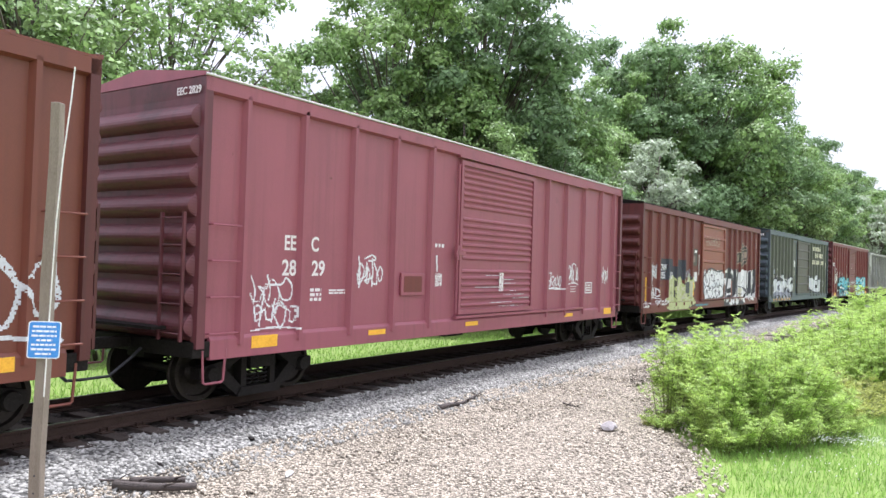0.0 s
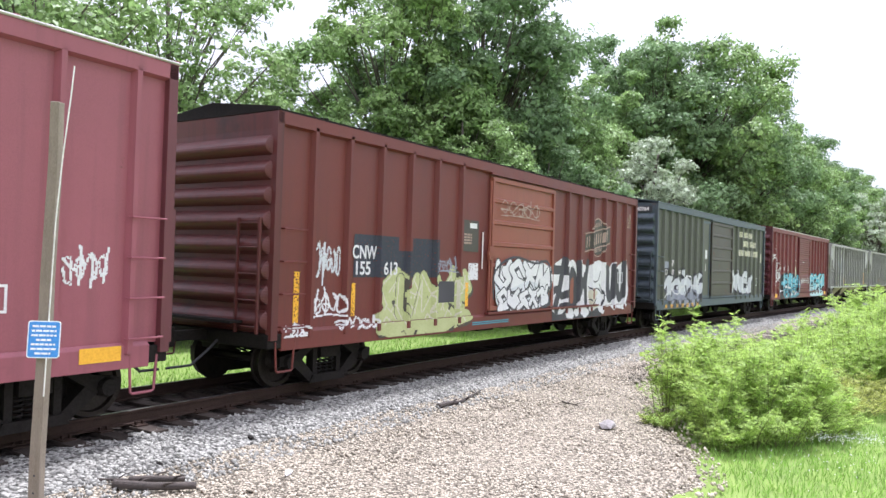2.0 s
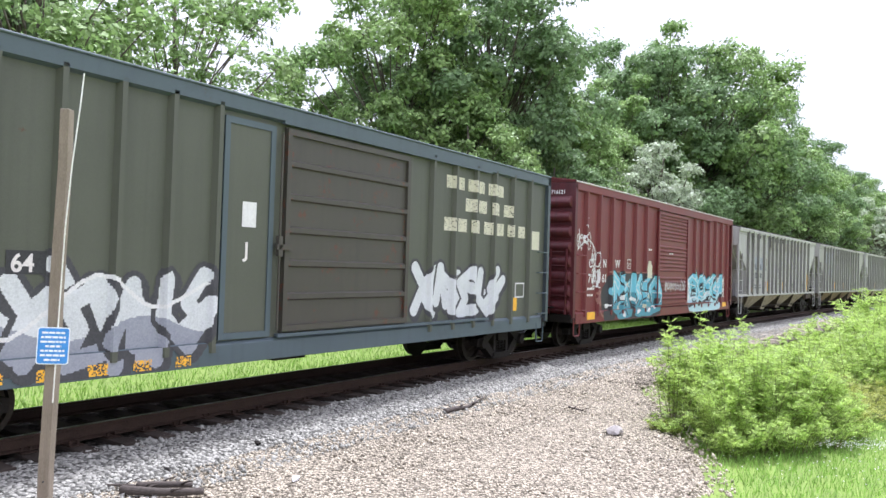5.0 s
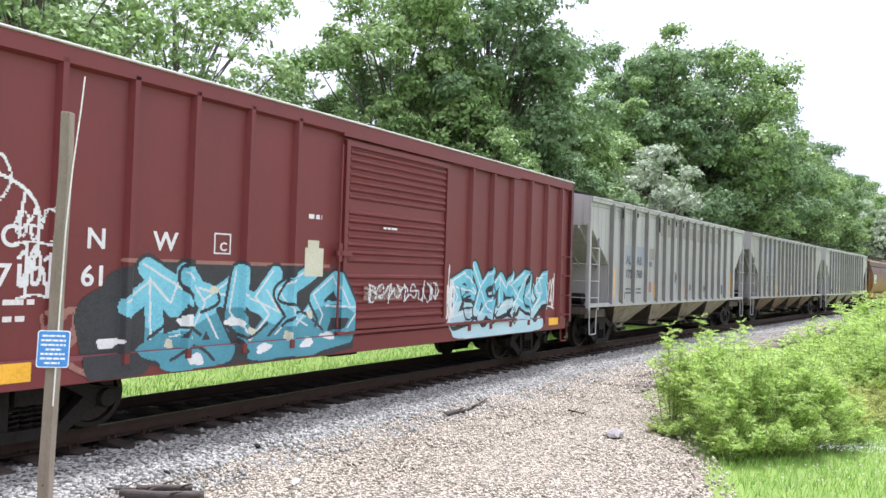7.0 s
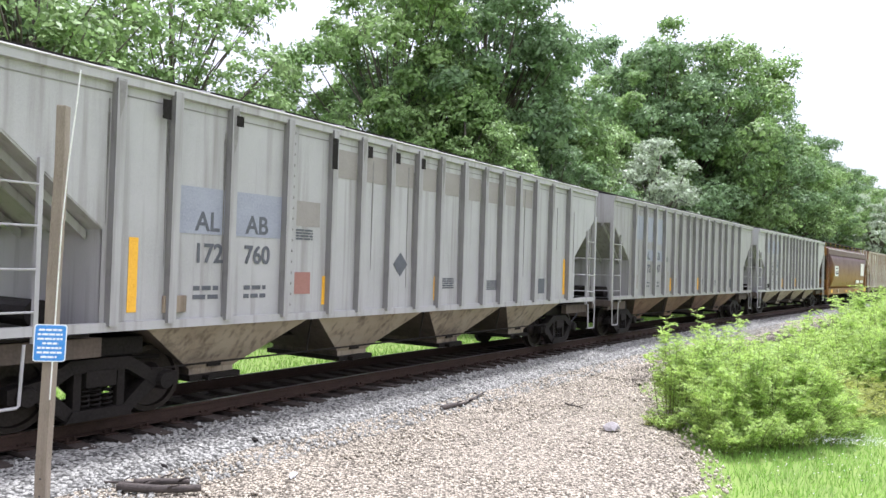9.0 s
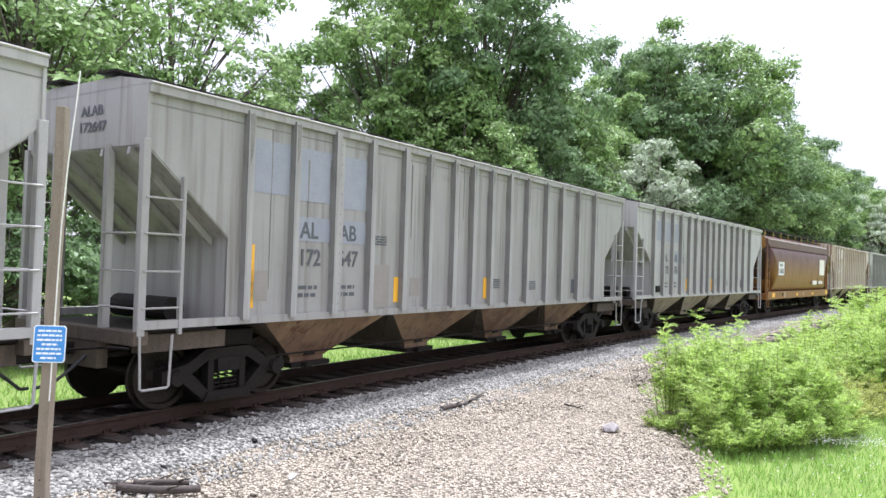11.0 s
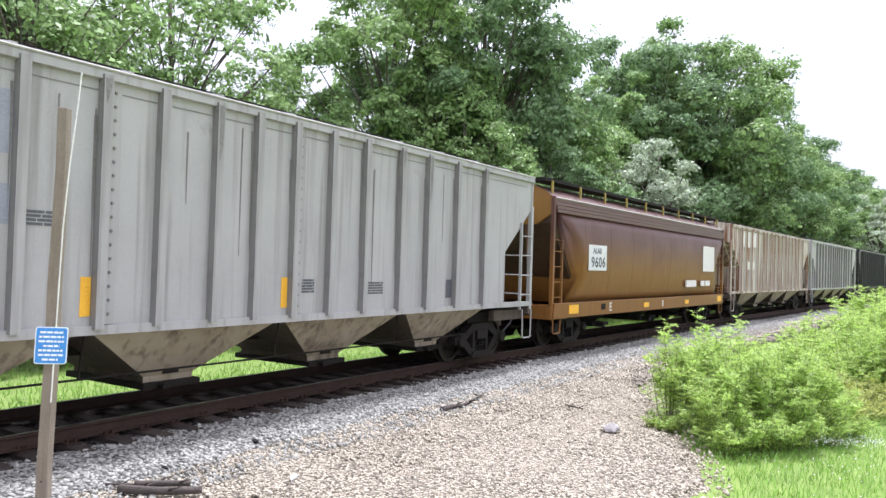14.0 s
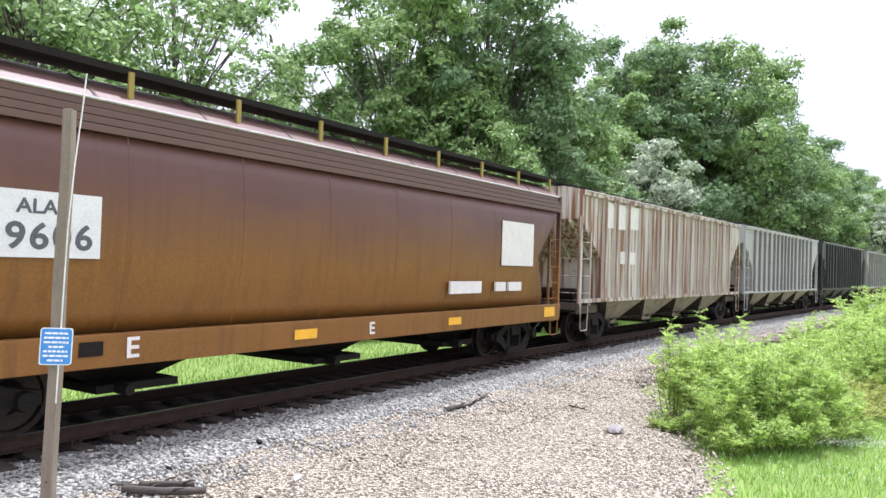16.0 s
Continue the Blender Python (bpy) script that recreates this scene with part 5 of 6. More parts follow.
for pts in ([(4.55, 1.95), (4.75, 1.7), (5.05, 1.75), (5.2, 2.0)], [(5.15, 1.6), (5.35, 1.35), (5.3, 1.0)], [(5.38, 2.15), (5.55, 1.85), (5.5, 1.6), (5.62, 1.4), (5.55, 1.1)], [(4.4, 1.2), (4.7, 1.05), (4.95, 1.2)]):
    cv.line(pts, 0.035, M_CHARCOAL)
cv.line([(5.75, 2.05), (5.78, 1.5), (5.95, 1.2), (6.15, 1.45), (6.2, 2.1)], 0.30, M_CHARCOAL)
cv.line([(6.55, 1.95), (6.6, 1.4), (6.8, 1.2), (7.0, 1.5), (7.05, 2.2)], 0.30, M_CHARCOAL)
cv.line([(7.22, 2.25), (7.34, 1.8), (7.25, 1.2)], 0.035, M_WHITE)
cv.blob(3.0, 0.85, 0.28, 0.14, M_WHITE, 0.2)
cv.blob(4.0, 0.84, 0.3, 0.12, M_WHITE, 0.2)
cv.scrawl(7.2, 1.25, 0.25, 0.3, M_WHITE, 2, 0.04)
cv.emit(car2, P2, D2, "graffiti", "large white and charcoal graffiti piece")
frame_mark(car2, 6.5, 6.92, 1.64, 1.98, -1.45)
plate(car2, -3.35, -2.68, 1.30, 1.73, WALL - 0.008, M_CHARCOAL, "placard_board", "black placard board")
plate(car2, -2.40, -1.78, 2.36, 3.03, WALL - 0.008, M_OLIVE, "placard_board", "dark worn stencil panel")
plate(car2, -2.14, -1.86, 2.86, 2.97, WALL - 0.013, M_WHITE)
bars(car2, -2.36, 2.70, 0.3, 4, 0.04, WALL - 0.012, M_FADED)
part("rod", Shape().tube([(-1.62, -1.44, 2.0), (-1.62, -1.44, 2.8)], 0.016, 6), M_LETTER, car2)
for z in (0.83, 0.79):
    bars(car2, -2.0, z, 1.6, 1, 0.025, -1.468, M_BLUE_DEEP)
# faded herald: a slanted band across a disc, with its words as bars
cv = Canvas(3.9, 6.0, 2.35, 3.6, seed=57)
cv.blob(4.95, 2.98, 0.52, 0.52, M_OLIVE, 0.02)
band = (np.abs(cv.Z - 2.94 - (cv.X - 4.95) * 0.16) < 0.22) & (np.abs(cv.X - 4.95) < 0.92)
cv.put(band, M_OLIVE)
for k in (-0.25, 0.25):
    cv.line([(4.02, 2.79 + k), (5.88, 3.09 + k)], 0.035, M_FADED, smooth=False)
cv.line([(4.42, 3.2), (4.6, 3.42), (4.95, 3.52), (5.3, 3.42), (5.45, 3.25)], 0.035, M_FADED)
cv.line([(4.5, 2.6), (4.8, 2.44), (5.15, 2.46), (5.4, 2.66)], 0.03, M_FADED)
for i in range(10):
    x = 4.15 + i * 0.165
    cv.line([(x, 2.70 + (x - 4.95) * 0.16 + 0.12), (x + 0.03, 2.94 + (x - 4.95) * 0.16 + 0.12)], 0.075, M_FADED, smooth=False)
for i in range(5):
    cv.line([(4.66 + i * 0.12, 3.26 + i * 0.02), (4.69 + i * 0.12, 3.35 + i * 0.02)], 0.05, M_FADED, smooth=False)
    cv.line([(4.74 + i * 0.11, 2.54 + i * 0.02), (4.76 + i * 0.11, 2.62 + i * 0.02)], 0.05, M_FADED, smooth=False)
cv.emit(car2, P2, D2, "herald", "faded olive herald with cream bars")
cv = Canvas(7.05, 7.78, 3.2, 3.95, seed=58)
cv.scrawl(7.3, 3.42, 0.3, 0.36, M_FADED, 3, 0.03)
cv.emit(car2, P2, D2, "spray_tag", "small pale tag")
# grey-green wagon
plate(car3, -6.72, -6.25, 1.90, 2.40, WALL, M_PATCH)
plate(car3, -6.72, -6.25, 1.90, 2.16, WALL - 0.004, M_BLACK)
plate(car3, -5.95, -5.6, 1.90, 2.16, WALL, M_BLACK)
plate(car3, -5.25, -4.8, 1.90, 2.16, WALL, M_BLACK)
lettering(car3, "SP", -6.02, 2.24, 0.23, WALL, M_LETTER, squash=0.82)
lettering(car3, "23", -6.66, 1.93, 0.19, WALL - 0.010, M_LETTER, squash=0.9)
lettering(car3, "07", -5.92, 1.93, 0.19, WALL - 0.006, M_LETTER, squash=0.72)
lettering(car3, "64", -5.20, 1.93, 0.19, WALL - 0.006, M_LETTER, squash=0.82)
part("side_hatch", Shape().box(-2.42, -1.47, -1.45, -1.41, 1.02, 4.12), M_GREEN, car3, bevel=0.012)
part("hatch_frame", door_frame(-2.42, -1.47, 1.02, 4.12), M_GREEN_TRIM, car3, at=pose(0, 0.03, 0))
plate(car3, -2.06, -1.80, 2.60, 2.96, WALL - 0.04, M_WHITE)
lettering(car3, "J", -2.0, 2.18, 0.2, WALL - 0.04, M_LETTER)
cv = Canvas(-6.75, -2.4, 0.70, 2.2, seed=59)
cv.letters(-6.6, 0.85, 4.0, 1.05, 6, 0.22, M_CHARCOAL, M_SILVER, M_PATCH, 0.4, 0.07)
cv.line([(-6.6, 1.1), (-6.0, 1.4), (-5.2, 1.2), (-4.2, 1.9), (-3.4, 1.5), (-2.6, 1.8)], 0.05, M_WHITE)
for i in range(7):
    cv.rect(-6.7 + i * 0.6, -6.45 + i * 0.6, 0.72, 0.86, M_YELLOW, 0.45)
cv.emit(car3, P3, D3, "graffiti", "silver and charcoal graffiti piece")
cv = Canvas(2.0, 6.0, 0.95, 2.5, seed=60)
cv.letters(2.15, 1.1, 3.3, 1.1, 4, 0.24, M_CHARCOAL, M_SILVER, None, 0.4, 0.06)
cv.emit(car3, P3, D3, "graffiti", "silver and charcoal graffiti letters")
cv = Canvas(3.1, 7.1, 2.7, 4.05, seed=61)
for i in range(6):
    cv.rect(3.25 + i * 0.42, 3.25 + i * 0.42 + 0.26, 3.72, 3.98, M_CREAM, 0.1)
for i in range(4):
    cv.rect(4.0 + i * 0.55, 4.0 + i * 0.55 + 0.34, 3.30, 3.56, M_CREAM, 0.1)
for i in range(7):
    cv.rect(3.2 + i * 0.53, 3.2 + i * 0.53 + 0.34, 2.86, 3.12, M_CREAM, 0.1)
cv.emit(car3, P3, D3, "faded_lettering", "rows of faded cream lettering")["kind"] = "stuff"
plate(car3, 0, 0.95, 0, 0.20, 0, M_BLACK, "number_board").matrix_basis = pose(-7.735, -0.35, 4.10, 0, 0, -90)
lettering(car3, "SP 230764", 0, 0, 0.13, 0, M_LETTER, squash=0.85).matrix_basis = pose(-7.745, -0.42, 4.14, 90, 0, -90)
plate(car3, 7.0, 7.5, 2.6, 3.05, WALL, M_CREAM)
frame_mark(car3, 6.3, 6.75, 1.45, 1.8)
plate(car3, 6.0, 6.4, 1.15, 1.45, WALL, M_YELLOW, "reflector")
shift_marks(car2, -0.095)
shift_marks(car3, -0.1)
# dark red wagon
for t_, x, z, sq in (("C", -6.74, 2.23, 0.78), ("N", -5.78, 2.25, 0.88), ("W", -4.88, 2.26, 0.92), ("71", -6.78, 1.81, 0.9), ("61", -5.83, 1.81, 0.9)):
    lettering(car4, t_, x, z, 0.23, WALL, M_WHITE, squash=sq)
frame_mark(car4, -3.93, -3.64, 2.24, 2.53, w=0.02)
lettering(car4, "C", -3.83, 2.29, 0.11, WALL, M_WHITE)
lettering(car4, "CNW 716121", 0, 0, 0.10, 0, M_WHITE, squash=0.9).matrix_basis = pose(-7.89, -0.35, 4.2, 90, 0, -90)
bars(car4, -6.85, 1.60, 0.5, 1, 0.06, WALL, M_LETTER)
bars(car4, -6.85, 1.42, 0.4, 1, 0.06, WALL, M_LETTER)
bars(car4, -2.1, 2.86, 0.3, 1, 0.07, WALL, M_WHITE)
bars(car4, -0.3, 2.8, 0.4, 1, 0.04, -1.495, M_WHITE)
part("notice", Shape().box(-2.16, -1.74, WALL - 0.004, WALL, 1.95, 2.40).box(-2.1, -1.85, WALL - 0.006, WALL, 2.38, 2.52), M_CREAM, car4, "torn pale paper notice")
cv = Canvas(-6.3, -1.0, 0.70, 2.2, res=0.017, seed=62)
cv.line([(-5.3, 2.12), (-1.6, 2.12)], 0.05, M_SALMON)
cv.line([(-6.2, 1.5), (-5.6, 1.5), (-6.0, 1.0), (-5.6, 0.72)], 0.07, M_SALMON)
cv.scrawl(-6.25, 1.2, 0.6, 0.35, M_SALMON, 3, 0.05)
cv.blob(-5.3, 1.3, 0.55, 0.62, M_BLACK, 0.2, 3)
cv.blob(-3.4, 1.42, 2.1, 0.68, M_BLACK, 0.06, 5)
cv.letters(-5.2, 0.80, 4.1, 1.3, 5, 0.27, M_BLACK, M_BLUE, M_BLUE_DEEP, 0.42, 0.05, M_SILVER)
cv.blob(-4.3, 0.92, 0.7, 0.2, M_BLUE_DEEP, 0.25, 3)
cv.blob(-2.4, 0.92, 0.8, 0.2, M_BLUE_DEEP, 0.25, 3)
for pts in ([(-4.9, 1.15), (-4.5, 1.35), (-4.1, 1.15)], [(-3.7, 1.3), (-3.3, 1.05), (-2.9, 1.25)], [(-2.6, 1.2), (-2.2, 1.4), (-1.7, 1.1)], [(-4.6, 0.85), (-4.2, 1.0), (-3.9, 0.8)], [(-4.0, 1.95), (-3.8, 1.6), (-4.1, 1.45)], [(-2.5, 1.9), (-2.7, 1.6), (-2.3, 1.5)]):
    cv.line(pts, 0.045, M_BLACK)
for x, z in ((-5.45, 1.12), (-4.35, 1.35), (-3.55, 1.30), (-4.2, 0.83), (-2.1, 0.92), (-1.6, 1.0), (-3.0, 0.9)):
    cv.blob(x, z, 0.14, 0.07, M_WHITE, 0.3)
for x, z in ((-4.6, 1.05), (-3.9, 1.75), (-3.2, 1.15), (-2.5, 1.05), (-2.0, 1.35)):
    cv.blob(x, z, 0.07, 0.06, M_CREAM, 0.3)
cv.emit(car4, P4, D4, "graffiti", "large light-blue and teal graffiti piece with black outlines")
cv = Canvas(1.8, 7.4, 0.70, 2.4, res=0.017, seed=63)
cv.blob(4.1, 0.92, 2.1, 0.22, M_BLUE_PALE, 0.06, 5)
cv.blob(4.0, 1.45, 2.05, 0.5, M_BLUE_PALE, 0.1, 4)
cv.letters(2.1, 0.98, 4.2, 1.2, 5, 0.25, M_BLACK, M_BLUE, M_BLUE_PALE, 0.3, 0.045, M_WHITE)
for i in range(10):
    x, z = cv.rnd.uniform(2.1, 6.2), cv.rnd.uniform(1.1, 1.9)
    cv.line([(x, z), (x + 0.1, z - 0.2), (x + 0.25, z - 0.1)], 0.035, M_BLACK)
cv.scrawl(6.35, 1.3, 0.6, 0.7, M_LETTER, 4, 0.05)
cv.scrawl(1.9, 1.1, 0.3, 0.9, M_LETTER, 3, 0.04)
cv.emit(car4, P4, D4, "graffiti", "light-blue graffiti letters with a pale base")
cv = Canvas(-1.2, 1.8, 1.3, 2.0, seed=64)
cv.rect(-0.8, 0.3, 1.55, 1.8, M_FADED, 0.5)
cv.scrawl(-0.7, 1.5, 2.2, 0.34, M_SILVER, 9, 0.035)
cv.emit(car4, P4, D4, "graffiti", "worn pale tag on the door")
cv = Canvas(-7.75, -5.9, 1.6, 3.7, seed=65)
cv.line([(-7.0, 3.6), (-6.95, 3.3), (-7.08, 3.4)], 0.035, M_WHITE)
cv.scrawl(-7.6, 2.75, 0.9, 0.45, M_WHITE, 4, 0.04)
cv.line([(-7.5, 2.7), (-6.9, 3.0), (-6.4, 2.75), (-6.35, 2.2), (-6.5, 1.8)], 0.04, M_WHITE)
cv.scrawl(-6.6, 2.3, 0.45, 0.45, M_WHITE, 3, 0.04)
cv.scrawl(-6.55, 1.72, 0.4, 0.5, M_WHITE, 3, 0.04)
cv.emit(car4, P4, D4, "graffiti", "white scrawled tag running down the corner")
plate(car4, -6.89, -6.38, 0.77, 0.98, -1.462, M_YELLOW, "reflector")
plate(car4, 6.6, 7.15, 0.80, 0.98, -1.462, M_YELLOW, "reflector")
frame_mark(car4, 5.9, 6.3, 1.6, 2.0, -1.425)
# first hopper
HW = -1.394


def hopper_marks(car, left, right, num, x, dx, end):
    lettering(car, left, x, 2.47, 0.25, HW - 0.006, M_DARKLETTER, squash=0.85)
    lettering(car, right, x + dx, 2.47, 0.25, HW - 0.006, M_DARKLETTER, squash=0.85)
    lettering(car, num[:3], x - 0.02, 2.04, 0.25, HW - 0.006, M_DARKLETTER, squash=0.82)
    lettering(car, num[3:], x + dx - 0.02, 2.04, 0.25, HW - 0.006, M_DARKLETTER, squash=0.82)
    bars(car, x, 1.66, 0.42, 2, 0.06, HW, M_DARKLETTER, 1.0)
    bars(car, x + dx, 1.66, 0.42, 2, 0.06, HW, M_DARKLETTER, 1.0)
    for k, xx in enumerate((-6.60, -3.10, 0.12, 6.2)):
        plate(car, xx, xx + 0.13, 1.40, 2.33 if k in (0, 3) else 1.86, HW, M_YELLOW, "reflector")
    bars(car, 0.35, 1.80, 0.5, 5, 0.03, HW, M_DARKLETTER)
    bars(car, 2.2, 1.75, 0.45, 5, 0.03, HW, M_DARKLETTER)
    plate(car, 4.75, 5.1, 1.45, 1.82, HW, M_DARKLETTER)
    bars(car, -3.75, 2.56, 0.4, 4, 0.03, HW, M_DARKLETTER)
    lettering(car, left + right, 0, 0, 0.13, 0, M_DARKLETTER, "end_number").matrix_basis = pose(end - 0.008, 0.05, 3.98, 90, 0, -90)
    lettering(car, num, 0, 0, 0.13, 0, M_DARKLETTER, "end_number").matrix_basis = pose(end - 0.008, 0.1, 3.76, 90, 0, -90)


RIVET = Shape().lathe([(-0.018, 0.008), (-0.014, 0.018), (0.0, 0.022)], 0, 0, 8).mesh("rivet", M_STREAK)


def weather(car, posts, riveted, seed):
    """Rivet rows on the spliced posts, streaks of soot beside the posts."""
    rnd = random.Random(seed)
    for i in riveted:
        strap = part("splice_strap", Shape().box(posts[i] + 0.07, posts[i] + 0.24, HW - 0.012, HW + 0.002, 1.30, 4.18), M_GREY_POST, car)
        for k in range(17):
            part("rivet", RIVET, None, strap, at=pose(posts[i] + 0.155, HW - 0.012, 1.42 + k * 0.165))
    for i, x in enumerate(posts):
        sh = Shape()
        # soot on the shaded cheek of the post and thin runs down the panel
        for k in range(rnd.randint(1, 3)):
            a = x + rnd.choice((-0.082, -0.09, -0.1, 0.09, rnd.uniform(0.15, 0.6)))
            w = rnd.uniform(0.006, 0.02)
            z1, z0 = rnd.uniform(3.6, 4.16), rnd.uniform(1.35, 3.2)
            sh.prism([(a - w, z1), (a + w, z1), (a + w * 0.7, (z0 + z1) / 2), (a + w * 0.2, z0), (a - w * 0.5, (z0 + z1) / 2)], "y", HW - 0.006, HW + 0.002)
        tagged(part("rain_streak", sh, M_STREAK, car), kind="stuff")
        if rnd.random() < 0.4:
            z0 = rnd.uniform(3.3, 3.9)
            part("soot_streak", Shape().prism([(x - 0.05, 4.2), (x + 0.05, 4.2), (x + 0.03, z0 + 0.2), (x - 0.02, z0)], "y", -1.503, -1.49), M_STREAK, car)
    seam = Shape().box(-8.3, 8.3, HW - 0.004, HW + 0.002, 4.05, 4.065)
    part("chord_seam", seam, M_STREAK, car)


weather(car5, P5, (3, 9), 81)
weather(car6, P7, (2, 6, 10), 82)
weather(car7, P7, (0, 4, 8, 12), 83)
weather(car10, P7, (2, 6), 84)
for x0, x1 in ((-5.95, -5.13), (-5.0, -4.05)):
    plate(car5, x0 + 0.02, x1, 2.42, 3.05, HW, M_PATCH)
hopper_marks(car5, "AL", "AB", "172760", -5.62, 0.88, -8.327)
for x0, x1 in ((-2.85, -2.32), (-2.12, -1.5), (-1.3, -0.66), (-0.45, 0.1), (0.32, 0.95), (1.2, 1.84), (2.05, 2.6), (2.82, 3.42), (3.66, 4.3)):
    plate(car5, x0, x1, 3.50 + 0.02 * math.sin(x0 * 9), 3.96, HW, M_PATCH_DARK)
plate(car5, -3.76, -3.2, 2.64, 3.03, HW, M_PATCH_DARK)
plate(car5, -3.85, -3.38, 1.58, 1.92, HW, M_SALMON)
part("placard", Shape().prism([(-1.0, 1.86), (-0.78, 2.08), (-1.0, 2.30), (-1.22, 2.08)], "y", HW - 0.004, HW), M_DARKLETTER, car5, "dark diamond-shaped placard")
for x, z in ((-6.2, 3.85), (-5.0, 3.95), (-3.0, 3.6), (-2.1, 3.9), (-1.3, 3.9), (-0.5, 3.9)):
    plate(car5, x - 0.07, x + 0.06, z, 4.1, -1.505, M_STEEL, "soot_streak")
part("roller_box", Shape().box(-6.1, -5.75, HW - 0.05, HW, 1.38, 1.60), M_HOPPER_DIRT, car5, bevel=0.01)
for x0, x1, z0 in ((-6.6, -5.81, 3.1), (-5.67, -4.87, 3.05), (-4.73, -3.94, 3.0)):
    plate(car6, x0, x1, z0, 3.88, HW, M_PATCH)
plate(car6, -5.67, -4.87, 2.42, 2.80, HW, M_PATCH)
plate(car6, -4.73, -3.94, 2.42, 2.80, HW, M_PATCH)
hopper_marks(car6, "AL", "AB", "172647", -5.55, 0.92, -8.432)
plate(car6, -3.7, -3.25, 1.32, 2.08, HW, M_PATCH_DARK)
plate(car6, -2.6, -2.3, 1.5, 1.85, HW, M_PATCH_DARK)
plate(car6, -6.75, -6.2, 1.5, 1.95, HW, M_PATCH_DARK)
for x0, x1 in ((-6.6, -5.81), (-5.67, -4.87), (-4.73, -3.94)):
    plate(car7, x0, x1, 3.17, 3.85, HW, M_PATCH)
plate(car7, -4.73, -3.94, 2.42, 2.85, HW, M_PATCH)
hopper_marks(car7, "AL", "AB", "172676", -5.52, 0.94, -8.387)
part("roller_box", Shape().box(-6.3, -5.95, HW - 0.05, HW, 1.38, 1.60), M_STEEL, car7, bevel=0.01)
plate(car7, 0, 0.75, 3.93, 4.15, 0, M_WHITE, "end_patch").matrix_basis = pose(-8.387, 0.12, 0, 0, 0, -90)
shift_marks(car6, -0.09)
shift_marks(car7, -0.2)
# round-sided hopper


plate(car8, -6.12, -4.87, 2.08, 2.80, -1.546, M_WHITE, "number_patch", "white painted number patch", 0.006)
lettering(car8, "ALAB", -5.84, 2.56, 0.15, -1.556, M_DARKLETTER)
lettering(car8, "9606", -5.95, 2.18, 0.27, -1.556, M_DARKLETTER, spacing=1.15)
plate(car8, 4.75, 6.3, 2.15, 3.15, -1.548, M_LETTER, "blank_patch", "white painted blank patch", 0.008)
plate(car8, 2.66, 3.87, 1.55, 1.80, -1.52, M_LETTER, "paint_patch", thick=0.05)
plate(car8, 4.5, 4.95, 1.58, 1.78, -1.52, M_LETTER, "paint_patch", thick=0.05)
plate(car8, 5.1, 5.7, 1.58, 1.78, -1.52, M_LETTER, "paint_patch", thick=0.05)
for x0, x1 in ((-7.2, -6.6), (-1.6, -1.1), (2.72, 3.2), (7.1, 7.7)):
    plate(car8, x0, x1, 0.92 if abs(x0) < 5 else 0.90, 1.07 if abs(x0) < 5 else 1.14, -1.502, M_YELLOW, "reflector")
lettering(car8, "E", -4.46, 0.90, 0.24, -1.502, M_LETTER)
lettering(car8, "E", 0.2, 0.90, 0.2, -1.502, M_LETTER)
plate(car8, -5.05, -4.75, 0.95, 1.12, -1.50, M_STEEL, "stencil_box")
plate(car8, 0, 0.5, 3.65, 3.98, 0, M_WHITE).matrix_basis = pose(-8.065, -0.2, 0, 0, 0, -90)
# rusty hopper
for x0, x1, z0, z1 in ((-6.75, -6.08, 3.35, 4.1), (-5.94, -5.13, 3.35, 4.1), (-5.0, -4.05, 3.4, 4.1), (-5.5, -5.13, 2.3, 2.68), (-5.0, -4.3, 2.3, 2.68)):
    plate(car9, x0, x1, z0, z1, HW, M_LETTER)


# ---- trees ----
def leaf_quads(pos, u, nrm, size, width):
    """Diamond leaves, a little folded, along u with the upper face towards nrm."""
    v = np.cross(nrm, u)
    v /= np.linalg.norm(v, axis=1)[:, None] + 1e-9
    k = np.cross(u, v) * size * 0.16
    return np.stack([pos - u * size, pos + v * size * width + k, pos + u * size - k, pos - v * size * width + k], axis=1).reshape(-1, 3)


def unit(a):
    return a / (np.linalg.norm(a, axis=1)[:, None] + 1e-9)


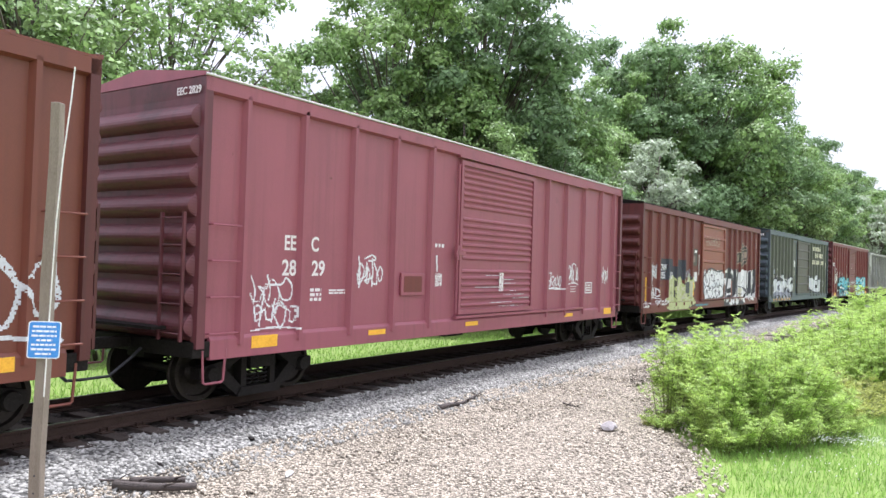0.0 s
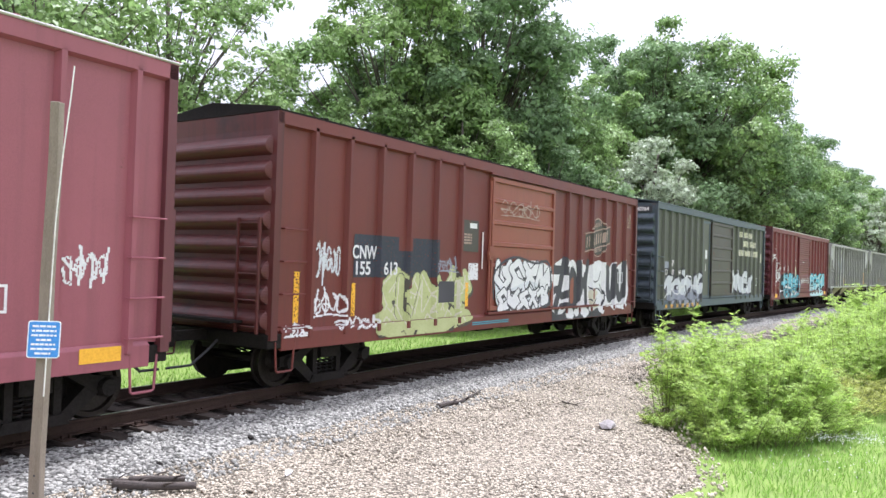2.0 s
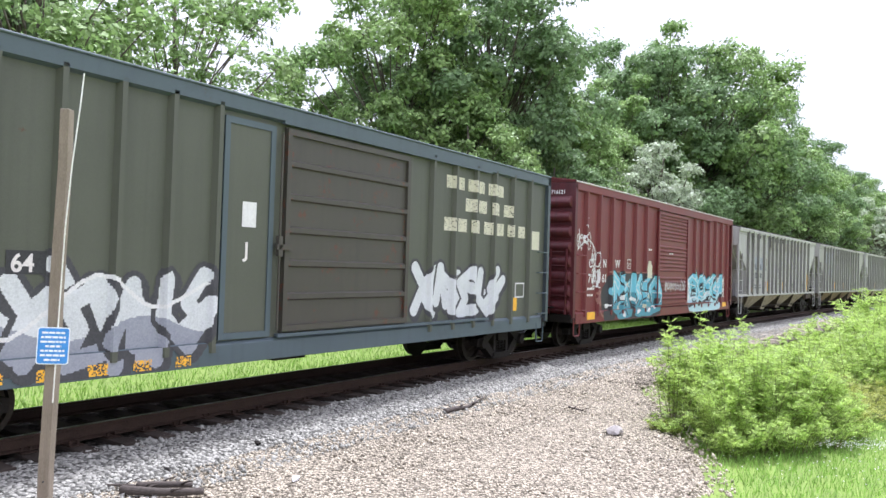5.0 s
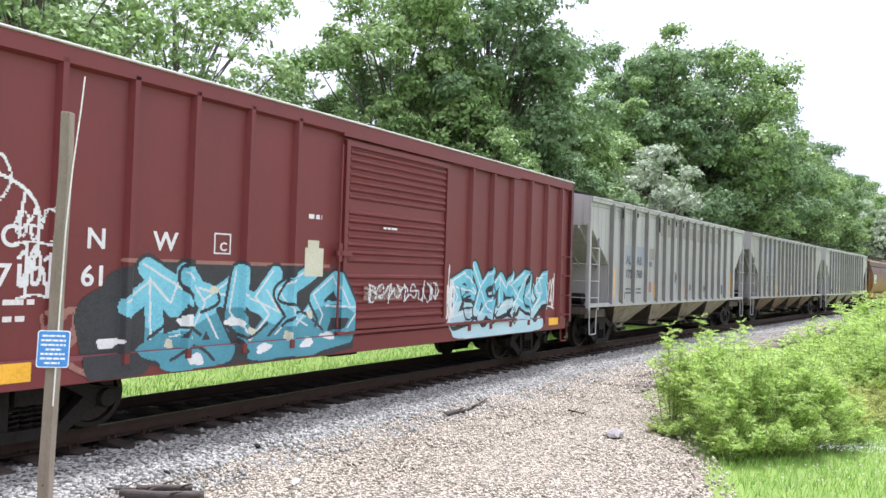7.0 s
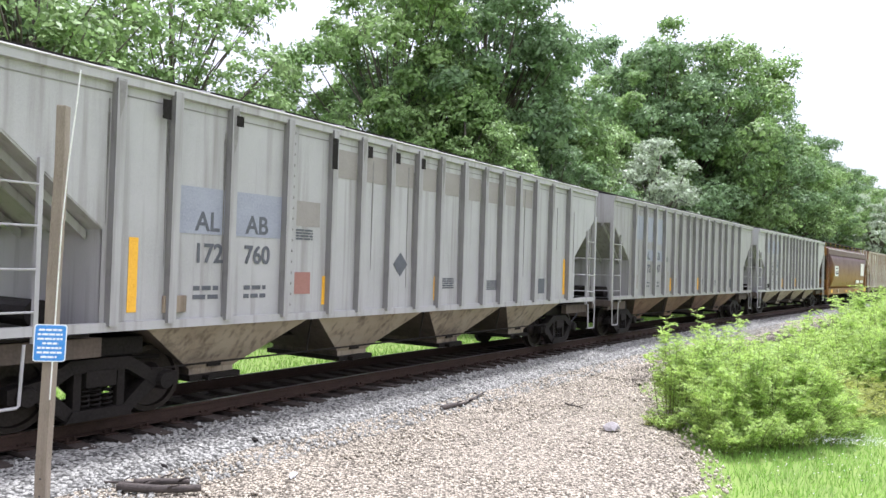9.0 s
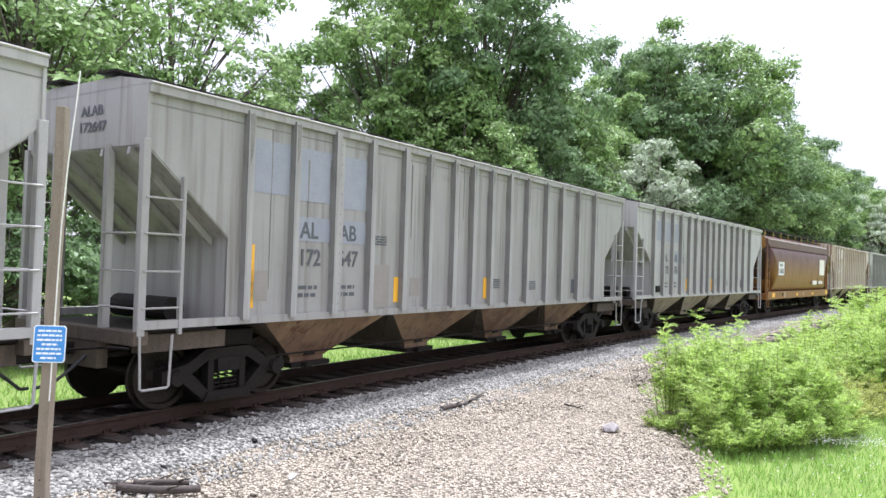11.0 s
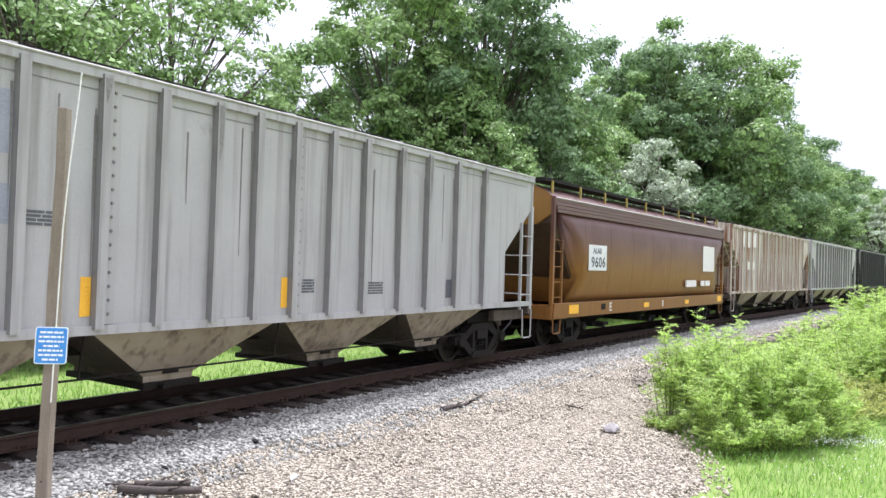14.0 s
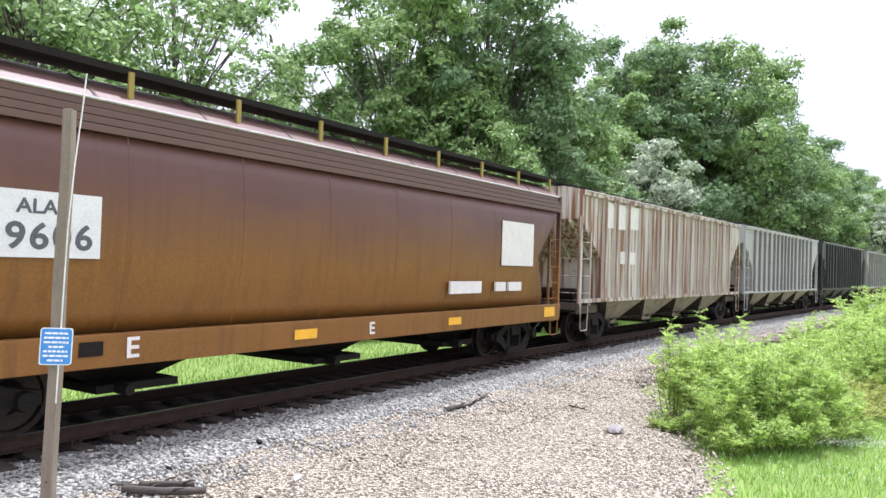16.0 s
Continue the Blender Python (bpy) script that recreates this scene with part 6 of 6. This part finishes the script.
def tree_meshes(height, spread, seed, leaf_mat, boughs=90, tufts=34, per=14, leaf=0.14, low=0.14, ragged=0.3):
    """Trunk and limbs as one mesh; the crown as another: boughs that carry tufts of leaves on their upper and outer sides, with gaps between."""
    rnd = random.Random(seed)
    nr = np.random.RandomState(seed)
    wood = Shape()
    r0 = height * 0.015 + 0.04
    bend = [rnd.uniform(-0.03, 0.03) * height for _ in range(2)]
    trunk = [Vector((bend[0] * k / 7 + 0.12 * math.sin(k * 1.7 + seed), bend[1] * k / 7 + 0.12 * math.sin(k), height * 0.9 * k / 7)) for k in range(8)]
    wood.tube(trunk, r0, 9, r0 * 0.22)
    z0, z1 = height * low, height
    sc = (spread / 5.0) ** 0.7
    cen = []
    tries = 0
    while len(cen) < boughs and tries < 6000:
        tries += 1
        d = Vector((rnd.gauss(0, 1), rnd.gauss(0, 1), rnd.gauss(0, 1))).normalized()
        k = rnd.uniform(0.16, 1.0) ** 0.45
        lob = 1 + ragged * 1.1 * noise.noise(d * 1.5 + Vector((seed, 0, 0))) + ragged * 0.8 * noise.noise(d * 3.6 + Vector((0, seed, 0)))
        z = z0 + (z1 - z0) * (0.49 + 0.51 * d.z * k * min(lob, 1.1))
        p = Vector((d.x * spread * k * lob, d.y * spread * k * lob, z))
        if min((abs(p.x - c.x) + abs(p.y - c.y) + 1.3 * abs(p.z - c.z) for c, _ in cen), default=9) < 1.15 * sc:
            continue
        cen.append((p, rnd.uniform(0.75, 1.35) * sc))
    mid = Vector((0, 0, z0 + (z1 - z0) * 0.42))
    tp, tn = [], []
    for i, (p, r) in enumerate(cen):
        t = min(max((p.z / height) * 0.78 - 0.12, 0.1), 0.9)
        b = trunk[int(t * 7)].lerp(trunk[min(int(t * 7) + 1, 7)], t * 7 % 1)
        m1 = b.lerp(p, 0.55) + Vector((rnd.uniform(-0.3, 0.3), rnd.uniform(-0.3, 0.3), 0.2))
        wood.tube([b, m1, p], r0 * 0.30 * (1 - 0.6 * t), 5, 0.018)
        out = (p - mid).normalized()
        for k in range(tufts):
            d = Vector((rnd.gauss(0, 1), rnd.gauss(0, 1), rnd.gauss(0, 1))).normalized() + out * 0.45 + Vector((0, 0, 0.25))
            d.normalize()
            q = r * rnd.uniform(0.55, 1.0) * (1.35 if rnd.random() < 0.12 else 1.0)
            tp.append((p.x + d.x * q, p.y + d.y * q, p.z + d.z * q * 0.72))
            tn.append((d.x, d.y, d.z + 0.55))
        for k in range(3):
            d = Vector((rnd.gauss(0, 1), rnd.gauss(0, 1), rnd.gauss(0.3, 0.7))).normalized()
            wood.tube([p, p + d * r * 0.9], 0.016, 3, 0.006)
    tp, tn = np.repeat(np.array(tp), per, axis=0), np.repeat(unit(np.array(tn)), per, axis=0)
    n = len(tp)
    pos = tp + nr.randn(n, 3) * np.array((0.17, 0.17, 0.10)) * sc
    nrm = unit(tn + nr.randn(n, 3) * 0.42)
    u = unit(np.cross(nrm, nr.randn(n, 3)) + np.array((0, 0, -0.25)))
    size = leaf * (0.6 + 0.7 * nr.rand(n))[:, None]
    return wood.mesh("trunk", M_BARK, True), fast_mesh("crown", leaf_quads(pos, u, nrm, size, 0.55), np.arange(4 * n).reshape(-1, 4), leaf_mat)


def tree(label, meshes, x, y, turn, scale=1.0, group="trees behind the track"):
    t = thing("tree", label, "tree", group, pose(x, y, -0.75, 0, 0, turn))
    t.scale = (scale, scale, scale)
    part("trunk", meshes[0], None, t)
    part("crown", meshes[1], None, t)
    return t


TREE_BIG = tree_meshes(19.0, 5.8, 11, M_LEAF_A, 120)
TREE_BIG_B = tree_meshes(19.0, 6.0, 12, M_LEAF_B, 120)
TREE_OPEN = tree_meshes(17.0, 5.4, 17, M_LEAF_A, 95, 20, 10, 0.14, ragged=0.4)
TREE_MID = tree_meshes(13.0, 4.4, 13, M_LEAF_A, 90, 30, 13, 0.125, low=0.1)
TREE_MID_B = tree_meshes(12.0, 4.6, 14, M_LEAF_B, 90, 30, 13, 0.125, low=0.06)
TREE_SMALL = tree_meshes(8.5, 2.6, 15, M_LEAF_C, 70, 24, 12, 0.09, low=0.06)
SHRUB = tree_meshes(4.6, 2.5, 16, M_LEAF_B, 45, 24, 12, 0.10, low=0.02)
TALL, DARK, MIDDLE, DENSE, PALE = "tall broad-leaved tree in full green leaf", "tall dark green broad-leaved tree", "green broad-leaved tree of middle height", "dense dark green tree of middle height", "small pale green tree"
for x, y, turn, sc, ms, lab in [
    (-13.5, 24, 0, 0.92, TREE_OPEN, TALL), (-19.0, 28, 80, 0.95, TREE_BIG_B, DARK), (-10.9, 30, 140, 0.88, TREE_OPEN, TALL),
    (-8.2, 38, 30, 0.80, TREE_MID_B, DENSE), (-5.2, 41, 200, 0.86, TREE_MID, MIDDLE),
    (-2.7, 38, 200, 0.98, TREE_BIG, TALL), (1.8, 40, 300, 1.0, TREE_BIG_B, DARK), (4.4, 43, 90, 0.80, TREE_BIG, TALL), (1.0, 34, 60, 0.80, TREE_MID, MIDDLE), (5.2, 36, 10, 0.72, TREE_MID_B, DENSE),
    (8.6, 50, 10, 1.0, TREE_MID, MIDDLE), (12.4, 45.5, 0, 1.3, TREE_SMALL, PALE), (12.4, 56, 330, 0.92, TREE_BIG, TALL),
    (16.0, 57, 120, 1.10, TREE_BIG_B, DARK), (19.8, 59, 250, 1.2, TREE_BIG, TALL), (24.5, 64, 40, 1.0, TREE_BIG_B, DARK), (18.0, 66, 330, 1.0, TREE_BIG, TALL),
    (29.5, 70, 90, 0.93, TREE_BIG, TALL), (35.0, 77, 20, 0.93, TREE_BIG_B, DARK), (41.5, 86, 170, 0.90, TREE_BIG, TALL),
    (48.5, 97, 0, 0.92, TREE_BIG_B, DARK), (57, 107, 60, 0.94, TREE_BIG, TALL), (50.8, 88.5, 60, 1.5, TREE_SMALL, PALE), (66, 119, 200, 0.96, TREE_BIG_B, DARK), (83, 144, 100, 1.02, TREE_BIG, TALL),
]:
    tree(lab, ms, x, y, turn, sc)
random.seed(21)
for i in range(44):
    s = -16 + i * 2.6
    p = along(s, -8.4 - random.uniform(0, 2.6))
    tree("dense dark green undergrowth shrub", SHRUB, p.x, p.y, random.uniform(0, 360), random.uniform(0.6, 1.0), "undergrowth at the wood's edge")


# ---- grass and weeds ----
def grass_patch(name, count, place, height, seed, label, mat=M_GRASS, width=0.008):
    rnd = np.random.RandomState(seed)
    vs = []
    while len(vs) < count * 3:
        p = place(rnd)
        if p is None:
            continue
        a, h = rnd.rand() * 6.28, height * (0.5 + rnd.rand())
        lean = rnd.randn(2) * h * 0.35
        dx, dy = math.cos(a) * width, math.sin(a) * width
        vs += [(p[0] - dx, p[1] - dy, p[2]), (p[0] + dx, p[1] + dy, p[2]), (p[0] + lean[0], p[1] + lean[1], p[2] + h)]
    ob = new(name, fast_mesh(name, np.array(vs), np.arange(len(vs)).reshape(-1, 3), mat))
    return tagged(ob, label, "grass", kind="stuff")


def near_grass(rnd):
    s, o = -11 + 22 * rnd.rand(), 6.0 + 7 * rnd.rand()
    if o < gravel_edge(s) + rnd.rand() ** 2 * 0.5 - 0.1:
        return None
    p = along(s, o)
    if p.y < 5.5:
        return None
    return p.x, p.y, shoulder(o) - 0.06


def far_grass(rnd):
    s, o = -16 + 60 * rnd.rand() ** 1.3, -2.6 - 9 * rnd.rand() ** 1.5
    p = along(s, o)
    return p.x, p.y, shoulder(o) - 0.05


grass_patch("grass", 45000, near_grass, 0.11, 7, "bright green mown grass beside the gravel", width=0.007)
grass_patch("grass", 30000, far_grass, 0.14, 8, "sunlit green grass beyond the track", width=0.011)


def clover_patch(cx, cy, wx, wy, count, seed):
    """White clover heads standing in the grass."""
    rnd = np.random.RandomState(seed)
    vs, fs = [], []
    for i in range(count):
        x, y = cx + rnd.randn() * wx, cy + rnd.randn() * wy
        r = 0.006 + 0.006 * rnd.rand()
        vs.append(OCTA_V * r * (1, 1, 0.8) + (x, y, -0.58 + 0.10 + 0.06 * rnd.rand()))
        fs.append(OCTA_F + 6 * i)
    return tagged(new("clover_flowers", fast_mesh("clover_flowers", np.concatenate(vs), np.concatenate(fs), M_WHITE)), "small white clover flowers in the grass", "flowers", kind="stuff")


clover_patch(6.35, 12.0, 0.50, 0.22, 420, 71)
clover_patch(5.4, 10.4, 0.8, 0.5, 90, 72)


def weed_meshes(seed, height=1.75, spread=0.85, stems=46, fronds=16, leaf=0.048, mat=M_BUSH):
    """Arching stems that carry feathered fronds of paired leaflets."""
    rnd = random.Random(seed)
    nr = np.random.RandomState(seed)
    st = Shape()
    pos, us, ns, sz = [], [], [], []
    for i in range(stems):
        a, d = rnd.uniform(0, 6.28), spread * rnd.random() ** 0.6
        hgt = height * rnd.uniform(0.45, 1.0) * (1 - 0.4 * (d / spread) ** 2)
        b = Vector((math.cos(a) * d * 0.5, math.sin(a) * d * 0.5, 0))
        t = Vector((math.cos(a) * d * 1.2, math.sin(a) * d * 1.2, hgt))
        m1 = b.lerp(t, 0.5) + Vector((0, 0, 0.12 * hgt))
        st.tube([b, m1, t], 0.009, 4, 0.003)
        for k in range(fronds):
            f = rnd.uniform(0.10, 1.0) ** 0.8
            p = b.lerp(m1, f * 2) if f < 0.5 else m1.lerp(t, f * 2 - 1)
            w = rnd.uniform(0, 6.28)
            lenf = rnd.uniform(0.14, 0.30) * (1.1 - 0.45 * f)
            ax_ = Vector((math.cos(w), math.sin(w), rnd.uniform(0.1, 0.9))).normalized()
            side = ax_.cross(Vector((rnd.gauss(0, 0.3), rnd.gauss(0, 0.3), 1))).normalized()
            up_ = side.cross(ax_)
            pairs = rnd.randint(4, 6)
            for j in range(pairs):
                q = p + ax_ * lenf * (j + 0.8) / pairs - Vector((0, 0, 0.25 * lenf * (j / pairs) ** 2))
                for e in (-1, 1):
                    g = leaf * rnd.uniform(0.65, 1.15) * (1 - 0.3 * j / pairs)
                    dv = (side * e + ax_ * 0.7 + Vector((rnd.gauss(0, 0.25), rnd.gauss(0, 0.25), rnd.gauss(0, 0.25)))).normalized()
                    pos.append(tuple(q + dv * g))
                    us.append(tuple(dv))
                    ns.append(tuple(up_ + Vector((rnd.gauss(0, 0.3), rnd.gauss(0, 0.3), rnd.gauss(0, 0.3)))))
                    sz.append(g)
    n = len(pos)
    quad = leaf_quads(np.array(pos), np.array(us), unit(np.array(ns)), np.array(sz)[:, None], 0.42)
    return st.mesh("stems", M_STEM), fast_mesh("leaves", quad, np.arange(4 * n).reshape(-1, 4), mat)


WEED_D = weed_meshes(34, 2.0, 0.5, 12, 20, 0.036)
WEED_A, WEED_B, WEED_C = weed_meshes(31, 1.9, stems=50, fronds=26, leaf=0.033), weed_meshes(32, 1.75, 1.0, 58, 26, 0.033), weed_meshes(33, 0.9, 0.7, 34, 15, 0.032)
WEED_Y = weed_meshes(35, 0.85, 0.8, 34, 12, 0.027, M_WEED_DRY)


def weed(ms, x, y, turn, sc, label="leafy bright green roadside bush"):
    t = thing("bush", label, "bush", "bushes beside the gravel", pose(x, y, -0.6, 0, 0, turn))
    t.scale = (sc, sc, sc)
    tagged(part("stalk", ms[0], None, t), kind="stuff")
    tagged(part("foliage", ms[1], None, t), kind="stuff")


random.seed(41)
for x, y, sc, ms in [(3.95, 12.0, 0.72, WEED_A), (4.5, 12.4, 0.95, WEED_A), (5.1, 12.8, 1.02, WEED_B), (4.3, 13.2, 1.0, WEED_A), (5.5, 13.3, 0.95, WEED_A), (4.9, 13.8, 1.08, WEED_B), (5.7, 14.2, 0.95, WEED_A), (4.4, 14.3, 1.0, WEED_A), (6.1, 13.4, 0.7, WEED_B),
                     (3.5, 13.4, 1.0, WEED_D), (3.9, 14.2, 1.08, WEED_D), (4.7, 14.9, 1.15, WEED_D), (5.6, 15.3, 1.1, WEED_D),
                     (3.75, 11.55, 0.7, WEED_C), (4.2, 11.75, 0.85, WEED_C), (4.9, 11.9, 0.8, WEED_C), (5.6, 12.3, 0.75, WEED_C), (3.3, 12.9, 0.5, WEED_C), (6.3, 12.9, 0.6, WEED_C),
                     (6.6, 14.1, 0.85, WEED_Y), (7.2, 14.4, 0.8, WEED_Y), (6.9, 15.1, 1.0, WEED_Y), (7.7, 15.0, 0.9, WEED_Y), (7.5, 15.9, 1.1, WEED_Y), (8.4, 15.6, 0.9, WEED_Y), (6.5, 15.9, 1.0, WEED_Y), (8.2, 14.6, 0.7, WEED_Y), (9.0, 15.3, 0.8, WEED_Y), (3.2, 12.9, 0.35, WEED_Y),
                     (8.5, 16.8, 0.9, WEED_B), (9.2, 16.6, 1.0, WEED_A), (9.9, 17.2, 1.1, WEED_B), (10.6, 17.4, 1.1, WEED_A), (9.6, 18.4, 1.15, WEED_A), (11.0, 18.6, 1.2, WEED_B), (8.9, 17.8, 1.1, WEED_D), (8.2, 17.9, 1.0, WEED_D), (10.2, 20.5, 1.25, WEED_B), (12.0, 21.5, 1.3, WEED_A), (13.4, 21.0, 1.3, WEED_B), (13.0, 24.0, 1.4, WEED_A), (15.0, 24.5, 1.4, WEED_B), (15.5, 28.0, 1.4, WEED_A), (18.0, 30.0, 1.5, WEED_B), (20.0, 33.0, 1.5, WEED_A)]:
    weed(ms, x + 0.55, y, random.uniform(0, 360), sc)

# ---- signpost ----
post = thing("sign_post", "leaning weathered timber post with a small blue sign", "signpost")
base_p, top_p = Vector((-3.235, 6.16, -0.56)), Vector((-3.13, 6.08, 3.30))
ax = (top_p - base_p)
lean_m = Matrix.Translation(base_p) @ Vector((0, 0, 1)).rotation_difference(ax.normalized()).to_matrix().to_4x4()
sh = Shape()
ring_n = 9
for_rings = []
for i in range(ring_n):
    f = i / (ring_n - 1)
    w, wob = 0.047 - 0.010 * f, 0.006 * math.sin(i * 2.1)
    for_rings.append([(-w + wob, -0.045, ax.length * f), (w + wob, -0.045, ax.length * f), (w + wob, 0.045, ax.length * f), (-w + wob, 0.045, ax.length * f)])
sh.loft(for_rings)
part("timber", sh, M_POST, post, at=lean_m, bevel=0.006)
part("bolt_hole", Shape().lathe([(-0.047, 0.008), (-0.03, 0.008)], 0, 0.86, 10).lathe([(-0.047, 0.008), (-0.03, 0.008)], 0, 0.72, 10), M_BLACK, post, at=lean_m)
part("wire", Shape().tube([(0.045, -0.055, 1.5), (0.052, -0.05, 2.3), (0.06, -0.05, 2.9), (0.085, -0.05, 3.4), (0.125, -0.05, 3.9), (0.14, -0.05, 4.15)], 0.006, 6), M_WIRE, post, "pale stiff wire stapled to the post", at=lean_m)


def sign_panel(sh, w, h, r, y0, y1):
    pts = []
    for cx, cz, a0 in ((w - r, h - r, 0), (-w + r, h - r, 90), (-w + r, -h + r, 180), (w - r, -h + r, 270)):
        for k in range(5):
            a = radians(a0 + k * 22.5)
            pts.append((cx + r * math.cos(a), cz + r * math.sin(a)))
    sh.prism(pts, "y", y0, y1)
    return sh


sm = Matrix.Translation(Vector((-3.150, 6.045, 1.395))) @ pose(0, 0, 0, 0, 1.5, 18)
panel = part("sign_panel", sign_panel(Shape(), 0.118, 0.148, 0.022, -0.003, 0.003), M_SIGN_WHITE, post, "small blue sign with rows of white writing", at=sm)
part("sign_face", sign_panel(Shape(), 0.110, 0.140, 0.018, -0.0055, -0.003), M_SIGN, panel)
sh = Shape()
for i, (w0, w1) in enumerate(((-0.085, 0.085), (-0.09, 0.088), (-0.092, 0.09), (-0.055, 0.06), (-0.09, 0.085), (-0.09, 0.09), (-0.06, 0.055))):
    z, x, rs = 0.105 - i * 0.036, w0, random.Random(i)
    while x < w1:
        b = rs.uniform(0.02, 0.05)
        sh.box(x, min(x + b, w1), -0.0075, -0.0055, z - 0.008, z + 0.008)
        x += b + 0.006
tagged(part("sign_writing", sh, M_SIGN_WHITE, panel), kind="stuff")

# ---- loose things on the gravel ----
def rock(x, y, z, r, seed, label, mat=M_ROCK):
    bm = bmesh.new()
    bmesh.ops.create_icosphere(bm, subdivisions=1, radius=r)
    for v in bm.verts:
        k = 1 + 0.55 * noise.noise(v.co * (1.6 / r) + Vector((seed, 0, 0)))
        v.co = Vector((v.co.x * 1.3 * k, v.co.y * 0.85 * k, v.co.z * 0.55 * k + 0.12 * v.co.x))
    me = bpy.data.meshes.new("rock")
    bm.to_mesh(me)
    bm.free()
    me.materials.append(mat)
    ob = tagged(new("rock", me), label, "rock")
    ob.matrix_basis = pose(x, y, z, 0, 0, seed * 40)
    return ob


rock(2.80, 12.41, -0.46, 0.13, 1, "pale angular rock lying on the gravel")
rock(-1.73, 8.99, -0.43, 0.06, 2, "small white stone on the gravel", M_WHITE)
rock(-2.47, 10.14, -0.30, 0.055, 3, "small dark stone on the ballast", M_STEEL)
rock(-3.21, 8.86, -0.33, 0.035, 4, "small dark stone on the ballast", M_STEEL)


def branch(label, pts, r, r2=0.01, mat=M_DEADWOOD):
    """Dry wood lying on the bed: the points give x, y and the height over the bed."""
    sh = Shape()
    line = ribbon_line([(x, y, bed_at(x, y) + z) for x, y, z in pts])
    sh.tube(line, r, 8, r2)
    for k in range(2):
        i = len(line) // 3 * (k + 1)
        d = Vector((line[i][0], line[i][1], line[i][2]))
        sh.tube([d, d + Vector((0.07, 0.05 - 0.12 * k, 0.05)), d + Vector((0.16, 0.07 - 0.16 * k, 0.07))], r * 0.45, 5, 0.004)
    return tagged(new("dead_branch", sh.mesh("dead_branch", mat, True)), label, "dead branch")


def bed_at(x, y):
    s, p = min(((q * 0.5, along(q * 0.5)) for q in range(-40, 40)), key=lambda e: (e[1].x - x) ** 2 + (e[1].y - y) ** 2)
    h = heading(s)
    return shoulder((x - p.x) * math.cos(h) - (y - p.y) * math.sin(h))


def ribbon_line(pts):
    return [tuple(p) for p in ribbon_points(pts, 4)]


branch("dry dark stick lying on the ballast", [(0.02, 13.15, 0.03), (0.2, 13.3, 0.06), (0.42, 13.6, 0.05), (0.6, 14.1, 0.04), (0.85, 14.7, 0.05)], 0.05)
branch("charred split log lying on the gravel", [(-3.4, 8.06, 0.05), (-3.15, 8.05, 0.07), (-2.9, 8.12, 0.06), (-2.58, 8.24, 0.06)], 0.05, 0.04)
branch("charred split log lying on the gravel", [(-3.3, 8.22, 0.05), (-3.0, 8.28, 0.08), (-2.76, 8.40, 0.06)], 0.042, 0.03)
branch("thin dark twig lying on the gravel", [(-3.6, 8.14, 0.03), (-3.35, 8.2, 0.05), (-3.1, 8.24, 0.05)], 0.018, 0.008)
branch("thin dark twig lying on the gravel", [(2.38, 14.45, 0.03), (2.5, 14.3, 0.04), (2.66, 14.18, 0.03)], 0.02, 0.008)


# ---- movement ----
SPEED, SLOWING = 8.1237, -0.00811


def gone(t):
    """Metres the train has rolled; it checks a little as slack runs in."""
    check = np.interp(t, [0, 6.5, 7.0, 16], [0, 0, 0.25, 0.25])
    return SPEED * t + SLOWING * t * t / 2 - float(check)


def motions():
    for car, c, b in CARS:
        rows = []
        for i in range(65):
            t = i * 0.25
            p, q = along(c - gone(t) - b), along(c - gone(t) + b)
            d = q - p
            rows.append((t, Matrix.Translation((p + q) / 2) @ pose(0, 0, 0, 0, 0, math.degrees(math.atan2(d.y, d.x)))))
        walk(car, rows)
    for w, x, r in WHEELSETS:
        rows = []
        for i in range(241):
            t = i / 15
            rows.append((t, Matrix.Translation((x, 0, r + 0.002)) @ Matrix.Rotation(-gone(t) / r, 4, "Y")))
        walk(w, rows)


motions()
